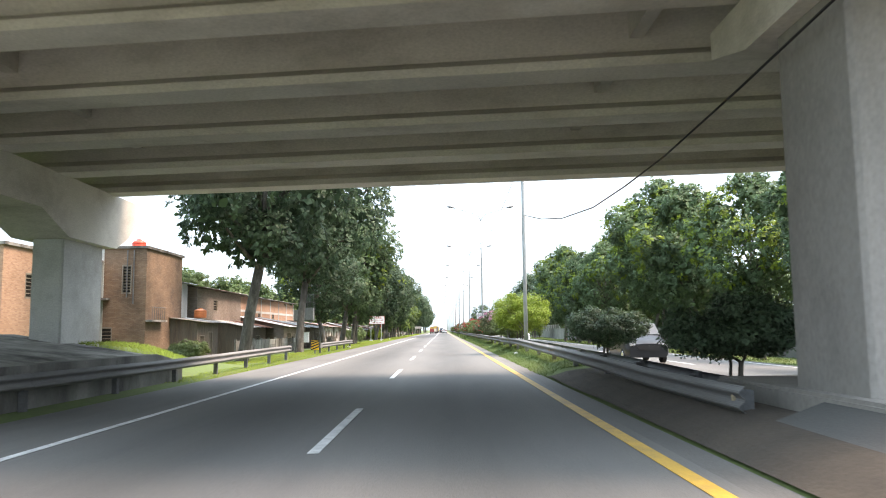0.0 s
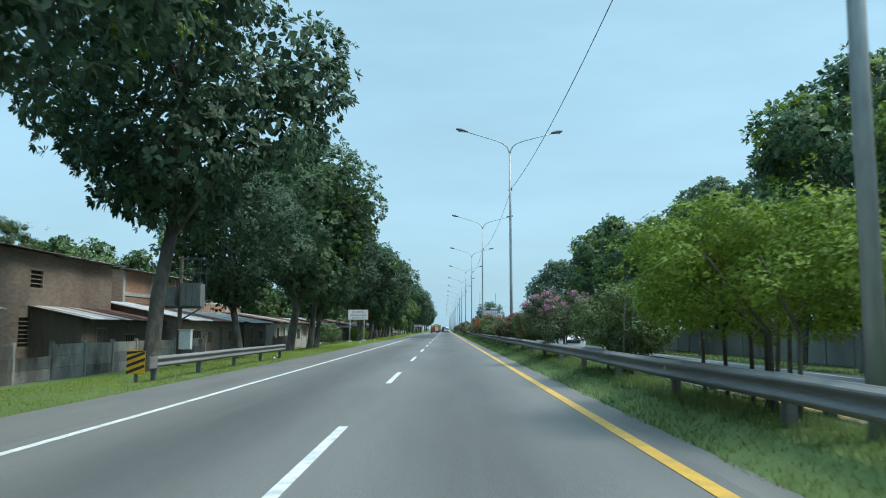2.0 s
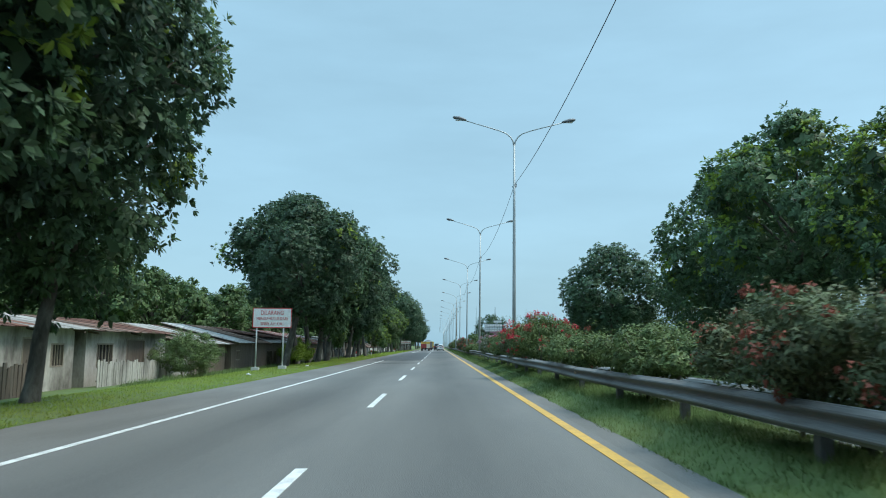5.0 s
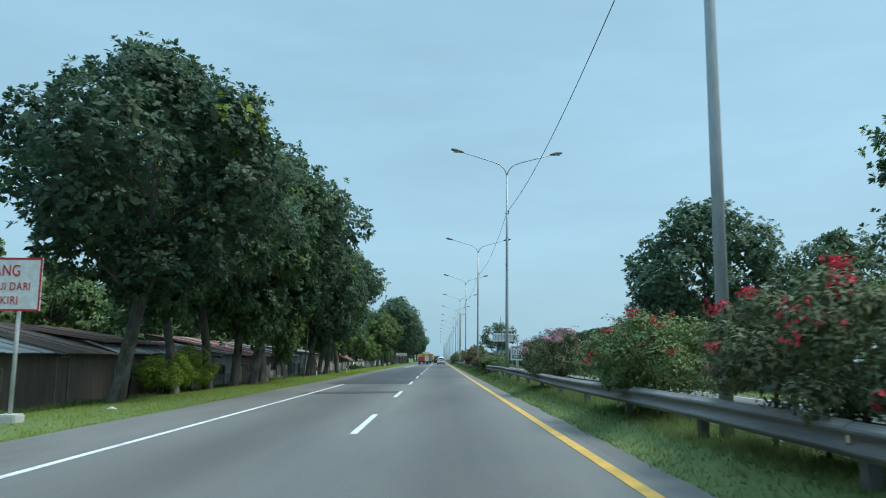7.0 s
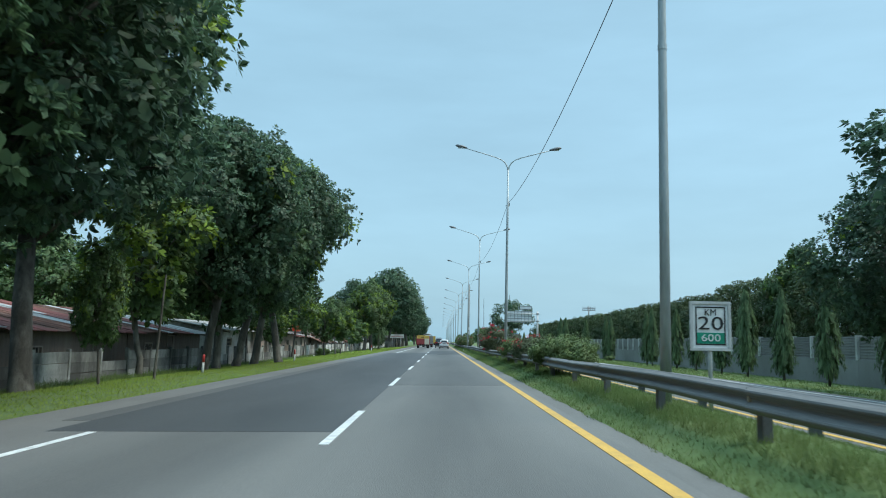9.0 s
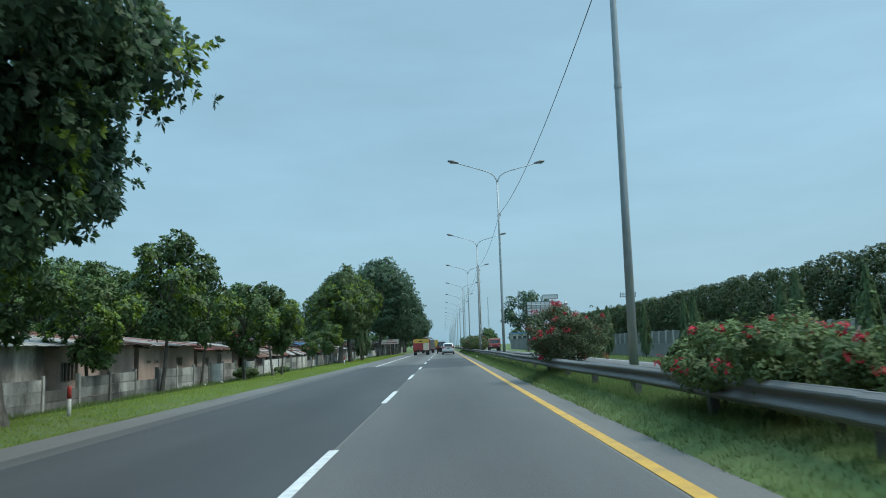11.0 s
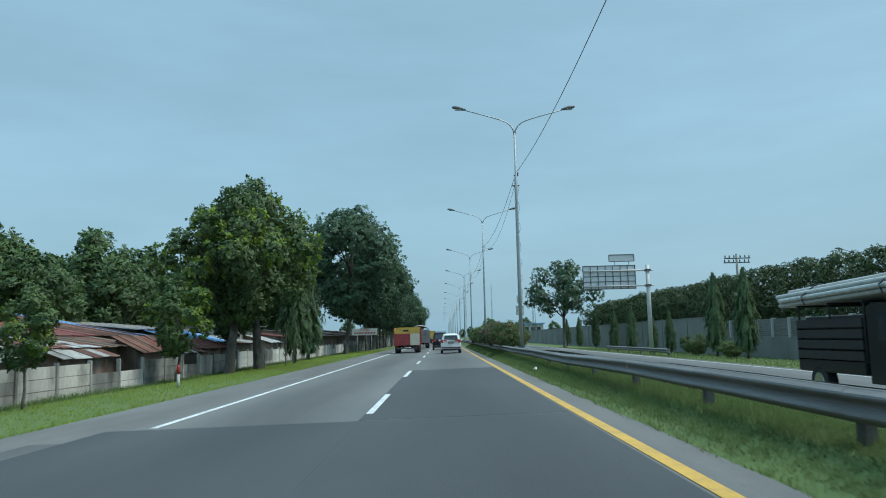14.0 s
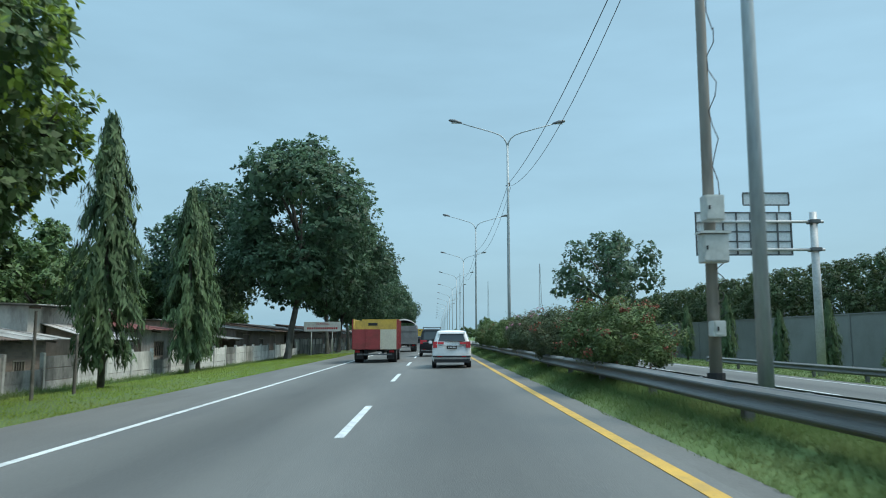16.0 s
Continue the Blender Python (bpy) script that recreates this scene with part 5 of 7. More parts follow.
def house(label, xf, d, y0, y1, eave, ridge, wall_m, roofs, front=(), near=(), over=0.55, z0=None, flat=False, rows=1, roof_seed=0, front_h=None):
    """Low house: front face on x = xf towards the road, depth d, from y0 to y1; its roof rises away from the road.
    front, near: openings (a, b, lo, hi, kind) counted along the wall from the corner next to the road and y0."""
    rnd = random.Random(roof_seed + int(y0 * 7))
    base = gz(xf - 1, y0) if z0 is None else z0
    g = thing("house", label, "house", xf, y0, base)
    e, r = eave - base, ridge - base
    L = y1 - y0
    t = 0.15
    wm = W_[wall_m] if isinstance(wall_m, str) else wall_m
    part("wall", holed_wall(bmesh.new(), L, -0.4, e, [q[:4] for q in front], t), wm, g)
    for q in front:
        opening(g, Matrix.Identity(4), *q)
    # near side wall: holes given from the front corner backwards
    bm = holed_wall(bmesh.new(), d - t, -0.4, e, [(a - t, b - t, lo, hi) for a, b, lo, hi, kind in near], t, "x")
    bmesh.ops.translate(bm, verts=bm.verts, vec=(-t, 0, 0))
    part("wall", bm, wm, g)
    if not flat and r > e:
        part("gable", prism(bmesh.new(), [(-d, e), (0, e), (-d, r)], 1, 0.002, t), wm, g)
    for a, b, lo, hi, kind in near:
        fr = holed_wall(bmesh.new(), b - a, lo, hi, [(0.06, b - a - 0.06, lo + 0.05, hi - 0.06)], 0.112, "x")
        bmesh.ops.translate(fr, verts=fr.verts, vec=(-a, -0.012, 0))
        f = part("window_frame", fr, FRAME, g)
        n = max(3, int((hi - lo) / 0.17))
        for i in range(n):
            z = lo + 0.08 + (hi - lo - 0.16) * i / (n - 1)
            part("slat", boxm(-b + 0.06, -a - 0.06, 0.0, 0.08, z - 0.02, z + 0.02), FRAME, f)
        # same added sheet, painted as the shade indoors
        part("inner_board", boxm(-b, -a, 0.11, 0.145, lo, hi), INNER_SHADE, g)
    bm = boxm(-d, -t, L - t, L, -0.4, e)
    part("wall", bm, wm, g)
    if not flat and r > e:
        part("gable", prism(bmesh.new(), [(-d, e), (0, e), (-d, r)], 1, L - t, L - 0.002), wm, g)
    part("wall", boxm(-d + 0.002, -d + t, t, L - t, -0.4, r - 0.01), wm, g)
    if flat:
        part("roof_slab", boxm(-d - 0.1, 0.12, -0.1, L + 0.1, e + 0.003, e + 0.16), M["concrete_dirty"], g)
    else:
        slope = math.atan2(r - e, d)
        run = math.hypot(r - e, d + over + 0.3) / rows
        n = int((L + 0.5) / 0.76) + 1
        for j in range(rows):
            for i in range(n):
                kind = roofs[rnd.randrange(len(roofs))] if rnd.random() < 0.25 else roofs[i * len(roofs) // n]
                lo_x = over + rnd.uniform(-0.06, 0.06) - j * (run - 0.1) * math.cos(slope)
                m = Matrix.Translation((lo_x, -0.3 + 0.76 * i, e + 0.05 - (lo_x) * math.tan(slope) + rnd.uniform(0, 0.012) + 0.008 * (i % 2) + 0.01 * j))
                m = m @ Matrix.Rotation(math.pi + slope, 4, "Y") @ Matrix.Diagonal((run, 1, 1, 1))
                m = m @ Matrix.Rotation(rnd.uniform(-0.008, 0.008), 4, "Z")
                shared("roof_sheet", SHEET[kind], g, m)
        for yy in (0.1, L * 0.5, L - 0.1):
            part("rafter", prism(bmesh.new(), [(over - 0.1, e - 0.1 - (over - 0.1) * math.tan(slope)), (over - 0.1, e - 0.02 - (over - 0.1) * math.tan(slope)), (-0.0, e - 0.02), (-0.0, e - 0.1)], 1, yy - 0.04, yy + 0.04), W_["wood"], g)
    return g


def gable_house(label, xf, d, y0, y1, eave, ridge, wall_m, roofs, front=(), over=0.4, roof_seed=0):
    """Small house whose gable faces the road; the ridge runs away from it."""
    rnd = random.Random(roof_seed + int(y0 * 5))
    base = gz(xf - 1, y0)
    g = thing("house", label, "house", xf, y0, base)
    e, r, L, t = eave - base, ridge - base, y1 - y0, 0.15
    wm = W_[wall_m]
    part("wall", holed_wall(bmesh.new(), L, -0.4, e, [q[:4] for q in front], t), wm, g)
    for q in front:
        opening(g, Matrix.Identity(4), *q)
    part("gable", prism(bmesh.new(), [(0.0, e), (L, e), (L / 2, r)], 0, -t, -0.002), wm, g)
    part("gable", prism(bmesh.new(), [(0.0, e), (L, e), (L / 2, r)], 0, -d + 0.002, -d + t), wm, g)
    part("wall", boxm(-d, -t - 0.002, 0, t, -0.4, e), wm, g)
    part("wall", boxm(-d, -t - 0.002, L - t, L, -0.4, e), wm, g)
    part("wall", boxm(-d, -d + t, t + 0.002, L - t - 0.002, -0.4, e), wm, g)
    slope = math.atan2(r - e, L / 2)
    run = (L / 2 + over) / math.cos(slope)
    for side in (1, -1):
        u = Vector((0, side * math.cos(slope), math.sin(slope)))
        v = Vector((-side, 0, 0))
        n = u.cross(v)
        for i in range(int((d + 0.8) / 0.76) + 1):
            kind = roofs[rnd.randrange(len(roofs))]
            xx = over - 0.76 * i if side > 0 else over - 0.84 - 0.76 * i
            p = Vector((xx, L / 2, r + 0.06 + 0.01 * (i % 2))) - u * run
            m = Matrix((u * run, v, n)).transposed().to_4x4()
            m.translation = p
            shared("roof_sheet", SHEET[kind], g, m)
    return g


def tank(x, y, z, r, h, label, material):
    g = thing("water_tank", label, "water tank", x, y, z)
    part("drum", tubem([(0, 0, 0), (0, 0, 0.05), (0, 0, h * 0.8), (0, 0, h * 0.92), (0, 0, h)], [r * 0.96, r, r, r * 0.8, r * 0.35], 18), material, g, smooth=True)
    for k in (0.25, 0.5, 0.75):
        part("rib", tubem([(0, 0, h * k - 0.03), (0, 0, h * k + 0.03)], [r * 1.03, r * 1.03], 18), material, g)
    part("lid", tubem([(0, 0, h), (0, 0, h + 0.06)], [r * 0.36, r * 0.33], 14), material, g)
    return g


ORANGE = mat("orange_plastic", (0.66, 0.07, 0.03), (0.56, 0.06, 0.03), rough=0.45, bump=0)
# houses seen on leaving the bridge
bh = house("tall brown rendered brick house with a flat roof", -18.1, 8.5, 46.6, 53.0, 6.5, 6.5, "brown", ["zinc"], near=((0.9, 1.5, 4.2, 6.0, "l"), (2.0, 3.2, 1.2, 2.2, "l")), flat=True, z0=-0.5)
part("corner_column", boxm(-2.95, -2.6, -0.06, -0.003, 0.0, 7.0, bevel=0.01), M["concrete_pale"], bh, "pale concrete column")
part("brick_panel", boxm(-8.45, -2.96, -0.03, -0.003, 4.0, 6.95), W_["brick"], bh, "bare orange brick panel")
part("ledge", boxm(-8.45, -2.2, -0.55, -0.003, 3.82, 3.96, bevel=0.015), M["concrete_dirty"], bh, "stained concrete ledge")
part("downpipe", tubem([(-0.75, -0.08, 3.6), (-0.75, -0.08, 6.9)], [0.045, 0.045], 8), M["steel_dark"], bh)
part("downpipe", tubem([(-1.15, -0.08, 4.0), (-1.15, -0.08, 6.9)], [0.045, 0.045], 8), M["steel_dark"], bh)
for i in range(7):
    part("balcony_bar", tubem([(0.35, 0.2 + 0.35 * i, 2.6), (0.35, 0.2 + 0.35 * i, 3.4)], [0.015, 0.015], 5), M["steel_dark"], bh)
part("balcony_rail", tubem([(0.35, 0.1, 3.4), (0.35, 2.5, 3.4)], [0.022, 0.022], 6), M["steel_dark"], bh)
part("balcony_slab", boxm(0.003, 0.42, 0.05, 2.6, 2.5, 2.62), M["concrete_dirty"], bh)
tank(-20.6, 51.6, 6.67, 0.45, 0.95, "bright orange plastic water tank on a flat roof", ORANGE)
house("orange brick house with a concrete frame", -20.8, 8.0, 36.0, 46.4, 5.6, 5.6, "brick", ["zinc"], flat=True, z0=-0.5, front=((2, 3.1, 3.6, 4.9, "louvre"), (6, 7.1, 3.6, 4.9, "louvre")))
house("two-storey house with a pale grey rendered wall", -19.5, 6.5, 53.5, 58.4, 5.0, 5.9, "palegrey", ["zinc"], z0=-0.5)
house("small dark hut with a tin roof", -16.3, 2.6, 50.9, 55.6, 2.0, 2.35, "wood", ["asbestos", "zinc"], front=((0.5, 1.6, 0.9, 1.7, "bars"), (2.4, 3.4, 0.1, 1.95, "door")))
tank(-16.9, 53.4, 2.32, 0.42, 0.62, "small orange water drum on a tin roof", mat("faded_orange_plastic", (0.55, 0.17, 0.06), rough=0.5, bump=0))
house("two-storey grey brick house with louvred vents", -19.0, 8.0, 59.2, 72.0, 4.8, 5.5, "greybrick", ["brownsheet", "asbestos"], front=((4.2, 5.4, 3.6, 4.6, "louvre"), (3.4, 5.0, 0.9, 2.4, "louvre"), (6.2, 8.6, 1.1, 1.9, "louvre")), near=((1.2, 2.4, 3.4, 4.3, "l"),), z0=-0.55)
bb = house("orange brick building above lower roofs", -20.5, 9.0, 77.0, 105.0, 5.0, 5.5, "brick", ["asbestos"], front=((8.0, 9.0, 3.4, 4.2, "louvre"), (15.0, 16.0, 3.4, 4.2, "louvre")), z0=-0.6)
for a in (0.0, 4.6, 9.2, 13.8, 18.4, 23.0, 27.7):
    part("pilaster", boxm(0.003, 0.05, a, a + 0.3, 0.0, 5.55, bevel=0.008), M["concrete_pale"], bb, "pale concrete pilaster")
part("ring_beam", boxm(0.003, 0.04, 0.31, 27.69, 3.95, 4.2, bevel=0.008), M["concrete_pale"], bb, "pale concrete ring beam")
house("long low brick house under a pale tin roof", -15.0, 4.6, 72.4, 84.0, 1.8, 2.75, "greybrick", ["zinc", "rust", "zinc"], front=((1.5, 3.4, 1.2, 1.75, "bars"), (4.6, 5.6, 0.9, 1.7, "bars"), (7.0, 8.0, 0.05, 2.0, "door"), (9.2, 10.4, 0.9, 1.7, "bars")))
house("shed with a rust-striped tin roof", -16.6, 3.4, 63.6, 71.9, 1.75, 2.45, "wood", ["zinc", "rust"], front=((1.5, 2.6, 0.05, 1.9, "door"), (4.6, 6.2, 0.8, 1.6, "bars")))
house("dark timber shed with a zinc roof", -14.6, 3.6, 84.4, 91.0, 1.75, 2.4, "wood", ["zinc", "asbestos"], front=((1.2, 2.4, 0.05, 1.9, "door"), (4.2, 5.6, 0.9, 1.7, "bars")))
house("small whitewashed house with a reddish roof", -14.4, 4.2, 93.2, 100.4, 1.85, 2.55, "plaster", ["rust", "asbestos"], front=((1.0, 2.0, 0.9, 1.9, "bars"), (3.4, 4.4, 0.05, 2.0, "door"), (5.4, 6.4, 0.9, 1.8, "bars")))
house("whitewashed workshop with a rusty awning roof", -14.2, 4.0, 101.0, 110.0, 1.8, 2.4, "plaster", ["brownsheet", "rust"], front=((1.0, 2.6, 0.8, 1.8, "bars"), (4.0, 6.2, 0.05, 2.0, "door")))
house("weathered shack with patched brown roof sheets", -14.0, 4.4, 112.0, 120.6, 1.35, 2.35, "wood", ["brownsheet", "asbestos", "zinc"], front=((2.0, 3.0, 0.05, 1.7, "door"),))
house("dark timber shack with a sagging zinc roof", -13.7, 4.6, 121.0, 131.0, 1.45, 2.55, "wood", ["zinc", "brownsheet", "brownsheet"], front=((1.2, 2.2, 0.7, 1.4, "bars"), (5.6, 6.6, 0.05, 1.8, "door")))
house("brown shack under a patched rusty roof", -14.5, 5.0, 131.2, 139.0, 1.9, 2.65, "wood", ["rust", "brownsheet", "rust"], front=((1.0, 2.6, -0.1, 1.6, "bars"), (4.2, 5.0, 0.05, 1.7, "door")))
house("open lean-to with a silvery zinc awning", -13.7, 0.75, 131.0, 138.4, 1.52, 1.78, "wood", ["zinc"], front=((0.6, 2.6, -0.25, 1.3, "bars"), (3.4, 4.4, -0.25, 1.3, "bars")), over=0.45)
house("dark patched shack with a thin grey roof", -14.0, 4.6, 139.6, 147.2, 1.4, 2.2, "rustwall", ["asbestos", "brownsheet"], front=((0.8, 2.0, -0.1, 1.2, "bars"), (3.6, 5.4, 0.3, 1.2, "bars")))
house("shed with grey zinc walls and a patched roof", -14.2, 4.6, 147.8, 152.0, 1.5, 2.2, "zincwall", ["rust", "asbestos"], front=((0.8, 2.0, 0.05, 1.4, "bars"),))
house("low house under a broad rusty red roof", -14.0, 6.4, 152.8, 163.0, 1.45, 2.75, "wood", ["red", "rust", "zinc", "red"], front=((2, 3, 0.7, 1.4, "bars"), (6, 7, 0.05, 1.8, "door")), rows=2)
house("low house with a red and silver tin roof", -14.2, 5.6, 163.6, 174.0, 1.5, 2.6, "wood", ["rust", "red", "zinc"], front=((2, 3, 0.7, 1.5, "bars"), (5, 6, 0.05, 1.9, "door")))
house("pale lattice-walled house with a tin roof", -14.0, 4.4, 178.0, 186.0, 1.75, 2.4, "plaster", ["asbestos", "zinc"], front=((1, 2.2, 1.2, 1.8, "louvre"), (4, 5, 0.05, 2.0, "door")))
house("pinkish plastered house with a fibre roof", -14.3, 4.6, 186.6, 194.6, 1.8, 2.45, "pink", ["asbestos", "rust"], front=((1.2, 2.6, 0.9, 1.7, "bars"), (4.4, 5.4, 0.05, 2.0, "door")))
house("bare brick house with small vent holes", -14.4, 4.6, 195.4, 203.4, 1.75, 2.35, "pink", ["asbestos", "red"], front=((1.0, 1.5, 1.4, 1.6, "bars"), (2.0, 2.5, 1.4, 1.6, "bars"), (5, 6, 1.2, 1.7, "bars")))
house("brick shed with a dark red tin roof", -14.6, 4.4, 204.6, 212.0, 1.5, 2.1, "pink", ["red", "rust"], front=((1.0, 2.2, 1.1, 1.6, "bars"), (4, 4.9, 0.05, 1.8, "door")))
house("patched shack with silver and rust roofs", -14.6, 5.0, 213.4, 221.0, 1.35, 2.1, "rustwall", ["brownsheet", "zinc"], front=((1, 2, 0.05, 1.7, "door"), (4, 5.4, 0.7, 1.3, "bars")))
house("concrete block kitchen with a flat roof", -16.8, 4.0, 222.0, 228.2, 2.0, 2.0, "pink", ["zinc"], flat=True, front=((1, 2, 1.0, 1.9, "bars"),))
tank(-18.6, 227.2, 2.17, 0.55, 1.0, "red-orange water tank on a flat roof", ORANGE)
house("rambling shack with rusty red roof sheets", -14.4, 4.2, 228.4, 238.0, 1.3, 2.0, "rustwall", ["rust", "zinc", "brownsheet", "rust"], front=((1.4, 2.6, 0.05, 1.7, "door"), (5, 6.4, 0.7, 1.3, "bars")))
house("larger house behind with rust-red and blue roof sheets", -17.2, 6.5, 229.0, 245.4, 1.85, 3.1, "rustwall", ["rust", "brownsheet", "rust", "red", "rust", "rust", "blue"], front=((3, 4, 1.4, 2.2, "bars"),), rows=2)
house("grey shack with a dull silvery roof", -18.0, 5.0, 246.0, 258.0, 2.2, 2.75, "greybrick", ["asbestos", "zinc", "brownsheet"])
house("bare brick hut under a bright blue roof", -15.4, 2.4, 247.6, 255.4, 1.5, 2.15, "brick", ["blue"], front=((0.8, 1.6, 0.6, 1.3, "bars"), (4.9, 5.5, 0.55, 1.3, "bars"), (5.8, 6.4, 0.55, 1.3, "bars")))
house("low lean-to under dull red sheets", -14.0, 1.0, 245.2, 250.4, 1.15, 1.5, "rustwall", ["red", "rust"], front=((0.8, 2.2, -0.2, 0.9, "bars"),))
house("shabby shed of boards and brick with a dark roof", -14.6, 2.6, 255.9, 260.9, 1.3, 1.75, "greybrick", ["brownsheet", "asbestos"], front=((0.6, 1.8, -0.1, 1.1, "bars"), (2.8, 3.6, 0.4, 1.1, "bars")))
house("cream plastered house with a thin pale roof edge", -15.6, 5.0, 261.4, 267.6, 2.55, 2.75, "plaster", ["asbestos"], front=((1.2, 2.2, 1.0, 1.6, "bars"),))
house("low whitewashed house with a tilted white roof", -14.0, 1.5, 262.6, 266.6, 1.35, 1.8, "pink", ["zinc"], front=((1.4, 2.6, 0.2, 1.15, "bars"),))
gable_house("grey gabled house under a pale fibre roof", -17.0, 6.0, 267.5, 274.0, 1.7, 2.9, "greybrick", ["asbestos"])
house("cottage with a terracotta-red tin roof", -14.0, 4.0, 266.8, 273.0, 1.7, 2.2, "plaster", ["red"], front=((0.8, 1.8, 0.05, 1.9, "door"), (3.4, 4.8, 0.9, 1.7, "bars")))
house("grey house with a pale fibre roof", -14.8, 5.0, 274.4, 281.0, 2.2, 2.45, "pink", ["asbestos", "zinc"], front=((1.0, 2.0, 1.0, 1.8, "bars"), (3.6, 4.6, 0.05, 2.0, "door")))
house("dark open shed with a low grey awning", -14.6, 4.0, 281.4, 284.6, 1.35, 1.9, "wood", ["asbestos"], front=((0.5, 2.6, -0.1, 1.5, "bars"),), over=1.3)
house("long workshop with a dark fibre roof", -13.8, 5.4, 285.0, 302.0, 1.85, 2.5, "wood", ["asbestos", "brownsheet"], front=((2, 4, 0.05, 2.1, "door"), (7, 8.4, 0.9, 1.8, "bars"), (11, 13, 0.05, 2.1, "door")), over=0.85)
house("long roadside shed with a brown roof", -13.8, 5.4, 303.0, 322.0, 1.9, 2.6, "wood", ["brownsheet", "asbestos"], front=((3, 5, 0.05, 2.1, "door"), (9, 11, 0.9, 1.8, "bars")))

# lean-tos crowded between the fence and the shacks
for y0, y1, e, r, w, ro in ((213.8, 217.0, 0.95, 1.35, "wood", ["rust", "brownsheet"]), (218.0, 221.0, 1.0, 1.4, "wood", ["brownsheet"]), (222.4, 226.4, 1.0, 1.45, "rustwall", ["rust", "asbestos"]), (229.2, 233.0, 0.95, 1.3, "rustwall", ["asbestos", "rust"]), (236.4, 241.2, 1.1, 1.6, "rustwall", ["rust", "red", "rust"]), (241.6, 244.8, 0.9, 1.25, "wood", ["asbestos", "rust"])):
    house("low lean-to of patched boards under rusty sheets", -13.3 - 0.1 * (y0 % 3), 0.95, y0, y1, e, r, w, ro, front=((0.6, 1.3, -0.1, 0.6, "bars"),), over=0.35, roof_seed=5)

# ---- fences in front of the houses ----
SOOTY = mat("sooty_panel", (0.1, 0.095, 0.088), (0.06, 0.057, 0.053), rough=0.95, scale=1.1, fine=18, bump=0.3, stain=(0.26, 0.25, 0.23), stain_scale=0.8, stain_amt=0.6, vary=0.3, stretch=(1, 1, 0.4))
def precast_fence(label, x, y0, y1, h, rows, material, pitch=2.4, extra=()):
    f = thing("precast_fence", label, "fence", x, y0, 0)
    n = round((y1 - y0) / pitch)
    p = (y1 - y0) / n
    slabs = []
    for mm in (material, *extra):
        slab = mesh_of(boxm(-0.025, 0.025, 0.07, p - 0.07, 0.006, h / rows - 0.006, bevel=0.006), "panel")
        slab.materials.append(mm)
        slabs.append(slab)
    po = mesh_of(boxm(-0.07, 0.07, -0.07, 0.07, -0.4, h + 0.08, bevel=0.012), "post")
    po.materials.append(material)
    for k in range(n):
        z = gz(x, y0 + k * p)
        miss = random.random() < 0.22
        slab = slabs[0] if random.random() < 0.55 else slabs[random.randrange(len(slabs))]
        for r in range(rows - (1 if miss else 0)):
            shared("panel", slab, f, pose(random.uniform(-0.008, 0.008), k * p, z - 0.03 + r * h / rows, random.uniform(-0.4, 0.4)))
    for k in range(n + 1):
        shared("post", po, f, pose(0, k * p, gz(x, y0 + k * p), random.uniform(-1, 1), random.uniform(-1, 1)))
    return f


def board_fence(label, x, y0, y1, h, material):
    f = thing("board_fence", label, "fence", x, y0, 0)
    bd = mesh_of(boxm(-0.015, 0.015, 0, 0.2, -0.1, 1.0), "board")
    bd.materials.append(material)
    n = int((y1 - y0) / 0.215)
    for k in range(n):
        shared("board", bd, f, pose(random.uniform(-0.01, 0.01), k * 0.215, gz(x, y0 + k * 0.215), random.uniform(-1.5, 1.5), random.uniform(-1, 1)) @ Matrix.Diagonal((1, random.uniform(0.8, 1.05), h * random.uniform(0.88, 1.1), 1)))
    for z in (0.25, 0.8):
        part("rail", boxm(-0.06, -0.018, 0, y1 - y0, gz(x, y0) + z * h - 0.03, gz(x, y0) + z * h + 0.03), W_["wood"], f)
    return f


precast_fence("stained precast concrete panel fence on the verge", -12.7, 201.0, 249.6, 1.15, 3, M["concrete_dirty"], extra=(W_["plaster"], SOOTY, W_["whitewash"]))
precast_fence("old precast concrete fence before low houses", -12.6, 176.0, 200.2, 1.1, 3, M["concrete_dirty"], extra=(SOOTY, W_["plaster"]))
precast_fence("whitewashed precast concrete fence", -12.7, 249.9, 302.0, 1.2, 3, W_["whitewash"], extra=(W_["plaster"], M["concrete_dirty"]))
precast_fence("grey concrete panel fence below a brick house", -13.6, 50.4, 72.0, 1.25, 3, M["concrete_dirty"], extra=(SOOTY,))
precast_fence("sooty concrete panel fence further along", -12.9, 302.4, 420.0, 1.6, 3, M["concrete_dirty"])
for k, (w, ro) in enumerate((("wood", ["brownsheet", "rust"]), ("rustwall", ["asbestos", "brownsheet"]), ("wood", ["rust", "asbestos"]), ("zincwall", ["brownsheet"]))):
    house("distant low shed with a weathered roof", -14.0, 5.0, 323.0 + 21 * k, 342.0 + 21 * k, 1.9, 2.8, w, ro, front=((3, 4, 0.05, 2.0, "door"),))
precast_fence("patched low fence of concrete and old plaster slabs", -13.0, 139.2, 152.4, 1.15, 3, SOOTY, extra=(W_["plaster"], W_["greybrick"], M["concrete_dirty"]))
precast_fence("dark concrete panel fence under the trees", -12.9, 153.0, 175.4, 1.15, 3, M["concrete_dirty"], extra=(SOOTY,))
board_fence("rough timber plank fence beside sheds", -13.3, 88.0, 96.0, 1.1, W_["wood"])
board_fence("grey picket board fence", -13.4, 100.4, 111.6, 1.0, W_["plaster"])
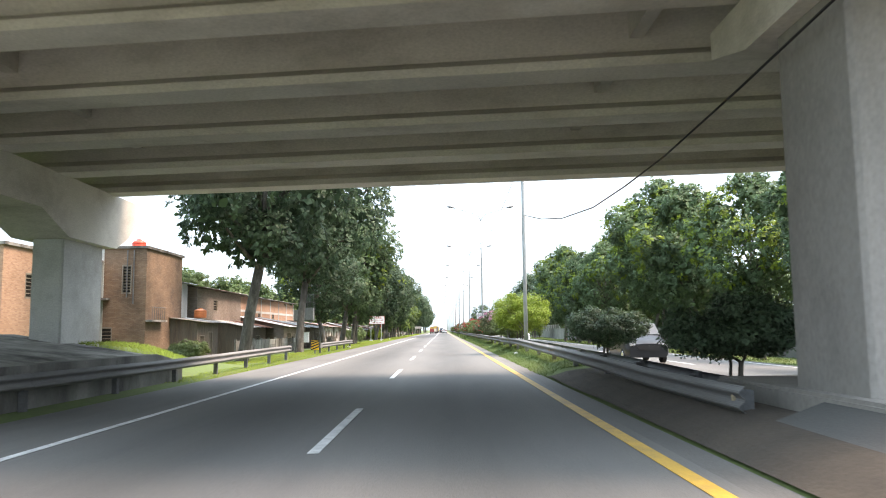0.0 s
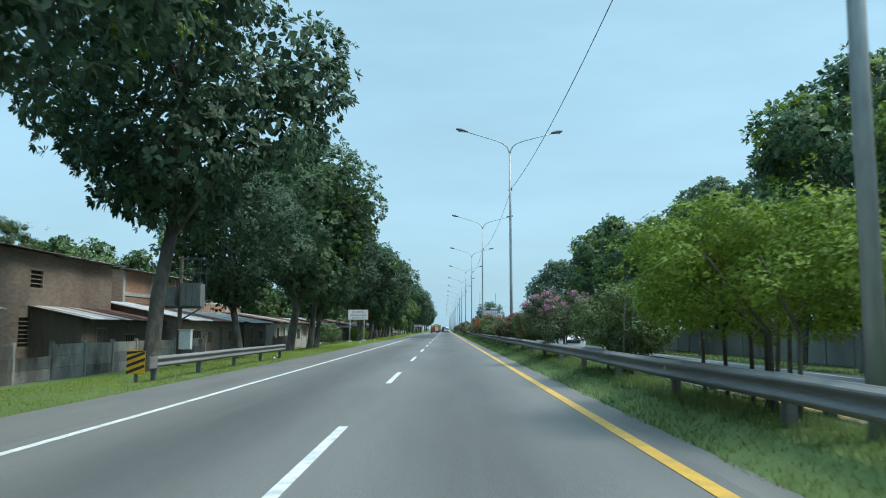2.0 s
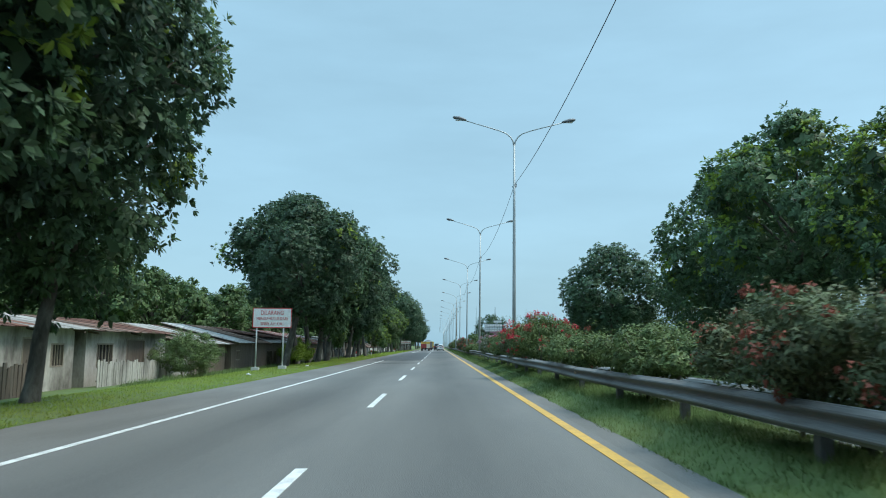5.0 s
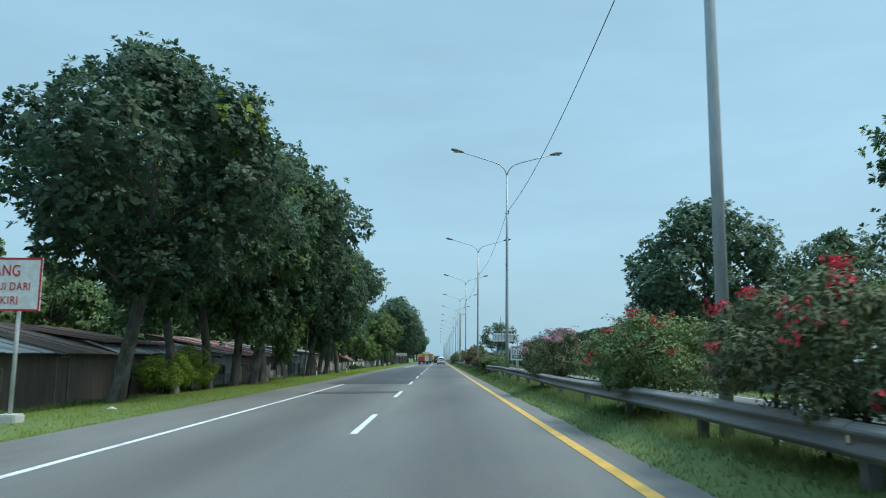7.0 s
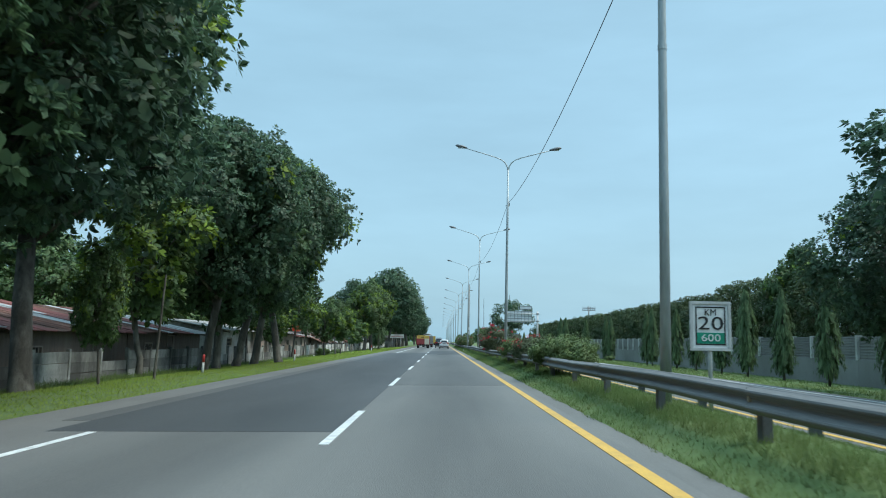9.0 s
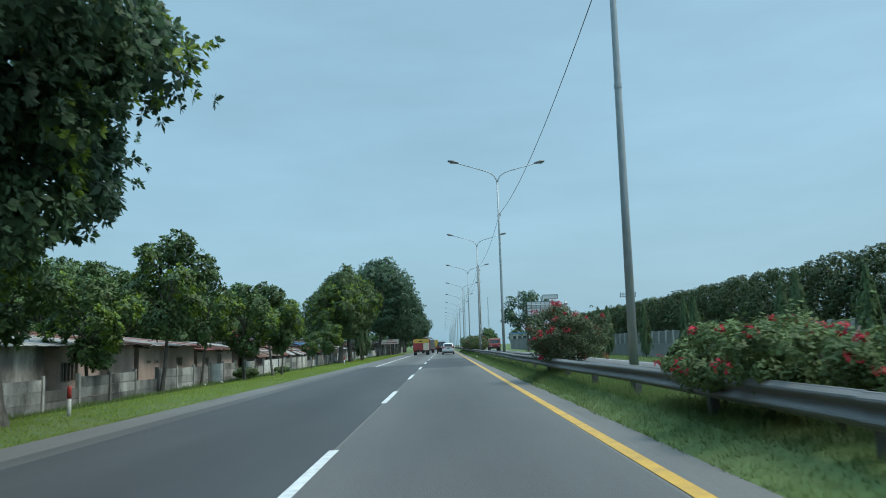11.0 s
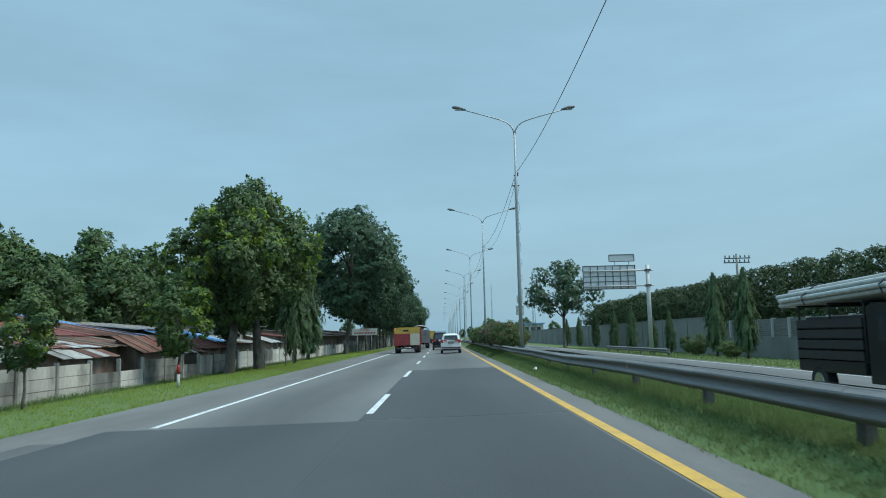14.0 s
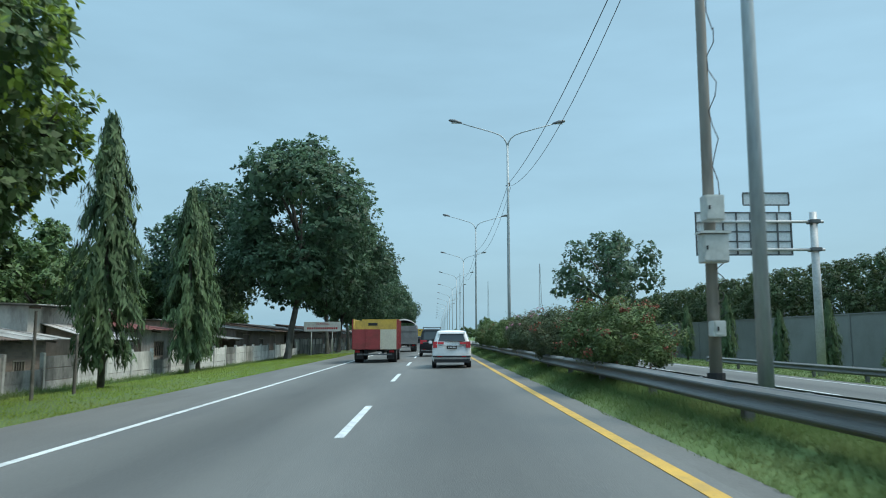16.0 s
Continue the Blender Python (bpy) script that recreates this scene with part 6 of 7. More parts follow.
# ---- vehicles ----
GLASS = glass_mat("tinted_glass")
CHROME = mat("chrome_trim", (0.6, 0.6, 0.6), rough=0.2, metal=0.9, bump=0)
BLACKP = mat("black_plastic", (0.025, 0.025, 0.027), rough=0.55, bump=0)
TAIL = mat("red_tail_lens", (0.36, 0.02, 0.025), (0.3, 0.018, 0.022), rough=0.2, bump=0)
HEADL = mat("headlamp_lens", (0.62, 0.64, 0.65), rough=0.12, bump=0)
PLATE = mat("black_plate", (0.02, 0.02, 0.022), rough=0.5, bump=0)
PALE = mat("pale_marking", (0.6, 0.6, 0.58), rough=0.6, bump=0)


def wheel(parent, x, y, r, w, dual=False):
    bm = tubem([(x - w / 2, y, r), (x - w / 2 + 0.02, y, r), (x + w / 2 - 0.02, y, r), (x + w / 2, y, r)], [r * 0.93, r, r, r * 0.93], 22)
    t = part("wheel", bm, M["rubber"], parent, smooth=False)
    s = 1 if x > 0 else -1
    part("rim", tubem([(x + s * (w / 2 - 0.04), y, r), (x + s * (w / 2 + 0.006), y, r)], [r * 0.62, r * 0.58], 18), CHROME if r < 0.4 else M["steel_dark"], t)
    return t


def car(label, paint, x, y, z, rz_, name="car", rack=False, L=4.1, W=0.83, H=1.6, spare=False):
    """Five-door people carrier; its tail is at local y = 0, its nose at y = L."""
    g = thing(name, label, "car", x, y, z, rz_)
    h = H - 0.02
    # y, sill half-width, belt half-width, belt z, roof half-width, roof z
    st = [(0.0, 0.71, 0.68, 1.0, 0.5, h - 0.09), (0.045, 0.79, 0.76, 1.01, 0.57, h - 0.04), (0.17, 0.83, 0.81, 1.01, 0.6, h - 0.015), (0.6, 0.83, 0.82, 0.99, 0.62, h), (1.5, 0.83, 0.82, 0.97, 0.63, h + 0.02), (2.3, 0.83, 0.82, 0.95, 0.62, h), (2.75, 0.83, 0.81, 0.94, 0.58, h - 0.1), (3.25, 0.83, 0.8, 0.95, 0.62, 1.08), (3.5, 0.83, 0.79, 0.93, 0.6, 0.99), (3.85, 0.81, 0.74, 0.84, 0.55, 0.9), (4.05, 0.72, 0.66, 0.72, 0.45, 0.76)]
    bm = bmesh.new()
    rings = []
    for yy, ws, wb, zb, wr, zr__ in st:
        k = W / 0.83
        yy = yy * L / 4.1
        half = [(ws * 0.9 * k, 0.24), (ws * 0.99 * k, 0.34), (ws * 1.0 * k, 0.58), (wb * k, zb - 0.06), (wb * 0.97 * k, zb), ((wr * 0.6 + wb * 0.4) * k, zb + (zr__ - zb) * 0.55), (wr * k, zr__ - 0.06 * min(1, (zr__ - zb) * 3)), (wr * 0.85 * k, zr__ - 0.01), (wr * 0.4 * k, zr__ + 0.015)]
        pts = [(-a, b) for a, b in half] + [(a, b) for a, b in reversed(half)]
        lean = 0.34 if yy < 0.3 else 0.0
        rings.append([bm.verts.new((a, yy + lean * max(b - 1.0, 0), b)) for a, b in pts])
    n = len(rings[0])
    for r, s in zip(rings, rings[1:]):
        for k in range(n):
            bm.faces.new((r[k], r[(k + 1) % n], s[(k + 1) % n], s[k]))
    bm.faces.new(rings[0])
    bm.faces.new(rings[-1][::-1])
    body = part("body", bm, paint, g)
    body.data.shade_smooth()
    body.modifiers.new("edges", "EDGE_SPLIT").split_angle = radians(38)
    # tail
    def rear(name, x0, x1, z0, z1, m, lift=0.012, deep=0.03, taper=0.0, parent=g, label=""):
        b = bmesh.new()
        yv = lambda zz: 0.0 + 0.34 * max(zz - 1.0, 0) - lift
        vs = []
        for dy in (0, deep):
            for xx, zz in ((x0, z0), (x1, z0), (x1 - taper * (1 if x1 > 0 else 0), z1), (x0 + taper * (1 if x0 < 0 else 0), z1)):
                vs.append(b.verts.new((xx, yv(zz) + dy, zz)))
        for q in ((0, 1, 2, 3), (7, 6, 5, 4), (0, 4, 5, 1), (1, 5, 6, 2), (2, 6, 7, 3), (3, 7, 4, 0)):
            b.faces.new([vs[i] for i in q])
        return part(name, b, m, parent, label)
    rear("rear_window", -0.57, 0.57, 1.13, h - 0.13, GLASS, taper=0.09, label="dark tinted rear window")
    part("wiper", tubem([(0, 0.03, 1.14), (-0.3, 0.07, 1.22)], [0.01, 0.01], 4), BLACKP, g)
    rear("spoiler", -0.58, 0.58, h - 0.13, h - 0.07, paint, lift=0.07, deep=0.12)
    for s in (-1, 1):
        rear("tail_lamp", min(s * 0.6, s * 0.79), max(s * 0.62, s * 0.79), 0.86, 1.12, TAIL, lift=0.02, deep=0.17, label="red tail lamp")
        rear("tail_lamp", min(s * 0.34, s * 0.6), max(s * 0.34, s * 0.6), 1.01, 1.1, TAIL, lift=0.015, label="red tail lamp")
    rear("garnish", -0.56, 0.56, 0.955, 0.975, CHROME, lift=0.02)
    pl = rear("number_plate", -0.22, 0.22, 0.81, 0.94, PLATE, lift=0.02, label="black number plate with pale characters")
    for a in range(5):
        rear("plate_mark", -0.15 + a * 0.065, -0.11 + a * 0.065, 0.845, 0.905, PALE, lift=0.023, deep=0.002, parent=pl)
    rear("bumper_band", -0.8, 0.8, 0.46, 0.53, BLACKP, lift=0.03, deep=0.14)
    rear("bumper_trim", -0.74, 0.74, 0.41, 0.45, CHROME, lift=0.035, deep=0.08)
    rear("lower_bumper", -0.76, 0.76, 0.24, 0.38, BLACKP, lift=0.02, deep=0.08)
    for s in (-1, 1):
        rear("reflector", min(s * 0.42, s * 0.6), max(s * 0.42, s * 0.6), 0.475, 0.5, TAIL, lift=0.04)
    # sides and nose
    for s in (-1, 1):
        for a, b in ((0.55, 1.35), (1.45, 2.2)):
            bmw = bmesh.new()
            vs = [bmw.verts.new((s * (xx * W / 0.83 + 0.012), yy * L / 4.1, zz)) for xx, yy, zz in ((0.79, a, 1.02), (0.79, b, 1.02), (0.665, b - 0.05, h - 0.16), (0.665, a + 0.12, h - 0.16))]
            vs2 = [bmw.verts.new((v.co.x - s * 0.02, v.co.y, v.co.z)) for v in vs]
            for q in ((0, 1, 2, 3),):
                bmw.faces.new([vs[i] for i in q])
                bmw.faces.new([vs2[i] for i in reversed(q)])
            for i in range(4):
                bmw.faces.new((vs[i], vs2[i], vs2[(i + 1) % 4], vs[(i + 1) % 4]))
            part("side_window", bmw, GLASS, g)
        part("mirror", boxm(min(s * 0.84, s * 1.0), max(s * 0.84, s * 1.0), 2.75, 2.87, 1.0, 1.14, bevel=0.02), paint, g)
        part("headlamp", boxm(min(s * 0.5, s * 0.74), max(s * 0.5, s * 0.74), L - 0.2, L - 0.02, 0.68, 0.8, bevel=0.03), HEADL, g, "clear headlamp")
        for yy in (0.72, 3.25):
            wheel(g, s * (W - 0.09), yy * L / 4.1, 0.3, 0.19)
    part("grille", boxm(-0.44, 0.44, L - 0.08, L - 0.01, 0.5, 0.7, bevel=0.02), BLACKP, g)
    bmw = bmesh.new()
    vs = [bmw.verts.new((xx * W / 0.83, yy * L / 4.1, zz)) for xx, yy, zz in ((-0.66, 3.22, 1.1), (0.66, 3.22, 1.1), (0.58, 2.79, h - 0.1), (-0.58, 2.79, h - 0.1))]
    vs2 = [bmw.verts.new((v.co.x, v.co.y + 0.02, v.co.z + 0.02)) for v in vs]
    bmw.faces.new(vs2)
    bmw.faces.new(vs[::-1])
    for i in range(4):
        bmw.faces.new((vs[i], vs[(i + 1) % 4], vs2[(i + 1) % 4], vs2[i]))
    part("windscreen", bmw, GLASS, g)
    if rack:
        for s in (-1, 1):
            part("roof_rail", tubem([(s * 0.6, 0.7, h + 0.02), (s * 0.6, 0.8, h + 0.12), (s * 0.6, 2.2, h + 0.12), (s * 0.6, 2.3, h + 0.02)], [0.018] * 4, 6), BLACKP, g)
        for yy in (0.85, 1.3, 1.75, 2.15):
            part("roof_bar", tubem([(-0.6, yy, h + 0.12), (0.6, yy, h + 0.12)], [0.015, 0.015], 6), BLACKP, g)
    if spare:
        sp = part("spare_wheel", tubem([(0.1, -0.2, 0.85), (0.1, -0.02, 0.85)], [0.33, 0.33], 20), M["rubber"], g)
    return g


WHITE = mat("white_car_paint", (0.74, 0.75, 0.75), (0.71, 0.72, 0.72), rough=0.22, bump=0, spec=0.6)
BLACK = mat("black_car_paint", (0.012, 0.013, 0.016), (0.016, 0.017, 0.02), rough=0.3, bump=0, spec=0.4)
car("white compact people carrier with red tail lamps", WHITE, 0.62, 264.5, rz(0.62), 0, L=4.1, W=0.83, H=1.6)
car("black boxy off-road car with a roof rack", BLACK, -0.3, 284.5, rz(-0.3), 0, rack=True, W=0.85, H=1.9, spare=True)
car("dark hatchback in the outer lane", BLACK, -3.2, 372.0, rz(-3.2), 0, W=0.82, H=1.5)
car("dark people carrier on the opposite carriageway", BLACK, 8.0, 33.6, frz(8.0), 180, W=0.84, H=1.65)
car("white people carrier on the opposite carriageway", WHITE, 8.0, 80.5, frz(8.0), 180)


def truck(label, x, y, z, rz_, tail, sides, upper=None, tarp=None, L=6.6, top=1.8, upper_top=2.35, W=1.18, cab=None, split=None):
    """Tipper lorry; tail at local y = 0."""
    g = thing("truck", label, "truck", x, y, z, rz_)
    for s in (-1, 1):
        part("chassis_beam", boxm(s * 0.42 - 0.06, s * 0.42 + 0.06, 0.25, L, 0.5, 0.7), BLACKP, g)
    part("bed_floor", boxm(-W, W, 0.06, L - 1.9, 0.7, 0.82), BLACKP, g)
    bed_l = L - 1.9
    if split:
        part("tailgate", boxm(-W, 0.3, 0.0, 0.06, 0.72, top, bevel=0.01), tail, g, "red steel tailgate panel")
        part("tailgate", boxm(0.31, W, 0.0, 0.06, 0.72, top, bevel=0.01), split, g, "cream tailgate panel")
        part("tailgate_rib", boxm(-0.48, -0.42, -0.03, 0.0, 0.75, top - 0.03), tail, g)
    else:
        part("tailgate", boxm(-W, W, 0.0, 0.06, 0.72, top, bevel=0.01), tail, g)
        for xx in (-W * 0.5, 0, W * 0.5):
            part("tailgate_rib", boxm(xx - 0.04, xx + 0.04, -0.03, 0.0, 0.75, top - 0.03), tail, g)
    for s in (-1, 1):
        part("side_board", boxm(min(s * W, s * (W - 0.05)), max(s * W, s * (W - 0.05)), 0.061, bed_l, 0.82, top, bevel=0.008), sides, g)
        for k in range(6):
            yy = 0.15 + (bed_l - 0.3) * k / 5
            part("stake", boxm(min(s * W, s * (W + 0.05)), max(s * W, s * (W + 0.05)), yy - 0.05, yy + 0.05, 0.72, upper_top if upper else top), sides, g)
    part("head_board", boxm(-W + 0.05, W - 0.05, bed_l - 0.06, bed_l, 0.82, upper_top + 0.1), upper or sides, g)
    if upper:
        for s in (-1, 1):
            part("upper_board", boxm(min(s * (W - 0.01), s * (W - 0.05)), max(s * (W - 0.01), s * (W - 0.05)), 0.1, bed_l, top + 0.005, upper_top), upper, g)
        part("upper_tail_board", boxm(-W + 0.1, W - 0.06, 0.12, 0.16, top - 0.1, upper_top - 0.08), upper, g, "yellow inner board")
        part("marking_bar", boxm(-0.35, 0.15, 0.112, 0.119, upper_top - 0.35, upper_top - 0.2), BLACKP, g)
    if tarp:
        bm = bmesh.new()
        prev = None
        for i in range(9):
            yy = -0.02 + (bed_l + 0.04) * i / 8
            row = []
            for j in range(11):
                a = -1 + 2 * j / 10
                sag = 0.08 * math.sin(i * 2.4) * (1 - a * a)
                row.append(bm.verts.new((a * (W + 0.05), yy, upper_top + 0.65 * (1 - a * a) ** 0.7 * (0.8 + 0.2 * math.sin(i * 0.9)) + sag)))
            if prev:
                for j in range(10):
                    bm.faces.new((prev[j], prev[j + 1], row[j + 1], row[j]))
            prev = row
        part("load_cover", bm, tarp, g, "grey tarpaulin over the load", smooth=True)
        part("side_cover", boxm(-W - 0.02, W + 0.02, -0.04, bed_l, top - 0.3, upper_top), tarp, g)
    cabm = cab or sides
    cb = bmesh.new()
    prism(cb, [(L - 1.75, 0.75), (L - 0.05, 0.75), (L, 1.3), (L - 0.15, 1.5), (L - 0.4, 2.3), (L - 0.6, 2.38), (L - 1.7, 2.38), (L - 1.75, 2.3)], 0, -1.0, 1.0)
    part("cab", cb, cabm, g)
    ws = bmesh.new()
    prism(ws, [(L - 0.135, 1.5), (L - 0.12, 1.5), (L - 0.375, 2.22), (L - 0.39, 2.22)], 0, -0.9, 0.9)
    part("windscreen", ws, GLASS, g)
    part("front_bumper", boxm(-1.02, 1.02, L - 0.05, L + 0.1, 0.5, 0.8, bevel=0.02), BLACKP, g)
    for s in (-1, 1):
        part("headlamp", boxm(min(s * 0.62, s * 0.9), max(s * 0.62, s * 0.9), L - 0.02, L + 0.04, 0.9, 1.08, bevel=0.02), HEADL, g)
        part("tail_lamp", boxm(min(s * 0.8, s * 1.05), max(s * 0.8, s * 1.05), 0.1, 0.16, 0.56, 0.68), TAIL, g)
        part("mud_flap", boxm(min(s * 0.65, s * 1.05), max(s * 0.65, s * 1.05), 0.35, 0.37, 0.2, 0.62), BLACKP, g)
        wheel(g, s * 0.92, 1.15, 0.45, 0.46)
        wheel(g, s * 0.98, L - 1.0, 0.45, 0.24)
    part("under_bar", boxm(-0.95, 0.95, 0.05, 0.12, 0.42, 0.5), M["steel_dark"], g)
    return g


RED = mat("faded_red_paint", (0.3, 0.05, 0.052), (0.24, 0.042, 0.042), rough=0.55, scale=2, fine=14, bump=0.05, stain=(0.16, 0.05, 0.04), stain_scale=2, stain_amt=0.4)
YEL = mat("faded_yellow_paint", (0.55, 0.37, 0.07), (0.45, 0.3, 0.07), rough=0.55, scale=2, fine=14, bump=0.05, stain=(0.3, 0.2, 0.06), stain_scale=2, stain_amt=0.4)
CREAM = mat("cream_paint", (0.55, 0.51, 0.4), (0.48, 0.44, 0.35), rough=0.6, scale=2, fine=14, bump=0.05)
TARP = mat("grey_tarpaulin", (0.24, 0.24, 0.235), (0.18, 0.18, 0.178), rough=0.8, scale=2, fine=10, bump=0.3)
truck("red and yellow tipper lorry with a battered tailgate", -3.35, 273.5, rz(-3.35), 0, RED, RED, YEL, split=CREAM)
truck("lorry with a load under a grey tarpaulin", -3.0, 303.0, rz(-3.0), 0, TARP, TARP, None, TARP, L=7.4, top=2.2, upper_top=2.4, cab=YEL)
truck("yellow lorry far along the road", -3.1, 392.0, rz(-3.1), 0, YEL, YEL, YEL, top=2.4, upper_top=3.0)

truck("red lorry coming along the opposite carriageway", 10.2, 318.0, frz(10.2), 180, RED, RED, CREAM, cab=RED, top=1.9, upper_top=2.5)

# loaded pickup with a bundle of tubes on its rack, on the opposite carriageway
pk = thing("pickup_truck", "dark pickup truck loaded with a bundle of pale tubes", "truck", 8.2, 218.5, frz(8.2), 180)
bm = bmesh.new()
prism(bm, [(2.6, 0.42), (3.5, 0.42), (3.56, 0.62), (3.74, 0.74), (4.06, 0.74), (4.24, 0.62), (4.3, 0.42), (4.58, 0.42), (4.63, 0.8), (4.56, 0.96), (4.38, 1.06), (4.1, 1.12), (3.62, 1.72), (3.4, 1.8), (2.75, 1.82), (2.6, 1.74)], 0, -0.82, 0.82)
cab = part("cab", bm, BLACK, pk)
bm = bmesh.new()
prism(bm, [(4.07, 1.17), (4.11, 1.15), (3.67, 1.7), (3.62, 1.7)], 0, -0.7, 0.7)
part("windscreen", bm, GLASS, pk)
part("bed", boxm(-0.85, 0.85, 0, 2.52, 0.55, 0.78, bevel=0.02), BLACK, pk)
for z0 in (0.8, 1.0, 1.2, 1.4):
    for s in (-1, 1):
        part("side_board", boxm(min(s * 0.82, s * 0.86), max(s * 0.82, s * 0.86), 0.02, 2.5, z0, z0 + 0.17, bevel=0.01), BLACKP, pk)
part("tail_board", boxm(-0.84, 0.84, -0.03, 0.01, 0.72, 1.55, bevel=0.01), BLACKP, pk)
part("load", boxm(-0.78, 0.78, 0.1, 2.4, 0.79, 1.62, bevel=0.06), BLACKP, pk, "dark covered load")
part("bumper", boxm(-0.85, 0.85, 4.58, 4.74, 0.34, 0.6, bevel=0.04), BLACKP, pk)
part("number_plate", boxm(-0.22, 0.22, 4.742, 4.75, 0.46, 0.57), PLATE, pk)
part("plate_bar", boxm(-0.17, 0.17, 4.752, 4.755, 0.49, 0.54), PALE, pk)
part("grille", boxm(-0.5, 0.5, 4.6, 4.64, 0.68, 0.84), BLACKP, pk)
for z0 in (0.68, 0.75, 0.82):
    part("grille_bar", boxm(-0.5, 0.5, 4.63, 4.65, z0, z0 + 0.02), CHROME, pk, "chrome grille bar")
for s in (-1, 1):
    part("headlamp", boxm(min(s * 0.52, s * 0.78), max(s * 0.52, s * 0.78), 4.58, 4.65, 0.68, 0.83, bevel=0.03), HEADL, pk)
    sw = bmesh.new()
    prism(sw, [(2.95, 1.16), (4.0, 1.16), (3.62, 1.64), (3.0, 1.66)], 0, min(s * 0.815, s * 0.828), max(s * 0.815, s * 0.828))
    part("side_window", sw, GLASS, pk)
    part("wing_mirror", boxm(min(s * 0.84, s * 1.0), max(s * 0.84, s * 1.0), 3.9, 3.96, 1.18, 1.38, bevel=0.02), BLACKP, pk)
    for yy in (0.8, 3.9):
        wheel(pk, s * 0.74, yy, 0.34, 0.22)
    for yy in (0.05, 1.3, 2.5):
        part("rack_post", tubem([(s * 0.8, yy, 0.78), (s * 0.8, yy, 1.83)], [0.022, 0.022], 6), BLACKP, pk)
for yy in (0.05, 1.3, 2.5):
    part("rack_bar", tubem([(-0.84, yy, 1.85), (0.84, yy, 1.85)], [0.025, 0.025], 6), BLACKP, pk)
STRIPE = mat("pale_plastic_tube", (0.46, 0.47, 0.45), (0.36, 0.37, 0.36), rough=0.6, scale=6, fine=20, bump=0.1, vary=0.15)
# shade inside the pale tubes, painted as a near-black colour
HOLLOW_SHADE = mat("tube_hollow_shade", (0.03, 0.03, 0.03), rough=0.9, bump=0)
# every tube is a ring with an open end
bm = bmesh.new()
rings = [[bm.verts.new((r * math.cos(a * math.pi / 5), y, r * math.sin(a * math.pi / 5))) for a in range(10)] for r, y in ((0.038, -0.9), (0.052, -0.9), (0.052, 4.6), (0.038, 4.6), (0.038, 4.2))]
for q, w in zip(rings, rings[1:]):
    for a in range(10):
        bm.faces.new((q[a], q[(a + 1) % 10], w[(a + 1) % 10], w[a]))
bm.faces.new(rings[0])
bm.faces.new(rings[4])
bmesh.ops.recalc_face_normals(bm, faces=bm.faces)
for f in bm.faces:
    f.material_index = 1 if all(abs(v.co.xz.length - 0.038) < 0.002 for v in f.verts) else 0
tm = mesh_of(bm, "tube")
tm.materials.append(STRIPE)
tm.materials.append(HOLLOW_SHADE)
rng_t = random.Random(5)
for row, cnt in enumerate((15, 16, 15, 11)):
    for c in range(cnt):
        shared("tube", tm, pk, pose((c - (cnt - 1) / 2) * 0.107, rng_t.uniform(-0.12, 0.12), 1.93 + row * 0.093, rx=1.5))
for yy in (0.4, 3.2):
    zz = 1.87 + 0.026 * yy
    part("lashing", tubem([(-0.84, yy, zz), (-0.9, yy, zz + 0.16), (-0.6, yy, zz + 0.39), (0.6, yy, zz + 0.39), (0.9, yy, zz + 0.16), (0.84, yy, zz)], [0.016] * 6, 6), BLACKP, pk, "dark lashing strap")
# ---- signs and roadside furniture ----
SIGN_W = mat("white_sign_sheet", (0.68, 0.7, 0.7), (0.6, 0.62, 0.62), rough=0.5, scale=2, fine=10, bump=0, stain=(0.45, 0.46, 0.46), stain_scale=1.5, stain_amt=0.3)
SIGN_R = mat("red_sign_paint", (0.5, 0.03, 0.035), rough=0.5, bump=0)
SIGN_G = mat("green_sign_sheet", (0.01, 0.24, 0.15), (0.012, 0.2, 0.13), rough=0.45, bump=0)
SIGN_B = mat("black_sign_paint", (0.025, 0.025, 0.027), rough=0.5, bump=0)
SIGN_Y = mat("yellow_marker_sheet", (0.75, 0.42, 0.02), rough=0.5, bump=0)
POSTW = mat("grey_painted_post", (0.5, 0.51, 0.51), (0.42, 0.43, 0.43), rough=0.55, metal=0.2, scale=2, fine=12, bump=0.05)


def lettering(word, size, material, parent, x, z, y, width=None, stretch=1.0):
    """Raised letters facing -y, centred on x, their middle at z."""
    cu = bpy.data.curves.new("lettering", "FONT")
    cu.body, cu.size, cu.align_x, cu.align_y, cu.extrude = word, size, "CENTER", "CENTER", 0.004
    cu.space_character = 1.05
    ob = bpy.data.objects.new("lettering", cu)
    scene.collection.objects.link(ob)
    me = bpy.data.meshes.new_from_object(ob.evaluated_get(bpy.context.evaluated_depsgraph_get()))
    bpy.data.objects.remove(ob)
    me.materials.clear()
    me.materials.append(material)
    t = new("lettering", me)
    s = 1.0
    if width:
        xsz = max(v.co.x for v in me.vertices) - min(v.co.x for v in me.vertices)
        s = width / xsz
    t.parent = parent
    t.matrix_basis = pose(x, y, z, 90) @ Matrix.Diagonal((s, stretch, 1, 1))
    return t


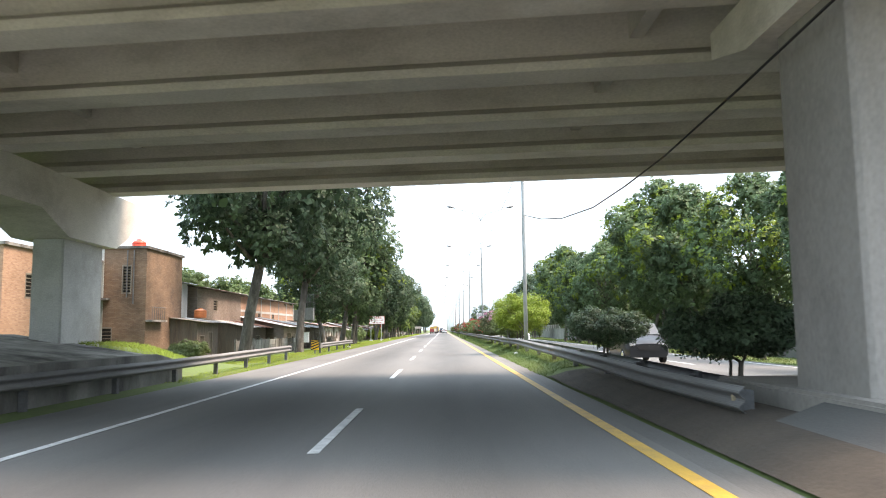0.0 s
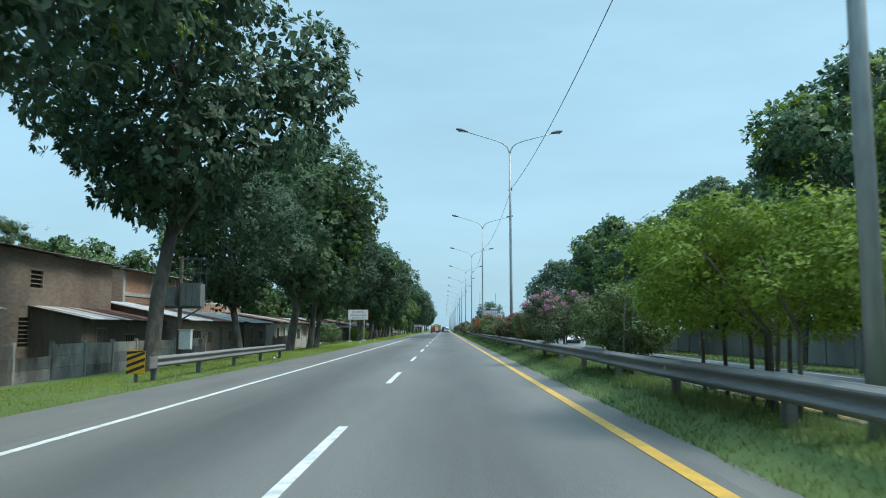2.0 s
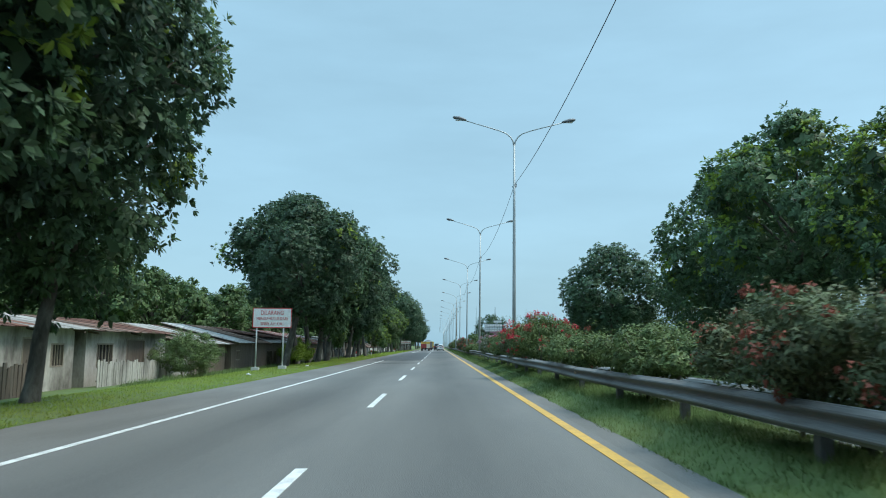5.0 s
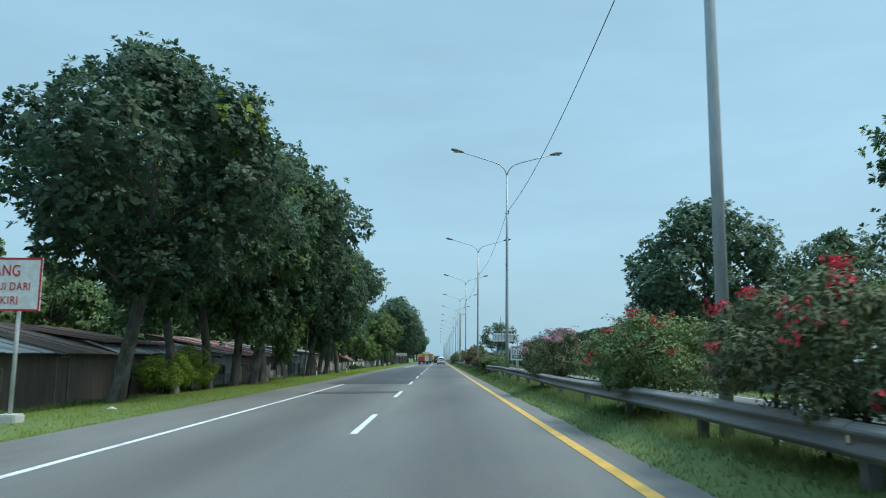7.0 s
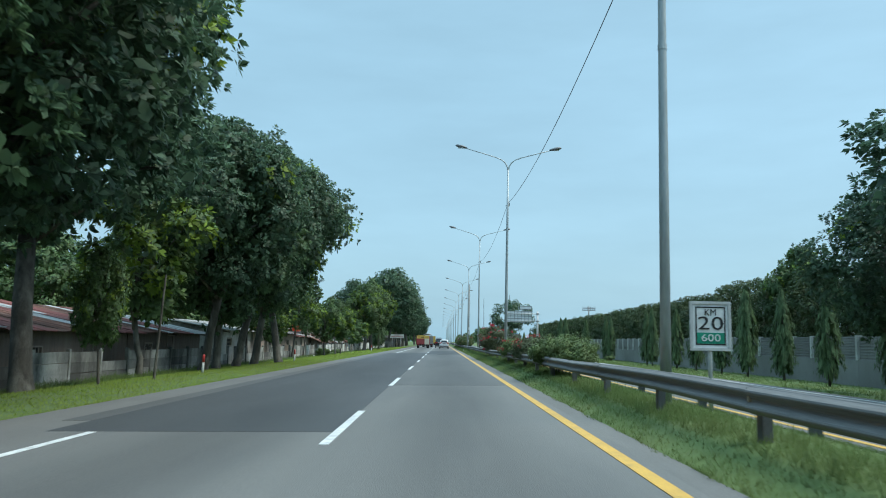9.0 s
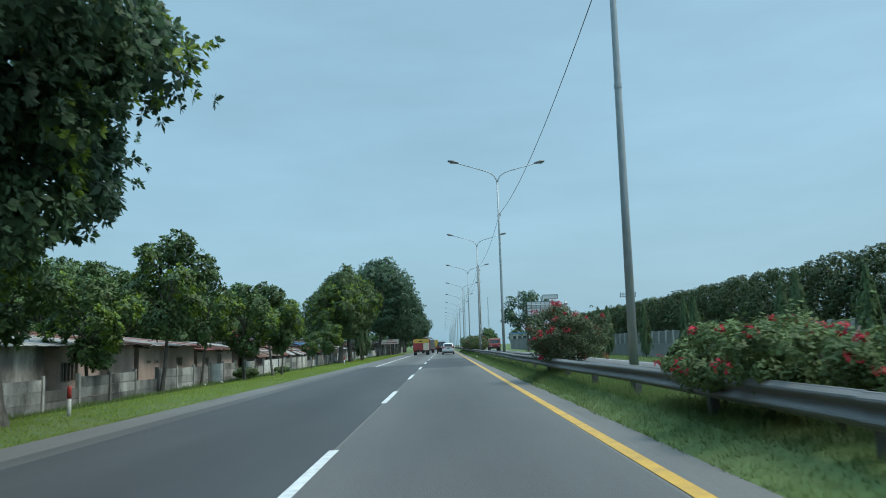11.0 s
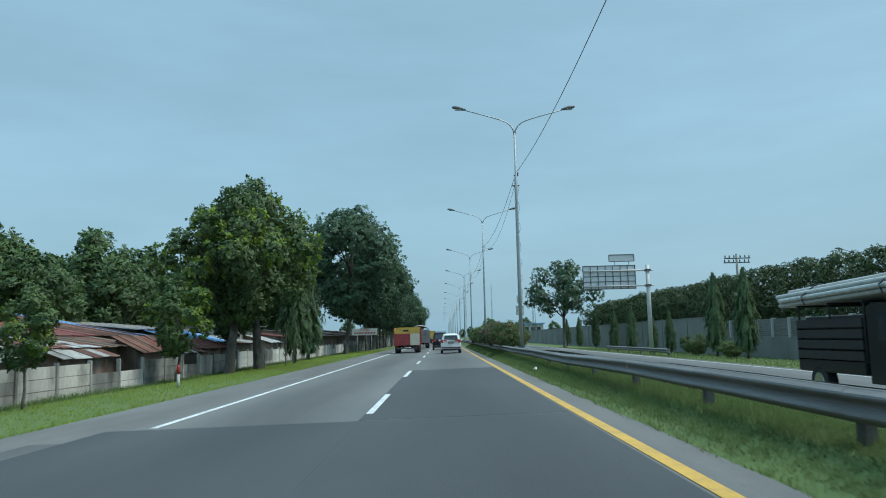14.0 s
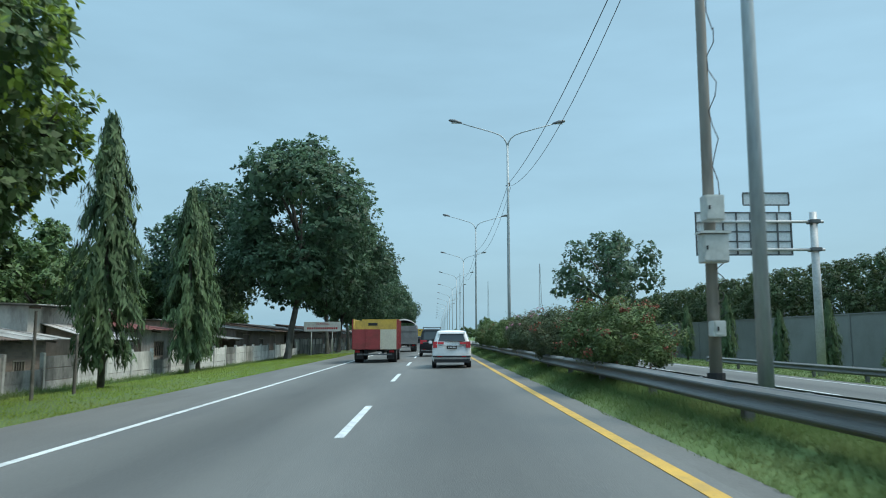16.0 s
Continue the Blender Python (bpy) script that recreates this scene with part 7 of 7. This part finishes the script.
def board_sign(label, x0, x1, z0, z1, y, posts, border, lines, footing=True):
    g = thing("warning_sign", label, "sign", (x0 + x1) / 2, y, 0)
    cx = (x0 + x1) / 2
    w = (x1 - x0) / 2
    part("board", boxm(-w, w, -0.015, 0.015, z0, z1, bevel=0.004), SIGN_W, g)
    if border:
        for a, b, c, d, nm in ((-w, w, z1 - 0.045, z1, 0), (-w, w, z0, z0 + 0.045, 0), (-w, -w + 0.045, z0 + 0.045, z1 - 0.045, 0), (w - 0.045, w, z0 + 0.045, z1 - 0.045, 0)):
            part("border", boxm(a, b, -0.021, -0.0155, c, d), SIGN_R, g, "red border strip")
    for px_ in posts:
        gzz = gz(px_, y)
        part("post", tubem([(px_ - cx, 0.06, gzz - 0.1), (px_ - cx, 0.06, z1 - 0.08)], [0.045, 0.045], 10), POSTW, g, smooth=True)
        if footing:
            part("footing", boxm(px_ - cx - 0.22, px_ - cx + 0.22, -0.16, 0.28, gzz - 0.3, gzz + 0.2, bevel=0.03), M["concrete_pale"], g, "small concrete footing")
    for word, size, z, width in lines:
        lettering(word, size, SIGN_R, g, 0, z, -0.02, width)
    return g


board_sign("white board with red letters on two posts", -11.05, -8.72, 2.27, 3.46, 115.6, (-10.8, -9.2), True,
           (("DILARANG", 0.36, 3.16, 1.35), ("MENDAHULUI DARI", 0.25, 2.81, 1.85), ("SEBELAH KIRI", 0.25, 2.5, 1.35)))
sb = board_sign("wide white board with red letters beside the fence", -11.34, -8.19, 1.83, 2.64, 298.0, (-10.7, -8.9), False, (("DILARANG", 0.26, 2.46, 1.1),), footing=False)
for k in range(14):
    part("letter_bar", boxm(-1.3 + k * 0.19, -1.3 + k * 0.19 + 0.13, -0.02, -0.0155, 2.0, 2.17), SIGN_R, sb)

# distance marker
km = thing("distance_marker", "small framed distance marker sign on the median", "sign", 4.4, 140.9, 0)
part("board", boxm(-0.3, 0.3, -0.012, 0.012, 1.27, 2.0), SIGN_W, km)
for a, b, c, d in ((-0.33, 0.33, 1.98, 2.03), (-0.33, 0.33, 1.24, 1.29), (-0.33, -0.28, 1.29, 1.98), (0.28, 0.33, 1.29, 1.98)):
    part("frame", boxm(a, b, -0.03, 0.02, c, d, bevel=0.006), POSTW, km)
for a, b, c, d in ((-0.24, 0.24, 1.925, 1.945), (-0.24, 0.24, 1.335, 1.355), (-0.24, -0.22, 1.355, 1.925), (0.22, 0.24, 1.355, 1.925)):
    part("inner_border", boxm(a, b, -0.018, -0.0125, c, d), SIGN_B, km)
part("lower_panel", boxm(-0.219, 0.219, -0.018, -0.0125, 1.356, 1.53), SIGN_G, km, "green lower panel")
lettering("KM", 0.15, SIGN_B, km, 0, 1.85, -0.017, 0.18)
lettering("20", 0.3, SIGN_B, km, 0, 1.67, -0.017, 0.4)
lettering("600", 0.16, SIGN_W, km, 0, 1.443, -0.022, 0.3)
part("post", tubem([(0, 0.04, 0.2), (0, 0.04, 1.95)], [0.035, 0.035], 10), POSTW, km, smooth=True)

# small plate on the far median rail
pt = thing("rail_plate", "small grey marker plate on the guard rail", "sign", 4.4, 47.8, 0.9)
part("plate", boxm(-0.32, 0.32, -0.01, 0.01, 0, 0.26), SIGN_W, pt)
part("plate_panel", boxm(0.02, 0.28, -0.014, -0.0105, 0.04, 0.2), SIGN_G, pt)
for k in range(3):
    part("mark_bar", boxm(-0.27 + 0.09 * k, -0.21 + 0.09 * k, -0.014, -0.0105, 0.05, 0.19), SIGN_B, pt)
part("bracket", boxm(-0.03, 0.03, 0.0105, 0.03, -0.65, 0.2), M["steel_dark"], pt)

# striped end marker on the rail
hz = thing("hazard_marker", "yellow and black striped marker at a rail end", "sign", -8.1, 48.82, 0)
part("plate", boxm(-0.24, 0.24, -0.012, 0.012, 0.12, 0.72, bevel=0.004), SIGN_Y, hz)
for k in range(4):
    b = bmesh.new()
    z = 0.12 + 0.17 * k
    lo, hi = max(z, 0.12), min(z + 0.26, 0.72)
    prism(b, [(-0.24, z - 0.02), (0.24, min(z + 0.16, 0.7)), (0.24, min(z + 0.24, 0.72)), (-0.24, z + 0.06)], 1, -0.016, -0.0125)
    part("stripe", b, SIGN_B, hz)
part("post", boxm(-0.04, 0.04, 0.0125, 0.09, -0.3, 0.5), M["steel_dark"], hz)


def delineator(x, y, s=1.0, lean=0.0):
    g = thing("delineator_post", "small white verge post with a red top", "marker post", x, y, gz(x, y), group="verge marker posts")
    g.matrix_basis = pose(x, y, gz(x, y), lean, lean)
    part("post", tubem([(0, 0, -0.1), (0, 0, 0.45 * s)], [0.055, 0.05], 10), M["concrete_pale"], g, smooth=True)
    part("top", tubem([(0, 0, 0.45 * s + 0.002), (0, 0, 0.72 * s), (0, 0, 0.76 * s)], [0.056, 0.052, 0.03], 10), mat("red_post_paint", (0.45, 0.04, 0.035), (0.36, 0.04, 0.035), rough=0.6, bump=0), g, "red painted top", smooth=True)


for x, y, l in ((-9.6, 160.0, 3), (-9.0, 228.6, 0), (-9.4, 178.5, 0)):
    delineator(x, y, 1.0, l)
for x, y, h, label, lean in ((-9.7, 155.0, 3.6, "thin leaning timber pole on the verge", 3), (-10.0, 251.2, 2.2, "slim dark stake on the verge", 0), (-9.9, 253.2, 1.6, "short wooden stake on the verge", 1)):
    tg = tagged(part("stake", tubem([(0, 0, -0.2), (0.0, 0, h)], [0.05, 0.035], 7), BARK), label, "pole")
    tg.matrix_basis = pose(x, y, gz(x, y), 0, lean)

# equipment pole with cabinets, beside a lamp
ep = thing("equipment_pole", "weathered pole with three grey metal boxes", "utility pole", 4.21, 243.9, 0.2)
part("pole", tubem([(0, 0, 0), (0, 0, 5), (0, 0, 9.7)], [0.1, 0.085, 0.07], 10), mat("weathered_pole", (0.3, 0.28, 0.25), (0.2, 0.19, 0.17), rough=0.9, scale=2, fine=12, bump=0.3, stretch=(1, 1, 0.2)), ep, smooth=True)
BOXM = mat("cabinet_grey", (0.56, 0.57, 0.54), (0.48, 0.49, 0.47), rough=0.5, scale=2, fine=10, bump=0.03)
for x0, x1, z0, z1 in ((-0.18, 0.12, 2.86, 3.26), (-0.24, 0.16, 2.22, 2.66), (-0.13, 0.06, 1.1, 1.34)):
    bx = part("cabinet", boxm(x0, x1, -0.34, -0.11, z0, z1, bevel=0.012), BOXM, ep, "pale grey metal cabinet")
    part("cabinet_door", boxm(x0 + 0.03, x1 - 0.03, -0.352, -0.341, z0 + 0.03, z1 - 0.03), BOXM, bx)
    part("latch", boxm(x0 + 0.05, x0 + 0.075, -0.365, -0.353, (z0 + z1) / 2 - 0.03, (z0 + z1) / 2 + 0.03), SIGN_B, bx)
part("hood", boxm(-0.27, 0.19, -0.38, -0.09, 2.663, 2.7), BOXM, ep)
for k, (a, b) in enumerate(((1.4, 2.25), (3.3, 6.0), (6.0, 9.5))):
    pts = []
    for i in range(13):
        z = a + (b - a) * i / 12
        pts.append((0.1 + 0.07 * math.sin(i * 1.7 + k), -0.1 + 0.05 * math.cos(i * 1.3), z))
    part("loose_wire", tubem(pts, [0.008] * 13, 5), M["cable"], ep)
part("top_bracket", boxm(-0.2, 0.2, -0.03, 0.03, 9.3, 9.36), M["steel_dark"], ep)
part("collar", tubem([(0, 0, 0), (0, 0, 0.55)], [0.15, 0.14], 10), SIGN_B, ep)

# sign gantry, seen from behind
GREYM = mat("sign_back_aluminium", (0.66, 0.68, 0.69), (0.58, 0.6, 0.61), rough=0.5, metal=0.15, scale=2, fine=12, bump=0.05)
ga = thing("sign_gantry", "large road sign on a cantilever gantry, seen from behind", "sign gantry", 17.45, 266.8, -0.5)
part("mast", tubem([(0, 0, 0), (0, 0, 4), (0, 0, 7.5)], [0.2, 0.18, 0.16], 14), POSTW, ga, smooth=True)
for z in (5.75, 7.05):
    part("arm", tubem([(0.45, 0, z), (-5.4, 0, z)], [0.07, 0.06], 10), POSTW, ga, smooth=True)
    part("clamp", boxm(-0.24, 0.24, -0.24, 0.24, z - 0.09, z + 0.09, bevel=0.02), M["steel_dark"], ga)
brd = part("board", boxm(-5.45, -1.02, 0.1, 0.13, 5.5, 7.52), GREYM, ga, "grey back of a large sign board")
for i in range(8):
    x = -5.45 + 4.43 * i / 7
    part("rib", boxm(x - 0.03, x + 0.03, 0.04, 0.099, 5.5, 7.52), M["steel_dark"], brd)
for z in (5.52, 6.15, 6.6, 7.5):
    part("rib", boxm(-5.48, -0.99, 0.075, 0.098, z - 0.03, z + 0.03), M["steel_dark"], brd)
b2 = part("upper_board", boxm(-3.2, -1.05, 0.1, 0.13, 7.85, 8.42), GREYM, ga, "small upper sign board")
for a, b, c, d in ((-3.2, -1.05, 8.39, 8.45), (-3.2, -1.05, 7.82, 7.88), (-3.23, -3.17, 7.88, 8.39), (-1.08, -1.02, 7.88, 8.39)):
    part("frame", boxm(a, b, 0.06, 0.099, c, d), M["steel_dark"], b2)
for x in (-2.7, -1.5):
    part("upright", boxm(x - 0.03, x + 0.03, 0.14, 0.19, 5.6, 8.3), POSTW, ga)

# power pole with cross-arms behind the hedge
pp = thing("power_pole", "concrete power pole with cross-arms and insulators", "utility pole", 28.4, 275.3, -0.6)
part("pole", tubem([(0, 0, 0), (0, 0, 9.2)], [0.16, 0.1], 8), M["concrete_dirty"], pp, smooth=True)
for z, w in ((8.35, 1.25), (8.75, 1.25)):
    part("cross_arm", boxm(-w, w, -0.05 - (z - 8.3) * 0.4, 0.05 - (z - 8.3) * 0.4, z - 0.05, z + 0.05), M["steel_dark"], pp)
    for x in (-1.15, -0.75, -0.3, 0.3, 0.75, 1.15):
        part("insulator", tubem([(x, -(z - 8.3) * 0.4, z + 0.05), (x, -(z - 8.3) * 0.4, z + 0.14), (x, -(z - 8.3) * 0.4, z + 0.3)], [0.03, 0.075, 0.04], 8), M["steel_dark"], pp)
# far lamp beyond the hedge
for x, y in ((33.0, 262.0), (34.0, 225.0)):
    fl = thing("curved_lamp", "single-arm lamp post behind the hedge", "street lamp", x, y, -0.6)
    part("pole", tubem([(0, 0, 0), (0, 0, 6.2), (-0.15, 0, 7.2), (-0.7, 0, 7.8), (-1.5, 0, 8.05)], [0.08, 0.06, 0.05, 0.045, 0.04], 8), M["pole"], fl, smooth=True)
    part("lamp_head", tubem([(-1.4, 0, 8.03), (-1.7, 0, 8.1), (-2.0, 0, 8.1)], [0.05, 0.1, 0.04], 8), M["lamp"], fl)
# distant masts and building
for x, y, h in ((27, 617, 30), (13.5, 640, 36), (26, 420, 20)):
    ms = thing("lattice_mast", "thin distant lattice radio mast", "mast", x, y, -0.7)
    for dx, dy in ((-0.6, -0.6), (0.6, -0.6), (0, 0.7)):
        part("leg", tubem([(dx, dy, 0), (dx * 0.15, dy * 0.15, h)], [0.06, 0.03], 5), M["steel_dark"], ms)
    for k in range(int(h / 1.6)):
        s = 1 - 0.85 * k * 1.6 / h
        part("brace", tubem([(-0.6 * s, -0.6 * s, k * 1.6), (0.6 * s, -0.6 * s, k * 1.6 + 1.2), (0, 0.7 * s, k * 1.6 + 1.6)], [0.03] * 3, 4), M["steel_dark"], ms)
bd = thing("far_building", "small pale building with a blue-edged flat roof", "building", 27, 430, -0.7)
part("wall", boxm(-3, 3, 0, 6, 0, 5.2), W_["plaster"], bd)
part("roof", boxm(-3.4, 3.4, -0.4, 6.4, 5.203, 5.6), R_["blue"], bd)
for k in range(3):
    part("window", boxm(-2.5 + k * 1.8, -1.4 + k * 1.8, -0.05, 0.1, 3.2, 4.4), GLASS, bd)

# switch box and cabinet on a pole among the trees
sw = thing("switch_pole", "dark pole carrying a grey box and a white cabinet", "utility pole", -11.1, 60.6, gz(-11.1, 60.6))
part("pole", tubem([(0, 0, -0.3), (0, 0, 4.6)], [0.1, 0.08], 9), W_["wood"], sw, smooth=True)
bx = part("large_cabinet", boxm(0.12, 0.92, -0.35, 0.35, 2.5, 3.45, bevel=0.02), W_["zincwall"], sw, "large grey sheet-metal box")
part("bracket", boxm(-0.6, 0.95, -0.2, 0.2, 2.41, 2.498), M["steel_dark"], sw)
part("strut", tubem([(0.08, 0, 1.95), (0.85, 0, 2.4)], [0.035, 0.035], 6), M["steel_dark"], sw)
part("second_cabinet", boxm(-0.62, -0.12, -0.3, 0.3, 2.5, 3.3, bevel=0.02), W_["zincwall"], sw, "grey sheet-metal box")
for px_ in (0.1, 0.36, 0.62, 0.95):
    for py_ in (-0.38, 0.38):
        part("cage_rod", tubem([(px_, py_, 2.5), (px_, py_, 4.5)], [0.012, 0.012], 5), M["steel_dark"], sw)
for pz_ in (3.9, 4.48):
    part("cage_hoop", tubem([(0.1, -0.38, pz_), (0.95, -0.38, pz_), (0.95, 0.38, pz_), (0.1, 0.38, pz_), (0.1, -0.38, pz_)], [0.014] * 5, 5), M["steel_dark"], sw)
wb = part("white_cabinet", boxm(0.1, 0.58, -0.3, 0.0, 0.72, 1.5, bevel=0.015), SIGN_W, sw, "white metal meter cabinet")
part("cabinet_roof", boxm(0.07, 0.61, -0.34, 0.02, 1.503, 1.54), SIGN_W, wb)

# scraps of litter on the verges
for k, (x, y) in enumerate(((-7.6, 63), (-8.1, 66.2), (-8.3, 104), (3.0, 228.0), (-8.2, 118.5), (-11.9, 197.5), (-11.6, 199.4), (3.2, 33.0))):
    b = bmesh.new()
    rr = random.Random(k)
    tube(b, [(-0.1, 0, 0.02), (0, rr.uniform(-0.05, 0.05), 0.06), (0.12, 0.02, 0.03)], [0.02, 0.045, 0.015], 6)
    li = tagged(part("litter", b, SIGN_W), "crumpled scrap of white plastic litter", "litter")
    li.matrix_basis = pose(x, y, gz(x, y) + 0.06, 0, 0, rr.uniform(0, 180))
